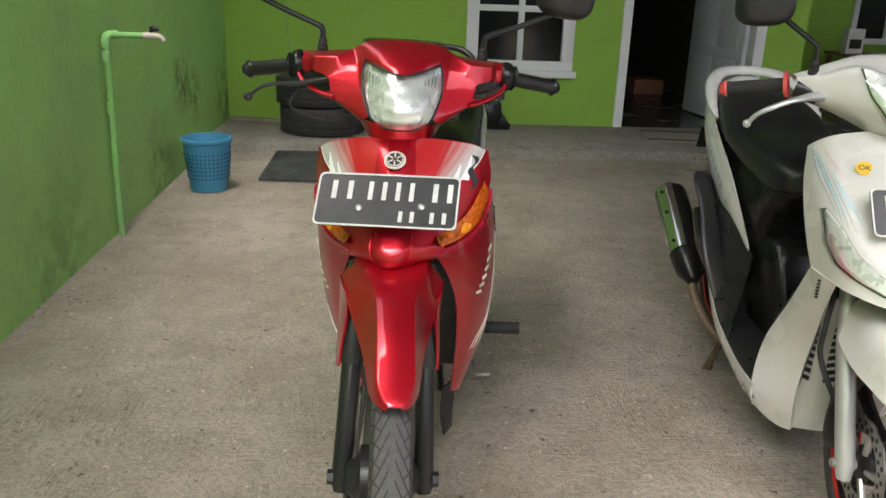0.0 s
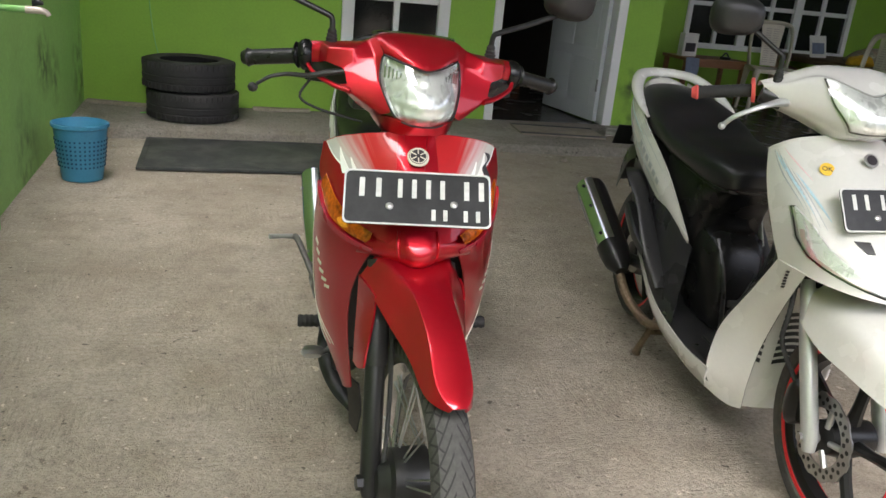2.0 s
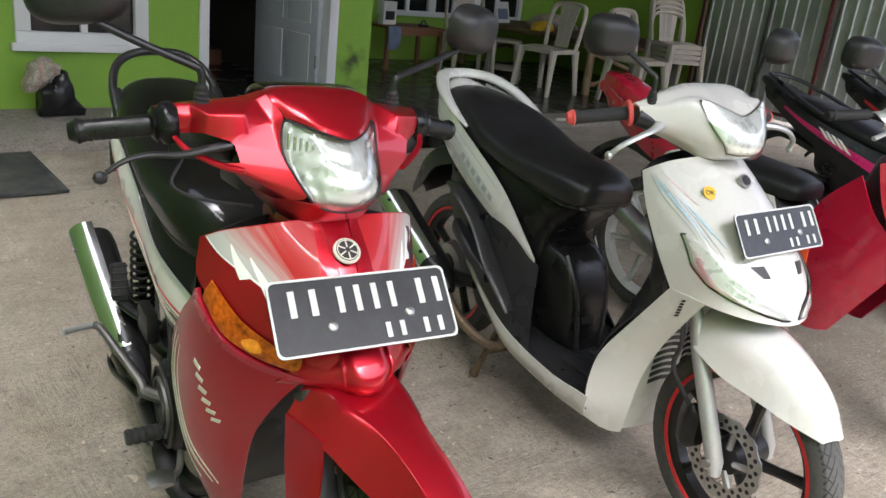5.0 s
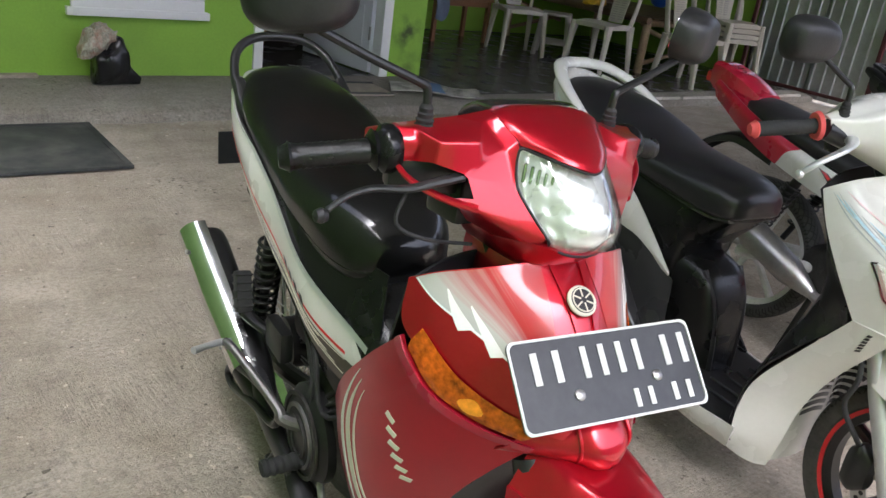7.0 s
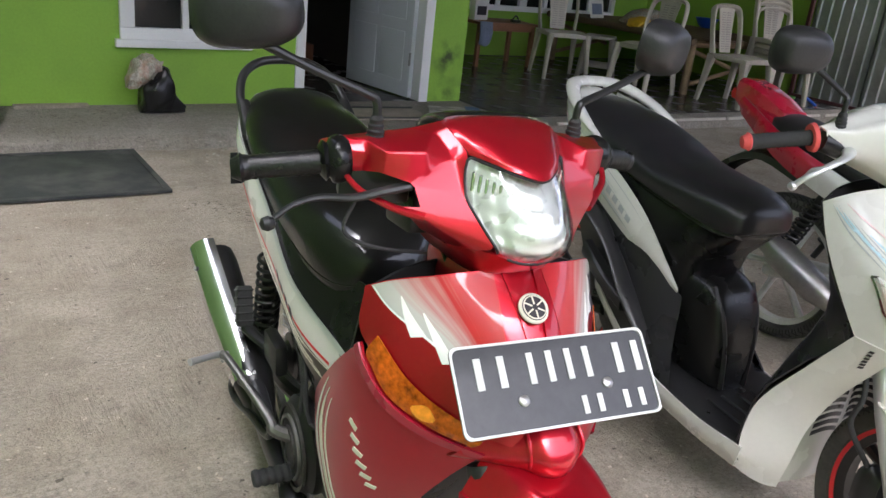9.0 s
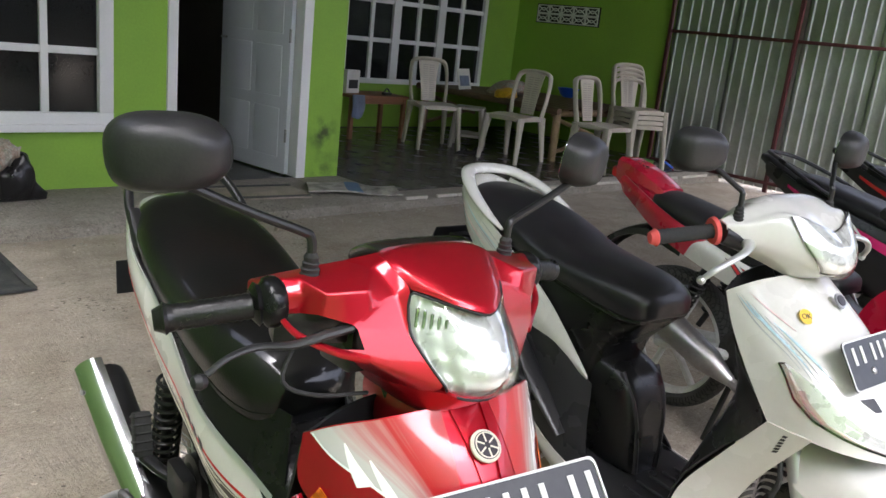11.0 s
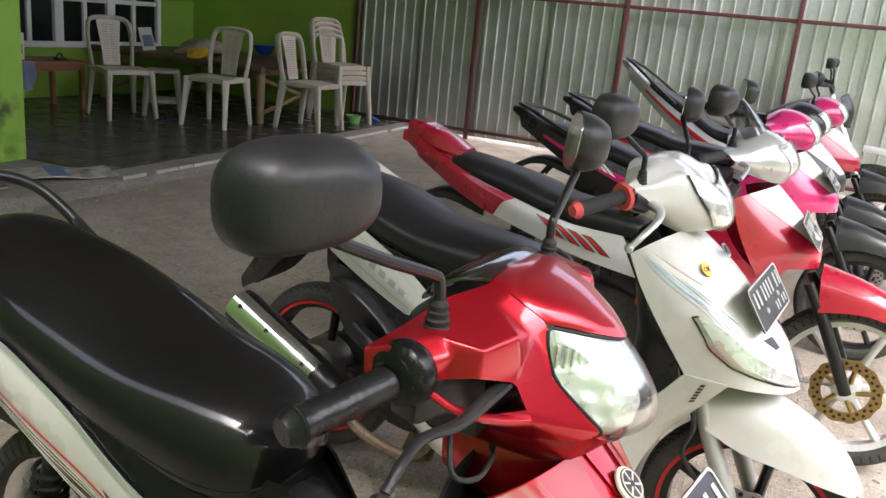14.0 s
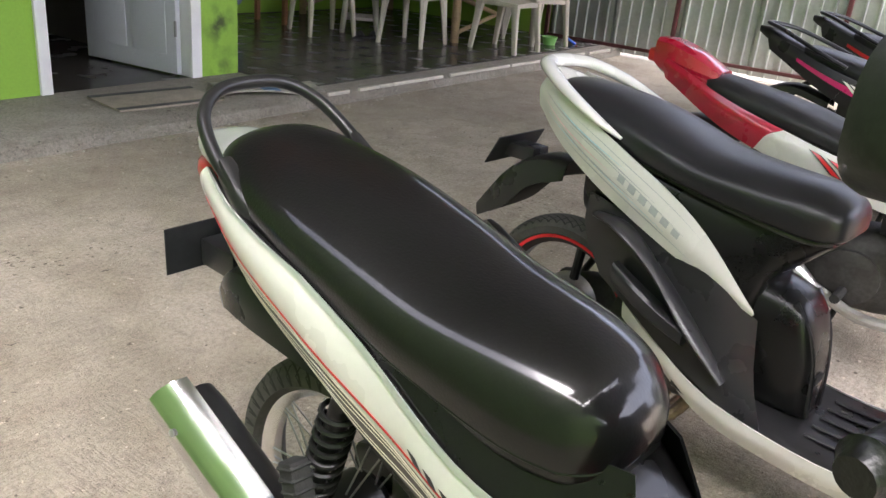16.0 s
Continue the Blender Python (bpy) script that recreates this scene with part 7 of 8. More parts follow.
    hl = part("headlamp", patch(cf, 12, 14, 0.003, u=(0.55, 0.88), v=(lambda f: (0.32 + 0.07 * f, 0.68 - 0.07 * f)), lift=0.003, out=(-0.42, 0, 0.95)), c.get("lamp", REFLECTOR), b, "clear headlamp")
    part("lamp_lens", patch(cf, 12, 14, 0.0015, u=(0.545, 0.885), v=(lambda f: (0.315 + 0.07 * f, 0.685 - 0.07 * f)), lift=0.009, out=(-0.42, 0, 0.95)), LENS, hl)
    if "screen" in c:
        part("windscreen", patch(both([[(-0.35, 0, 1.04), (-0.36, 0.07, 1.03), (-0.39, 0.11, 1.0)], [(-0.40, 0, 1.10), (-0.41, 0.06, 1.09), (-0.43, 0.09, 1.05)], [(-0.44, 0, 1.14), (-0.45, 0.04, 1.13), (-0.46, 0.06, 1.09)]]), 8, 12, 0.002, out=(-0.45, 0, 1.0)), SCREEN, b, "small clear windscreen")
    for s in (-1, 1):
        grip(b, (-0.45, s * 0.215, 0.975), (-0.49, s * 0.325, 0.965), RUBBER, None, c.get("grip_end"))
        part("brake_lever", tube([(-0.40, s * 0.17, 0.955), (-0.375, s * 0.21, 0.95), (-0.375, s * 0.27, 0.935), (-0.38, s * 0.30, 0.925)], [0.009, 0.007, 0.006, 0.007]), c.get("lever", BLACK_METAL), b)
        part("handlebar", tube([(-0.43, s * 0.03, 0.955), (-0.45, s * 0.22, 0.975)], 0.011), BLACK_METAL, b)
        if not c.get("no_mirrors"):
            mirror(b, (-0.43, s * 0.165, 1.0), (-0.44, s * 0.19, 1.07), (-0.465, s * 0.255, 1.115), (0.06, 0.045), None, turn=s * 16, tilt=4)
    if c.get("plate"):
        number_plate(b, pose(*c["plate"]) @ pose(0, 0, 0, 0, -35, 0), 0.25, 0.10)
    part("inner_shield", patch(both([[(-0.43, 0, 0.86), (-0.43, 0.10, 0.85), (-0.41, 0.17, 0.83)], [(-0.47, 0, 0.70), (-0.46, 0.11, 0.70), (-0.44, 0.18, 0.70)], [(-0.53, 0, 0.52), (-0.52, 0.12, 0.50), (-0.50, 0.17, 0.48)]]), 8, 12, 0.004), PLASTIC, b)
    if c["name"] == "scooter":
        part("footboard", loft([(-0.46, 0.27, 0.31, 0.17), (-0.60, 0.26, 0.30, 0.175), (-0.76, 0.28, 0.34, 0.165)], 22, 3, 6), PLASTIC, b)
        part("seat_tower", loft([(-0.64, 0.45, 0.70, 0.09), (-0.74, 0.34, 0.72, 0.12), (-0.95, 0.38, 0.75, 0.145), (-1.15, 0.52, 0.80, 0.13)], 24, 3, 3), PLASTIC, b)
    else:
        part("centre_tunnel", loft([(-0.46, 0.42, 0.64, 0.07), (-0.60, 0.40, 0.59, 0.09), (-0.76, 0.44, 0.70, 0.11)], 20, 3, 3), PLASTIC, b)
    seat = [(x, z0 + up * max(0, (-x - 0.9)) * 1.2, z1 + up * max(0, (-x - 0.9)) * 1.2, w) for x, z0, z1, w in [(-0.64, 0.700, 0.730, 0.05), (-0.66, 0.690, 0.760, 0.09), (-0.76, 0.690, 0.780, 0.115), (-0.90, 0.715, 0.790, 0.13), (-1.02, 0.745, 0.825, 0.136), (-1.16, 0.775, 0.855, 0.125), (-1.30, 0.81, 0.878, 0.095), (-1.36, 0.83, 0.87, 0.05)]]
    seat = [(x, z0 - c.get("drop", 0.0), z1 - c.get("drop", 0.0), w) for x, z0, z1, w in seat]
    st = part("seat", cushion(seat, 32, 4), VINYL_MATT if not c.get("seat") else c["seat"], b, "black vinyl seat")
    part("seat_base", loft([(x, z0 - 0.010, z0 + 0.008, w * 0.90) for x, z0, z1, w in seat[2:-2]], 20, 2, 4), PLASTIC, st)
    cover = [[(-0.70, 0.12, 0.70), (-0.88, 0.140, 0.715), (-1.06, 0.146, 0.765), (-1.24, 0.130, 0.82), (-1.46, 0.075, 0.905)],
             [(-0.66, 0.135, 0.58), (-0.84, 0.155, 0.63), (-1.05, 0.162, 0.71), (-1.25, 0.140, 0.785), (-1.47, 0.080, 0.885)],
             [(-0.64, 0.135, 0.47), (-0.82, 0.15, 0.53), (-1.03, 0.155, 0.62), (-1.24, 0.130, 0.72), (-1.46, 0.070, 0.84)]]
    if c.get("slim"):
        cover = [[(x, y, z + 0.5 * k * max(0.0, 0.10 + 0.5 * (x + 0.64) * 0.3)) for x, y, z in r] for k, r in enumerate(cover)]
    cover = [[(x, y, z + up * max(0, (-x - 0.9)) * 1.2) for x, y, z in r] for r in cover]
    drop = c.get("drop", 0.0)
    cover = [[(x, y, z - drop) for x, y, z in r] for r in cover]
    for f in (lambda q: q, flip):
        sc = part("side_cover", patch(f(cover), 14, 22, 0.004, out=(-1.0, 0, 0.6)), c["side"], b, c.get("side_label", ""))
        part("tail_panel", patch(f(cover), 12, 10, 0.003, u=(0.0, 1.0), v=(lambda g: (c.get("tail_from", 0.55) + 0.12 * g, 1.0)), lift=0.003, out=(-1.0, 0, 0.6)), c["tail"], sc)
        if "stripe" in c:
            part("side_stripe", patch(f(cover), 3, 18, 0.001, u=(lambda g: (0.30 + 0.15 * g, 0.62 - 0.02 * g)), v=(0.10, 0.85), lift=0.0045, out=(-1.0, 0, 0.6)), c["stripe"], sc, "bright stripe")
        for k in range(c.get("letters", 0)):
            size = c.get("letter_size", 0.6)
            v0, wv = c.get("letters_from", 0.46) - 0.066 * size * k, 0.046 * size
            for grow, lift, mt in ((0.0, 0.0045, c.get("letter_mat", PRINT_DARK)), (-0.010, 0.0054, c.get("letter_fill"))):
                if mt:
                    part("letter_bar", patch(f(cover), 4, 3, 0.0006, u=(0.30 - 0.06 * size - grow * 2, 0.30 + 0.36 * size + grow * 2), v=(lambda g, v0=v0, wv=wv, grow=grow: (v0 - 0.06 * g - grow, v0 + wv - 0.06 * g + grow)), lift=lift, out=(-1.0, 0, 0.6)), mt, sc, "lettering bar")
    part("tail_top", loft([(x, z0 - drop + up * max(0, (-x - 0.9)) * 1.2, z1 - drop + up * max(0, (-x - 0.9)) * 1.2, w) for x, z0, z1, w in [(-1.30, 0.80, 0.86, 0.085), (-1.40, 0.84, 0.895, 0.075), (-1.48, 0.87, 0.925, 0.05), (-1.53, 0.90, 0.93, 0.02)]], 18, 3, 2.6), c["tail"], b)
    if c.get("tail_block"):
        tb_ = part("tail_block", loft([(x, z0 - drop, z1 - drop, w) for x, z0, z1, w in [(-1.30, 0.84, 0.885, 0.070), (-1.38, 0.83, 0.935, 0.080), (-1.47, 0.84, 0.965, 0.068), (-1.52, 0.87, 0.965, 0.050)]], 10, 2, 3.5), c["tail"], b, "red moulded tail block", sharp=20)
        part("tail_lamp", loft([(-1.50, 0.875 - drop, 0.93 - drop, 0.05), (-1.54, 0.88 - drop, 0.925 - drop, 0.045)], 12, 2, 4), PRINT_RED, tb_, "dark red tail lamp")
    if not c.get("no_handle"):
        part("grab_handle", tube([(x, y, z - drop + up * max(0, (-x - 0.9)) * 1.2) for x, y, z in [(-1.15, 0.145, 0.82), (-1.28, 0.14, 0.875), (-1.42, 0.085, 0.93), (-1.50, 0, 0.945), (-1.42, -0.085, 0.93), (-1.28, -0.14, 0.875), (-1.15, -0.145, 0.82)]], 0.013, n=10, flat=0.7), c.get("handle", PLASTIC), b)
    part("rear_mudguard", patch(both([[(-1.20, 0, 0.64), (-1.20, 0.045, 0.63), (-1.20, 0.055, 0.60)], [(-1.36, 0, 0.68), (-1.36, 0.055, 0.67), (-1.36, 0.062, 0.64)], [(-1.50, 0, 0.60), (-1.50, 0.05, 0.60), (-1.49, 0.055, 0.58)], [(-1.60, 0, 0.47), (-1.60, 0.045, 0.47), (-1.59, 0.05, 0.45)]]), 10, 10, 0.003, out=(-1.3, 0, 0.3)), PLASTIC, b)
    part("engine_block", loft([(-0.60, 0.22, 0.42, 0.08), (-0.72, 0.19, 0.46, 0.12), (-0.88, 0.20, 0.44, 0.12), (-0.98, 0.25, 0.38, 0.08)], 18, 3, 3), ENGINE, b, "grimy engine block")
    part("clutch_cover", turned([(0.085, 0), (0.085, 0.02), (0.05, 0.032), (0.001, 0.034)], 24), ENGINE, b, "", pose(-0.80, -0.115, 0.31, 0, 0, 180))
    for s in (-1, 1):
        part("swing_arm", tube([(-0.88, s * 0.08, 0.33), (-1.05, s * 0.1, 0.30), (-L, s * 0.10, R)], 0.02), c.get("arm_mat", BLACK_METAL), b)
        shock(b, (-1.04, s * 0.13, 0.62), (-L + 0.03, s * 0.12, 0.31))
        part("foot_peg", tube([(-0.80, s * 0.13, 0.27), (-0.80, s * 0.24, 0.27)], 0.014, smooth=False), RUBBER, b)
    ma, mb = Vector((-0.88, -0.155, 0.26)), Vector((-1.36, -0.19, 0.50))
    d = mb - ma
    part("exhaust_pipe", tube([(-0.60, -0.05, 0.30), (-0.62, -0.11, 0.21), (-0.74, -0.145, 0.20), ma], 0.018), RUSTY if c.get("muffler") is None else STEEL, b)
    part("muffler", tube([ma, ma + d * 0.18, ma + d * 0.5, ma + d * 0.55, ma + d * 0.97, mb], [0.02, 0.05, 0.055, 0.04, 0.04, 0.02], n=20, smooth=False), c.get("muffler") or BLACK_METAL, b)
    part("side_stand", tube([(-0.82, 0.12, 0.20), (-0.86, 0.19, 0.03), (-0.87, 0.20, 0.008)], 0.010), BLACK_METAL, b)
    part("stand_leg", tube([(-0.90, -0.10, 0.24), (-0.93, -0.14, 0.04), (-0.935, -0.145, 0.008)], 0.010), BLACK_METAL, b)
    if c.get("flag"):
        part("splash_flap", box(-0.62, -0.52, -0.185, -0.179, 0.44, 0.56, 0.002, 1), ORANGE, b, "orange plastic flap")
    lengthen(b, c.get("long", 1.0))
    return b


row_motorcycle(pose(1.995, 1.17, 0, 0, 0, -92), "red and white two-stroke motorcycle with white wheels", dict(
    name="motorcycle", wheel=0.275, base=1.20, wheel_mat=WHITE_WHEEL, wheel_label="white painted cast wheel", arms=6, disc=GOLD, mudguard=BRIGHT_RED, shield=BRIGHT_RED, shield_mid=WHITE_BODY, wing=BRIGHT_RED, cowl=SILVER,
    screen=True, side=WHITE_BODY, tail=BRIGHT_RED, tail_from=0.50, letters=4, letter_size=1.0, letters_from=0.36, letter_fill=PRINT_RED, side_label="white side cover with dark red lettering bars", muffler=STEEL, arm_mat=WHITE_WHEEL, flag=True, lever=FORK_SILVER, plate=(-0.18, -0.02, 0.76), no_handle=True, tail_block=True, slim=True, seat=PLASTIC_GREY, long=1.09, drop=0.055))
row_motorcycle(pose(3.08, 1.10, 0, 0, 0, -93), "black scooter with magenta stripe and magenta front", dict(
    name="scooter", wheel=0.255, base=1.25, wheel_mat=BLACK_METAL, wheel_label="black cast wheel", mudguard=PLASTIC, shield=PINK, shield_mid=WHITE_BODY, wing=PINK, cowl=PINK, side=PLASTIC, tail=PLASTIC, stripe=PINK, letters=4, letters_from=0.60, letter_mat=PRINT_WHITE, lever=FORK_SILVER, plate=(-0.18, 0.0, 0.78), long=1.12, drop=0.03, no_mirrors=True))
row_motorcycle(pose(3.72, 1.06, 0, 0, 0, -93), "black scooter with a thin red stripe", dict(
    name="scooter", wheel=0.255, base=1.25, wheel_mat=BLACK_METAL, wheel_label="black cast wheel", mudguard=PLASTIC, shield=PLASTIC, shield_mid=SILVER, wing=PLASTIC, cowl=PLASTIC, side=PLASTIC, tail=PLASTIC, stripe=PRINT_RED, no_mirrors=True, long=1.10))
row_motorcycle(pose(4.62, 0.96, 0, 0, 0, -94), "sporty red and white motorcycle with a raised tail", dict(
    name="motorcycle", wheel=0.28, base=1.24, wheel_mat=BLACK_METAL, wheel_label="black cast wheel", mudguard=PLASTIC, shield=BRIGHT_RED, shield_mid=WHITE_BODY, wing=BRIGHT_RED, cowl=PINK, side=SILVER, tail=SILVER, stripe=PRINT_RED, tail_up=0.28, lever=ORANGE, long=1.10))


def trail_bike(place):
    """A tall bare bike with upright forks and a high white mudguard."""
    b = thing("motorcycle", "black trail motorcycle with a high white mudguard and bare handlebar", "motorcycle", place, group="motorcycles parked in a row")
    for n, x in (("front_wheel", 0), ("rear_wheel", -1.32)):
        spoked_wheel(n, b, pose(x, 0, 0.31), 0.31, 0.085, 24, BLACK_METAL)
    for s in (-1, 1):
        part("fork_leg", tube([(0, s * 0.09, 0.31), (-0.15, s * 0.09, 0.62), (-0.36, s * 0.09, 1.03)], [0.024, 0.024, 0.018], n=12, smooth=False), FORK_SILVER, b, "silver fork leg")
        part("handlebar", tube([(-0.36, 0, 1.05), (-0.36, s * 0.12, 1.06), (-0.38, s * 0.22, 1.10), (-0.43, s * 0.38, 1.11)], 0.011), BLACK_METAL, b, "black bare handlebar")
        grip(b, (-0.40, s * 0.28, 1.105), (-0.435, s * 0.40, 1.11), RUBBER, None)
        mirror(b, (-0.38, s * 0.20, 1.10), (-0.385, s * 0.21, 1.19), (-0.40, s * 0.22, 1.22), (0.05, 0.035), None, turn=s * 10)
        part("tank_shroud", patch([[(-0.28, s * 0.12, 0.95), (-0.42, s * 0.15, 0.97), (-0.62, s * 0.13, 0.93)], [(-0.26, s * 0.15, 0.84), (-0.42, s * 0.18, 0.84), (-0.64, s * 0.14, 0.82)], [(-0.30, s * 0.13, 0.74), (-0.42, s * 0.15, 0.70), (-0.60, s * 0.12, 0.72)]], 10, 10, 0.004, out=(-0.5, 0, 0.8)), SILVER, b, "grey tank shroud")
    part("front_mudguard", patch(both([[(0.32, 0, 0.66), (0.31, 0.03, 0.655), (0.30, 0.05, 0.64)], [(0.12, 0, 0.72), (0.12, 0.05, 0.71), (0.11, 0.075, 0.68)], [(-0.10, 0, 0.74), (-0.10, 0.055, 0.73), (-0.10, 0.08, 0.70)]]), 12, 12, 0.004, out=(0, 0, 0.4)), WHITE_BODY, b, "high white front mudguard")
    part("headlamp_mask", patch(both([[(-0.26, 0, 1.06), (-0.27, 0.06, 1.05), (-0.30, 0.10, 1.03)], [(-0.20, 0, 0.95), (-0.21, 0.07, 0.95), (-0.25, 0.11, 0.94)], [(-0.20, 0, 0.84), (-0.21, 0.05, 0.84), (-0.24, 0.08, 0.84)]]), 10, 12, 0.004), PLASTIC, b, "black headlamp mask")
    part("tank", loft([(-0.34, 0.78, 0.92, 0.08), (-0.45, 0.78, 1.0, 0.13), (-0.62, 0.78, 0.95, 0.13), (-0.75, 0.78, 0.87, 0.09)], 22, 4), PLASTIC, b, "black fuel tank")
    part("seat", loft([(-0.68, 0.80, 0.87, 0.09), (-0.90, 0.80, 0.87, 0.12), (-1.15, 0.83, 0.90, 0.12), (-1.36, 0.88, 0.93, 0.09)], 24, 4), VINYL, b, "black vinyl seat")
    part("tail", loft([(-0.95, 0.72, 0.81, 0.11), (-1.2, 0.78, 0.85, 0.10), (-1.5, 0.86, 0.91, 0.07)], 18, 3), WHITE_BODY, b)
    part("engine_block", loft([(-0.50, 0.36, 0.62, 0.09), (-0.66, 0.30, 0.70, 0.13), (-0.85, 0.32, 0.58, 0.12)], 18, 3, 3), ENGINE, b)
    part("frame_tube", tube([(-0.34, 0, 0.95), (-0.45, 0, 0.55), (-0.60, 0, 0.32), (-0.85, 0, 0.33), (-1.0, 0, 0.75)], 0.025), BLACK_METAL, b)
    for s in (-1, 1):
        part("swing_arm", tube([(-0.85, s * 0.09, 0.38), (-1.32, s * 0.10, 0.31)], 0.022, smooth=False), BLACK_METAL, b)
    part("side_stand", tube([(-0.80, 0.12, 0.30), (-0.84, 0.24, 0.01)], 0.011, smooth=False), BLACK_METAL, b)
    return b


trail_bike(pose(5.35, 0.98, 0, 0, 0, -93))

# ---- things on the porch and along the walls ----
CHAIR_PLASTIC = material("aged_white_plastic", (0.50, 0.46, 0.385), 0.45, vary=0.15, scale=6, stain=(0.38, 0.34, 0.27), stain_scale=5, stain_amount=0.35)
STOOL_PLASTIC = material("grey_plastic", (0.34, 0.31, 0.27), 0.5, vary=0.12, scale=6)
BAMBOO = material("bamboo", (0.30, 0.21, 0.12), 0.55, vary=0.35, scale=10, fine=60, bump=0.2)
BAMBOO_DARK = material("old_bamboo_slats", (0.13, 0.085, 0.05), 0.6, vary=0.4, scale=9, fine=60, bump=0.2)
WOOD = material("brown_wood", (0.24, 0.11, 0.055), 0.5, vary=0.3, scale=7, fine=70, bump=0.15)
OLD_WOOD = material("weathered_wood", (0.30, 0.26, 0.21), 0.8, vary=0.35, scale=12, bump=0.3)
MAT_RUBBER = material("dusty_rubber_mat", (0.030, 0.033, 0.034), 0.6, vary=0.35, scale=6, fine=140, bump=0.5, stain=(0.13, 0.125, 0.115), stain_scale=4.5, stain_amount=0.6)
BLUE = material("blue_plastic", (0.055, 0.235, 0.38), 0.4, vary=0.1)
BOWL_BLUE = material("deep_blue_plastic", (0.02, 0.09, 0.45), 0.35, vary=0.1)
YELLOW_BAG = material("yellow_bag", (0.70, 0.42, 0.03), 0.5, vary=0.2, fine=40, bump=0.4)
BLACK_BAG = material("black_bin_bag", (0.010, 0.010, 0.011), 0.28, vary=0.3, fine=25, bump=0.9)
LITTER = material("mixed_litter", (0.36, 0.34, 0.28), 0.6, vary=0.6, scale=30, bump=0.5, stain=(0.38, 0.07, 0.04), stain_scale=16, stain_amount=0.55)
SACK = material("woven_sack", (0.42, 0.40, 0.35), 0.8, vary=0.3, scale=12, fine=200, bump=0.5, stain=(0.10, 0.09, 0.09), stain_scale=9, stain_amount=0.9)
SACK_BLUE = material("woven_sack_blue", (0.10, 0.17, 0.30), 0.8, vary=0.3, fine=200, bump=0.5)
PAPER = material("white_paper", (0.68, 0.67, 0.63), 0.7, vary=0.12, scale=8)
PIPE_PAINT = material("green_painted_pipe", (0.20, 0.45, 0.12), 0.5, vary=0.12, stain=(0.35, 0.42, 0.30), stain_scale=9, stain_amount=0.4)
TAP_METAL = material("pale_tap", (0.60, 0.52, 0.46), 0.4, metal=0.3, vary=0.1)
CLOTH = material("faded_blue_cloth", (0.16, 0.19, 0.26), 0.9, vary=0.3, bump=0.4)
VENT_PAINT = material("vent_white", (0.66, 0.66, 0.62), 0.6, vary=0.1)
VENT_SHADE = material("vent_hole_shade", (0.01, 0.012, 0.01), 0.9)
TYRE_OLD = material("old_car_tyre", (0.020, 0.020, 0.021), 0.7, vary=0.3, scale=6, fine=60, bump=0.3, stain=(0.07, 0.065, 0.06), stain_scale=5, stain_amount=0.35)
P_Z = LEDGE_Z


def chair(place, label, group="white plastic chairs on the porch"):
    """A monobloc chair without arms: dished seat, four flared legs, arched back of slats. It faces -y."""
    c = thing("plastic_chair", label, "chair", place, group=group)
    part("seat", patch([[(-0.20, -0.20, 0.425), (-0.10, -0.215, 0.440), (0, -0.22, 0.442), (0.10, -0.215, 0.440), (0.20, -0.20, 0.425)], [(-0.205, 0, 0.445), (-0.1, 0, 0.437), (0, 0, 0.434), (0.1, 0, 0.437), (0.205, 0, 0.445)], [(-0.18, 0.19, 0.440), (-0.09, 0.20, 0.436), (0, 0.20, 0.434), (0.09, 0.20, 0.436), (0.18, 0.19, 0.440)]], 10, 12, 0.014, out=(0, 0, 0)), CHAIR_PLASTIC, c)
    apron = bmesh.new()
    for s in (-1, 1):
        add(apron, box(s * 0.20 - 0.006, s * 0.20 + 0.006, -0.19, 0.18, 0.400, 0.436, 0.005))
    add(apron, box(-0.19, 0.19, -0.207, -0.193, 0.398, 0.434, 0.005))
    part("apron", apron, CHAIR_PLASTIC, c)
    for sx in (-1, 1):
        for sy in (-1, 1):
            part("leg", tube([(sx * 0.185, sy * 0.18, 0.43), (sx * 0.195, sy * 0.195, 0.30), (sx * 0.215, sy * 0.235, 0.0)], [0.050, 0.037, 0.026], n=8, smooth=False, flat=0.7), CHAIR_PLASTIC, c)
    arch = [(-0.18, 0.185, 0.44), (-0.195, 0.215, 0.60), (-0.190, 0.25, 0.76), (-0.150, 0.275, 0.838), (0, 0.28, 0.855), (0.150, 0.275, 0.838), (0.190, 0.25, 0.76), (0.195, 0.215, 0.60), (0.18, 0.185, 0.44)]
    part("back_frame", tube(arch, [0.032, 0.027, 0.030, 0.036, 0.036, 0.036, 0.030, 0.027, 0.032], n=10, flat=0.55), CHAIR_PLASTIC, c)
    panel = part("back_panel", patch([[(-0.075, 0.198, 0.445), (0, 0.202, 0.445), (0.075, 0.198, 0.445)], [(-0.085, 0.235, 0.63), (0, 0.24, 0.63), (0.085, 0.235, 0.63)], [(-0.11, 0.272, 0.83), (0, 0.278, 0.84), (0.11, 0.272, 0.83)]], 12, 6, 0.008, out=(0, -1, 0.6)), CHAIR_PLASTIC, c, "pierced centre panel")
    hole = finish(box(-0.026, 0.026, -0.0065, 0.0065, -0.0035, 0.0035, 0.002, 1), "slot", STOOL_PLASTIC)
    for k in range(16):
        for s in (-1, 1):
            z = 0.48 + 0.021 * k
            f = (z - 0.445) / 0.39
            share("slot", hole, panel, pose(s * 0.036, 0.200 + 0.073 * f - 0.004, z, -11, 0, 0))
    return c


def facing(x, y, dx, dy, z=P_Z):
    return pose(x, y, z, 0, 0, math.degrees(math.atan2(dy, dx)) + 90) @ Matrix.Scale(1.06, 4)


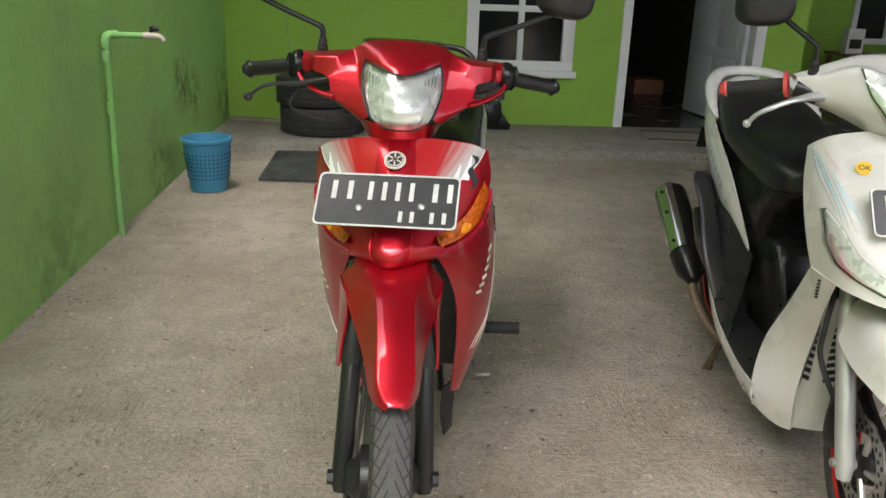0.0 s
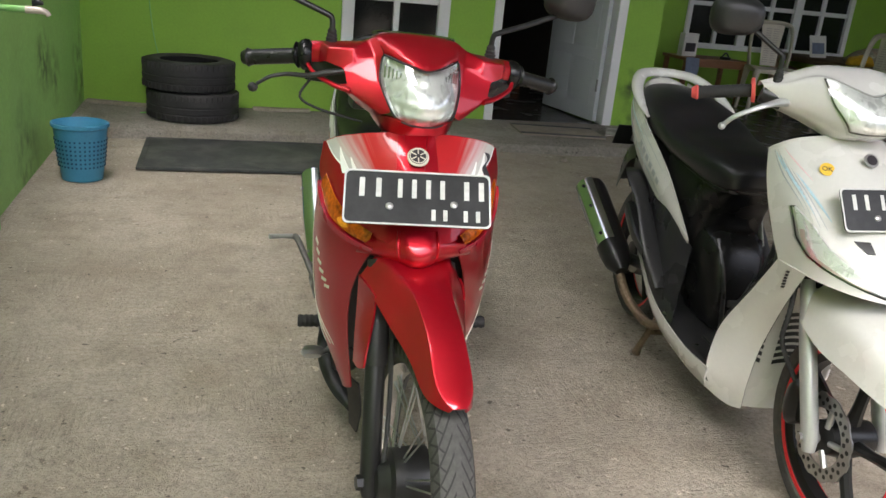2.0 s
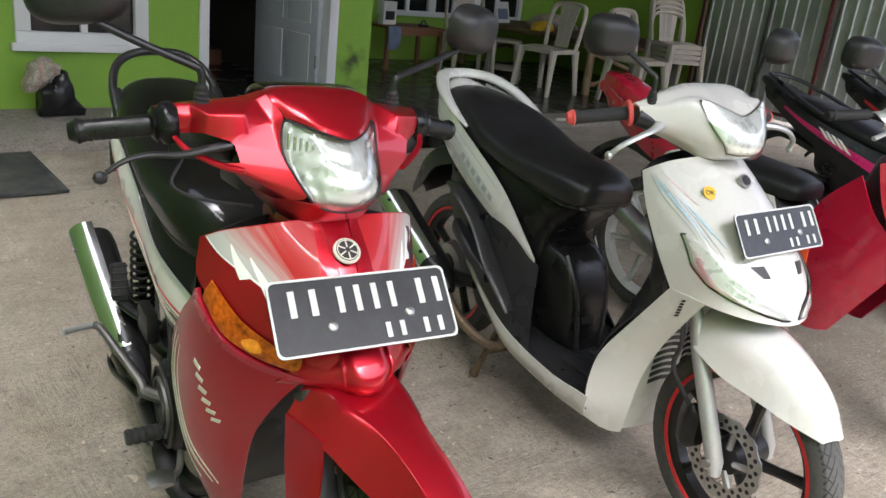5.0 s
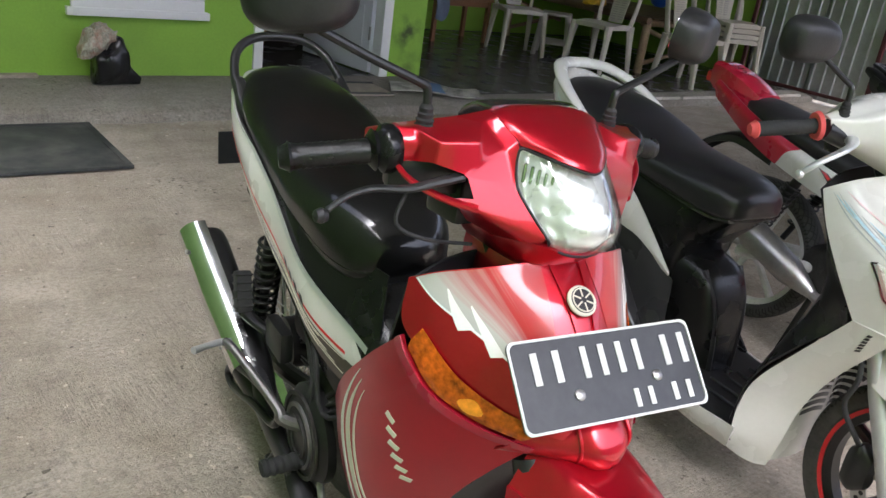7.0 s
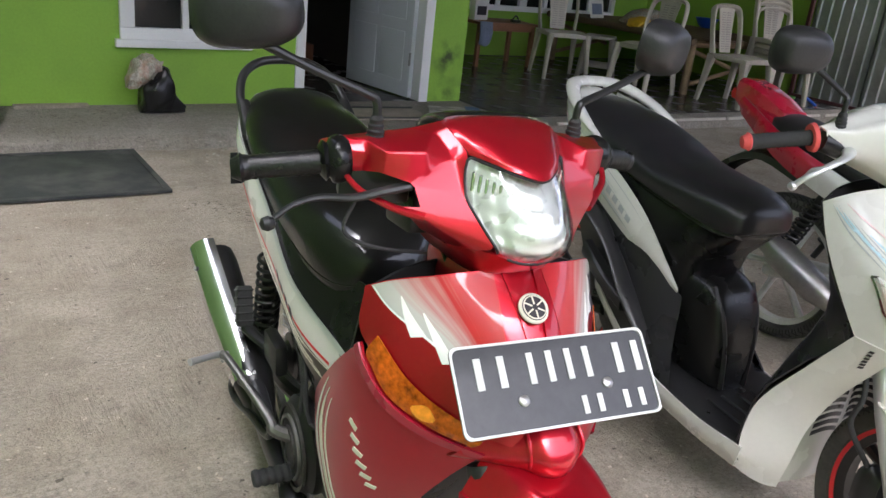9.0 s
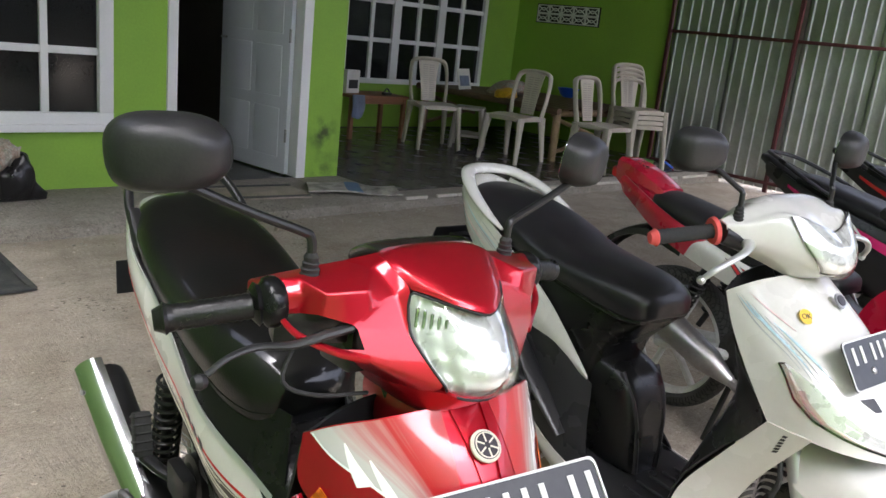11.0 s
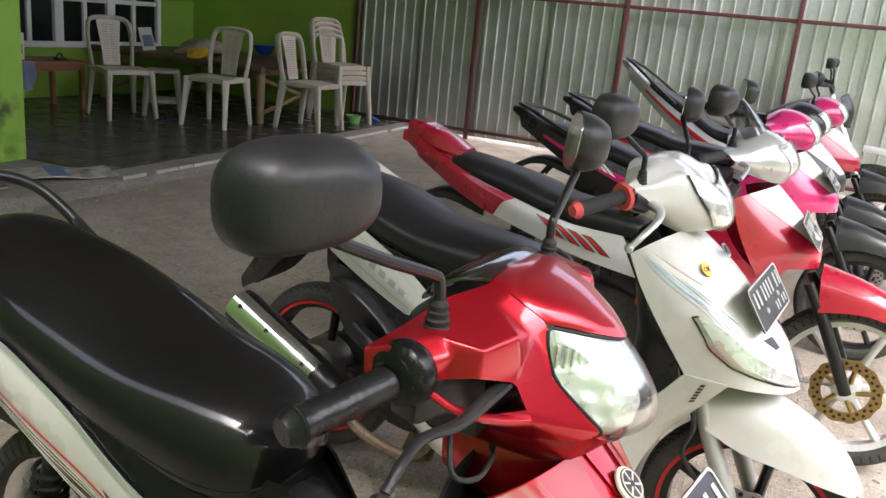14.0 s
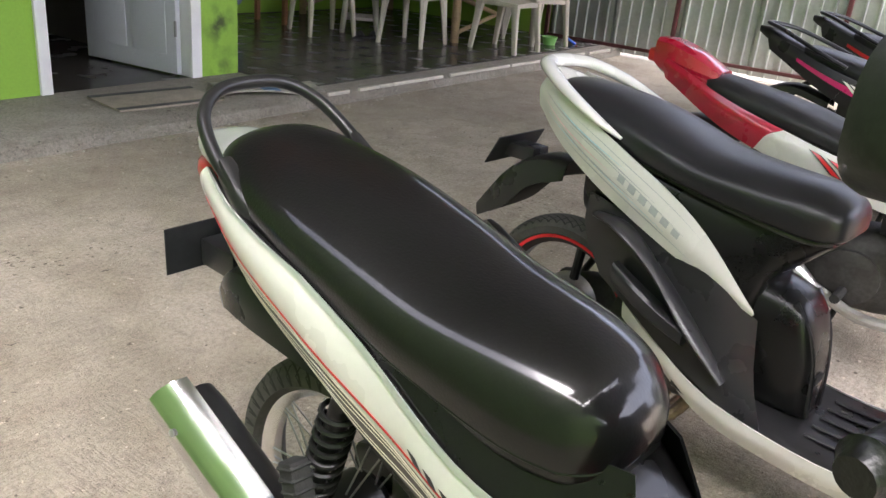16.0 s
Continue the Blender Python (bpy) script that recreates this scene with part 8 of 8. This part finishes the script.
chair(facing(5.12, 7.42, -0.36, -0.93), "aged white plastic chair beside the bamboo table")
chair(facing(5.52, 6.62, -0.99, -0.16), "aged white plastic chair standing on the porch tiles")
chair(facing(6.15, 5.98, 0.02, -1.0), "aged white plastic chair near the fence")
for k in range(4):
    chair(facing(6.92, 6.10 + 0.006 * k, -0.35 + 0.03 * k, -0.94, P_Z + 0.052 * k), "aged white plastic chair in a stack of four", "stacked white plastic chairs")

st = thing("stool", "grey plastic stool with square top", "stool", pose(5.60, 7.36, P_Z, 0, 0, 42))
part("seat", box(-0.155, 0.155, -0.155, 0.155, 0.42, 0.45, 0.012), STOOL_PLASTIC, st)
for sx in (-1, 1):
    for sy in (-1, 1):
        part("leg", tube([(sx * 0.13, sy * 0.13, 0.43), (sx * 0.175, sy * 0.175, 0)], [0.034, 0.026], n=8, smooth=False), STOOL_PLASTIC, st)
for a in range(4):
    part("stretcher", box(-0.16, 0.16, 0.148, 0.160, 0.13, 0.165, 0.004), STOOL_PLASTIC, st, "", pose(0, 0, 0, 0, 0, 90 * a))

# bamboo table with slatted top
tb = thing("bamboo_table", "low wide bamboo platform table with a slatted top and diagonal braces", "table", pose(6.76, 7.52, P_Z, 0, 0, 0))
for k in range(17):
    part("slat", plank([(-0.80 + 0.1 * k, -1.10 - 0.012 * (k % 3), 0.55 + 0.004 * (k % 2)), (-0.80 + 0.1 * k + 0.008 * ((k * 7) % 3 - 1), 1.10, 0.55)], 0.092, 0.014), BAMBOO_DARK, tb)
part("edge_roll", tube([(-0.84, -1.13, 0.535), (-0.845, 0, 0.54), (-0.84, 1.12, 0.535)], 0.036, n=12), BAMBOO_DARK, tb, "dark rolled edge of the mat")
for s in (-1, 1):
    part("rail", tube([(-0.80, s * 1.02, 0.500), (0, s * 1.02, 0.505), (0.82, s * 1.02, 0.500)], 0.034, n=12), BAMBOO, tb)
    for sx in (-1, 1):
        part("leg", tube([(sx * 0.76, s * 1.05, 0.0), (sx * 0.76, s * 1.05, 0.20), (sx * 0.76, s * 1.05, 0.205), (sx * 0.76, s * 1.05, 0.50)], [0.042, 0.040, 0.044, 0.042], n=12, smooth=False), BAMBOO, tb, "thick bamboo leg")
    part("brace", tube([(-0.74, s * 1.05, 0.44), (0.10, s * 1.05, 0.22)], 0.022, n=10, smooth=False), BAMBOO, tb, "thin bamboo brace")
    part("brace", tube([(-0.74, s * 1.05, 0.10), (0.10, s * 1.05, 0.28)], 0.022, n=10, smooth=False), BAMBOO, tb, "thin bamboo brace")

wt = thing("side_table", "small brown wooden table under the window", "table", pose(4.78, 8.15, P_Z))
part("top", box(-0.38, 0.40, -0.24, 0.24, 0.44, 0.47, 0.005), WOOD, wt)
for sx in (-0.34, 0.36):
    for sy in (-0.2, 0.2):
        part("leg", box(sx - 0.022, sx + 0.022, sy - 0.022, sy + 0.022, 0, 0.44, 0.003), WOOD, wt)
part("apron", box(-0.33, 0.35, -0.215, -0.195, 0.38, 0.44, 0.003), WOOD, wt)

box_ = thing("carton", "white printed carton standing on the side table", "box", pose(4.55, 8.15, P_Z + 0.47, 0, 0, 12))
part("body", box(-0.10, 0.10, -0.04, 0.04, 0, 0.24, 0.004), PAPER, box_)
part("print_panel", box(-0.07, 0.07, -0.043, -0.0405, 0.05, 0.14), PRINT_DARK, box_, "dark printed panel")
crd = thing("calendar_card", "white card with print leaning on the window", "card", pose(6.15, 8.05, P_Z + 0.566, -14, 0, 20))
part("sheet", box(-0.16, 0.16, -0.003, 0.003, 0, 0.24), PAPER, crd)
part("print_panel", box(-0.12, 0.12, -0.0055, -0.0035, 0.04, 0.16), CLOTH, crd)
solid("folded_cloth", loft([(-0.30, 0.0, 0.03, 0.10), (-0.15, 0.0, 0.14, 0.18), (0.05, 0.0, 0.17, 0.20), (0.22, 0.0, 0.12, 0.15), (0.32, 0.0, 0.03, 0.08)], 20, 4), LITTER, "crumpled pale cloth heap on the bamboo table", "cloth", pose(6.55, 7.65, P_Z + 0.564, 0, 0, -20))
bag_bm = loft([(-0.16, 0.0, 0.02, 0.06), (-0.08, 0.0, 0.09, 0.10), (0.04, 0.0, 0.11, 0.10), (0.14, 0.0, 0.05, 0.07), (0.2, 0.0, 0.02, 0.03)], 20, 4)
for v in bag_bm.verts:
    v.co += Vector((0, 0, 0.018 * noise.noise(v.co * 14)))
solid("yellow_bag", bag_bm, YELLOW_BAG, "crumpled yellow plastic bag on the bamboo table", "bag", pose(6.05, 7.28, P_Z + 0.564, 0, 0, 15))
solid("bowl", turned([(0.05, 0), (0.09, 0.03), (0.125, 0.10), (0.13, 0.105), (0.12, 0.10), (0.085, 0.035), (0.0, 0.012)], 32, axis="z"), BOWL_BLUE, "deep blue plastic bowl on the bamboo table", "bowl", pose(6.92, 7.12, P_Z + 0.61))
blk = thing("phone", "small dark object on the side table", "phone", pose(4.95, 8.02, P_Z + 0.47))
part("body", box(-0.05, 0.05, -0.03, 0.03, 0, 0.03, 0.005), PLASTIC, blk)
part("handle", tube([(-0.04, 0, 0.03), (0, 0, 0.07), (0.04, 0, 0.03)], 0.008), PLASTIC, blk)
solid("hanging_cloth", patch([[(0, 0, 0.47), (0.08, 0.02, 0.47), (0.16, 0, 0.47)], [(0, -0.02, 0.35), (0.08, 0.01, 0.33), (0.16, -0.02, 0.35)], [(0.01, 0, 0.24), (0.08, -0.02, 0.22), (0.15, 0.01, 0.25)]], 10, 10, 0.006), CLOTH, "faded cloth hanging off the side table", "cloth", pose(4.40, 7.895, P_Z + 0.006))
for k, (x, y, a) in enumerate(((5.25, 7.05, 20), (5.38, 7.02, -10))):
    sd = thing("sandal", "dark rubber sandal on the porch tiles", "sandal", pose(x, y, P_Z, 0, 0, a), group="sandals on the porch")
    part("sole", loft([(-0.12, 0.0, 0.02, 0.03), (-0.06, 0.0, 0.024, 0.04), (0.06, 0.0, 0.024, 0.048), (0.12, 0.0, 0.02, 0.03)], 16, 3, 3), RUBBER, sd)
    part("strap", tube([(0.02, -0.042, 0.015), (0.04, 0, 0.06), (0.02, 0.042, 0.015)], 0.008, flat=2.0), RUBBER, sd)

# vent block in the end wall
vt = thing("wall_vent", "white pierced concrete vent blocks in the green wall", "vent", kind="structure")
# near-black sheet on the wall stands for the shade in the vent holes
part("vent_back", box(FENCE_X - 0.004, FENCE_X - 0.001, 7.42, 8.46, 1.52, 1.76), VENT_SHADE, vt)
for i in range(5):
    for j in range(2):
        y, z = 7.44 + 0.2 * i + 0.1, 1.585 + 0.11 * j
        bl = bmesh.new()
        for a, b_, c_, d_ in ((y - 0.10, y + 0.10, z - 0.055, z - 0.041), (y - 0.10, y + 0.10, z + 0.041, z + 0.055), (y - 0.10, y - 0.086, z - 0.041, z + 0.041), (y + 0.086, y + 0.10, z - 0.041, z + 0.041)):
            add(bl, box(FENCE_X - 0.02, FENCE_X - 0.005, a, b_, c_, d_, 0.003, 1))
        for s in (-1, 1):
            add(bl, tube([(FENCE_X - 0.012, y - 0.085, z - s * 0.04), (FENCE_X - 0.012, y, z + s * 0.016), (FENCE_X - 0.012, y + 0.085, z - s * 0.04)], 0.008, n=6))
        part("vent_block", bl, VENT_PAINT, vt)

# left side: tap on its pipe, bucket, mat, tyres, boards, bag
px = WALL_L + 0.03
pipe = thing("water_pipe", "green painted standpipe with a tap on the wall", "pipe")
pm = part("pipe", tube([(px, 3.62, 0.0), (px, 3.62, 0.30), (px, 3.64, 0.62), (px, 3.64, 0.86), (px, 3.655, 0.885), (px + 0.015, 3.665, 0.888), (px + 0.165, 3.67, 0.888)], 0.0135, n=12, steps=3), PIPE_PAINT, pipe)
for z in (0.36, 0.58, 0.80):
    part("socket", tube([(px, 3.632, z - 0.022), (px, 3.632, z + 0.022)], 0.018, n=14, smooth=False), PIPE_PAINT, pipe)
part("elbow", tube([(px, 3.64, 0.835), (px, 3.645, 0.875), (px + 0.015, 3.665, 0.889), (px + 0.05, 3.668, 0.889)], 0.0185, n=14), PIPE_PAINT, pipe)
tap = part("tap", tube([(px + 0.155, 3.67, 0.888), (px + 0.205, 3.67, 0.888), (px + 0.23, 3.67, 0.880), (px + 0.238, 3.67, 0.868)], [0.015, 0.014, 0.011, 0.010], n=12), TAP_METAL, pipe, "pale metal tap")
part("tap_handle", loft([(px + 0.18, 0.900, 0.925, 0.008, 3.67), (px + 0.20, 0.905, 0.932, 0.011, 3.67), (px + 0.22, 0.908, 0.922, 0.007, 3.67)], 12, 2), PLASTIC, tap)

bk = thing("bucket", "blue plastic waste basket with pierced sides", "bucket", pose(-1.03, 4.47, 0.004))
part("body", turned([(0.001, 0.004), (0.095, 0.004), (0.098, 0.0), (0.10, 0.012), (0.128, 0.265), (0.138, 0.272), (0.138, 0.288), (0.130, 0.290), (0.124, 0.268), (0.096, 0.014), (0.001, 0.012)], 40, axis="z"), BLUE, bk)
# holes are raised stubs, their blue darkened to stand for the shade inside
hole = finish(box(-0.0016, 0.0016, -0.004, 0.004, -0.004, 0.004), "basket_hole", material("basket_hole_shade", (0.012, 0.07, 0.14), 0.8))
for k in range(34):
    for j in range(7):
        r = 0.1012 + 0.0275 * (0.07 + 0.022 * j) / 0.265
        a = 360 * k / 34
        share("basket_hole", hole, bk, pose(0, 0, 0, 0, 0, a) @ pose(r + 0.0028, 0, 0.075 + 0.022 * j))

mt = thing("rubber_mat", "large dusty black rubber mat on the concrete", "mat", pose(-0.20, 5.05, 0.006, 0, 0, 0) @ Matrix.Diagonal((1.01, 1.06, 1, 1)))
part("sheet", box(-0.585, 0.585, -0.375, 0.36, 0, 0.012, 0.004), MAT_RUBBER, mt)
for a, b_, c_, d_ in ((-0.585, 0.585, -0.375, -0.345), (-0.585, 0.585, 0.33, 0.36), (-0.585, -0.555, -0.345, 0.33), (0.555, 0.585, -0.345, 0.33)):
    part("border", box(a, b_, c_, d_, 0.0125, 0.016, 0.001, 1), MAT_RUBBER, mt)

tp = [(0.19, -0.085), (0.205, -0.095), (0.255, -0.098), (0.285, -0.09), (0.297, -0.07), (0.299, -0.045), (0.294, -0.042), (0.294, -0.034), (0.300, -0.030), (0.301, 0), (0.296, 0.003), (0.296, 0.010), (0.300, 0.014), (0.299, 0.045), (0.297, 0.07), (0.285, 0.09), (0.255, 0.098), (0.205, 0.095), (0.19, 0.085), (0.21, 0.05), (0.27, 0.03), (0.27, -0.03), (0.21, -0.05)]
for k, (x, y, r) in enumerate(((-0.52, 5.86, 3), (-0.545, 5.87, 40))):
    t = thing("car_tyre", "worn black car tyre lying flat in a stack", "tyre", pose(x, y, P_Z + 0.098 + 0.196 * k, 0, 0, r), group="stacked car tyres")
    part("carcass", turned(tp, 64, axis="z", closed=True), TYRE_OLD, t)
    me = finish(box(-0.003, 0.004, -0.006, 0.006, -0.085, -0.048, 0.001, 1), "tread_block", TYRE_OLD)
    for j in range(48):
        for dz in (0, 0.133):
            share("tread_block", me, t, pose(0, 0, 0, 0, 0, 7.5 * j) @ pose(0.2975, 0, dz, 0, 0, 0))

bg = thing("bin_bag", "tied black bin bag with litter on top by the wall", "bag", pose(0.68, 6.07, P_Z) @ Matrix.Diagonal((0.85, 0.85, 1.25, 1)))
bb = loft([(-0.12, 0.0, 0.05, 0.05), (-0.09, 0.0, 0.15, 0.11), (0.0, 0.0, 0.215, 0.13), (0.08, 0.0, 0.22, 0.11), (0.15, 0.0, 0.08, 0.07), (0.20, 0.0, 0.03, 0.04)], 28, 6)
for v in bb.verts:
    q = v.co * 13
    v.co += Vector((noise.noise(q), noise.noise(q + Vector((5, 0, 0))), noise.noise(q + Vector((0, 9, 0))))) * 0.026 * (1 if v.co.z > 0.02 else 0)
part("bag_body", bb, BLACK_BAG, bg)
lb = loft([(-0.20, 0.12, 0.18, 0.05), (-0.15, 0.12, 0.25, 0.09), (-0.06, 0.15, 0.285, 0.10), (0.04, 0.18, 0.25, 0.06)], 24, 6)
for v in lb.verts:
    q = v.co * 24
    v.co += Vector((noise.noise(q), noise.noise(q + Vector((5, 0, 0))), noise.noise(q + Vector((0, 9, 0))))) * 0.026
part("litter", lb, LITTER, bg, "mixed pale and red litter")

for x, y, a, l in ((0.10, 6.24, 2, 0.42), (-0.98, 6.18, -14, 0.55)):
    solid("plank", box(-l / 2, l / 2, -0.03, 0.03, 0, 0.022, 0.004), OLD_WOOD, "weathered plank lying against the wall", "plank", pose(x, y, P_Z, 0, 0, a), group="old planks")
dm = thing("door_mat", "brown striped door mat on the ledge", "mat", pose(2.17, 5.87, P_Z + 0.004, 0, 0, -6))
part("sheet", box(-0.33, 0.33, -0.19, 0.19, 0, 0.012, 0.003), OLD_WOOD, dm)
part("border", box(-0.33, 0.33, -0.19, -0.15, 0.012, 0.016), MAT_RUBBER, dm)
part("border", box(-0.33, 0.33, 0.15, 0.19, 0.012, 0.016), MAT_RUBBER, dm)
sk = thing("sack_rag", "flattened woven sack used as a foot rag", "rag", pose(2.90, 5.74, P_Z + 0.008, 0, 0, -28))
n = [[(-0.34 + 0.17 * i, -0.15 + 0.15 * j + 0.012 * math.sin(3 * i + j), 0.012 + 0.020 * abs(math.sin(2.1 * i + 1.7 * j))) for i in range(5)] for j in range(3)]
part("cloth", patch(n, 12, 20, 0.010, out=(0, 0, -1)), SACK, sk)
part("blue_band", patch(n, 8, 6, 0.002, v=(0.42, 0.58), lift=0.003, out=(0, 0, -1)), SACK_BLUE, sk, "faded blue printed band")
cb = tube([(-0.85, 6.28, 1.9), (-0.84, 6.285, 1.2), (-0.80, 6.285, 0.6), (-0.72, 6.27, 0.25), (-0.74, 6.15, 0.10), (-0.70, 5.95, 0.095), (-0.86, 5.85, 0.095)], 0.005, n=6)
solid("wall_cable", cb, PIPE_PAINT, "thin cable running down the green wall", "cable")
dp = thing("dustpan", "red plastic dustpan on the concrete by the fence", "dustpan", pose(7.35, 5.70, 0.012, 0, 0, 30))
part("pan", patch([[(-0.12, -0.1, 0.01), (0, -0.1, 0.0), (0.12, -0.1, 0.01)], [(-0.13, 0.02, 0.03), (0, 0.02, 0.012), (0.13, 0.02, 0.03)], [(-0.13, 0.12, 0.09), (0, 0.12, 0.08), (0.13, 0.12, 0.09)]], 8, 8, 0.004, out=(0, 0, -1)), BRIGHT_RED, dp)
part("handle", tube([(0, 0.12, 0.08), (0, 0.25, 0.16)], 0.014, smooth=False), BOWL_BLUE, dp)
solid("green_tub", turned([(0.06, 0), (0.08, 0.09), (0.085, 0.09), (0.08, 0.085), (0.06, 0.01), (0.0, 0.008)], 24, axis="z"), PIPE_PAINT, "small green plastic tub beside the chairs", "tub", pose(6.98, 5.95, P_Z))
stone = loft([(-0.03, 0, 0.01, 0.012), (-0.015, 0, 0.03, 0.024), (0.01, 0, 0.034, 0.026), (0.03, 0, 0.012, 0.014)], 12, 3)
solid("stone", stone, OLD_WOOD, "small dark stone on the concrete", "stone", pose(1.95, 5.2, 0.004))
rm = thing("shoe_rack_clutter", "dim clutter on the room floor", "clutter", pose(2.2, 8.3, LEDGE_Z))
part("pot", turned([(0.06, 0), (0.10, 0.10), (0.09, 0.16), (0.0, 0.17)], 20, axis="z"), BRIGHT_RED, rm)
part("block", box(0.2, 0.5, -0.1, 0.2, 0, 0.15, 0.01), WOOD, rm)

# chipped pale plaster edge of the porch step
rnd = random.Random(11)
edge = bmesh.new()
x = 3.2
while x < 7.5:
    w = rnd.uniform(0.10, 0.34)
    add(edge, box(x, x + w, LEDGE_Y - 0.008, LEDGE_Y + rnd.uniform(0.004, 0.020), LEDGE_Z - 0.020, LEDGE_Z + 0.004, 0.003, 1))
    x += w + rnd.choice((0.0, 0.01, 0.04, 0.10))
solid("step_edge", edge, material("pale_plaster", (0.50, 0.47, 0.41), 0.85, vary=0.2, scale=12, bump=0.4), "chipped pale plaster edge of the porch step", "edge", kind="structure")

# grit and crumbs of plaster at the foot of the ledge
rnd = random.Random(5)
crumbs = bmesh.new()
for k in range(130):
    x, y = rnd.uniform(WALL_L + 0.1, 4.5), LEDGE_Y - 0.05 - abs(rnd.gauss(0, 0.12))
    r = rnd.uniform(0.003, 0.011)
    add(crumbs, loft([(x - r, 0.002, 0.003 + r * 0.5, r * 0.5, y), (x, 0.001, 0.003 + r, r, y), (x + r, 0.002, 0.003 + r * 0.4, r * 0.4, y)], 6, 1))
solid("plaster_crumbs", crumbs, material("crumb_plaster", (0.40, 0.37, 0.31), 0.9, vary=0.4, scale=20), "scattered crumbs of plaster and grit along the ledge", "grit", kind="stuff")


# porch tiles, one by one
for i in range(15):
    for j in range(10):
        x, y = 3.31 + 0.30 * i, LEDGE_Y + 0.36 + 0.30 * j
        share("tile", tiles_me, porch, pose(x, y, LEDGE_Z + 0.004 + 0.0006 * ((i * 7 + j * 3) % 3)))
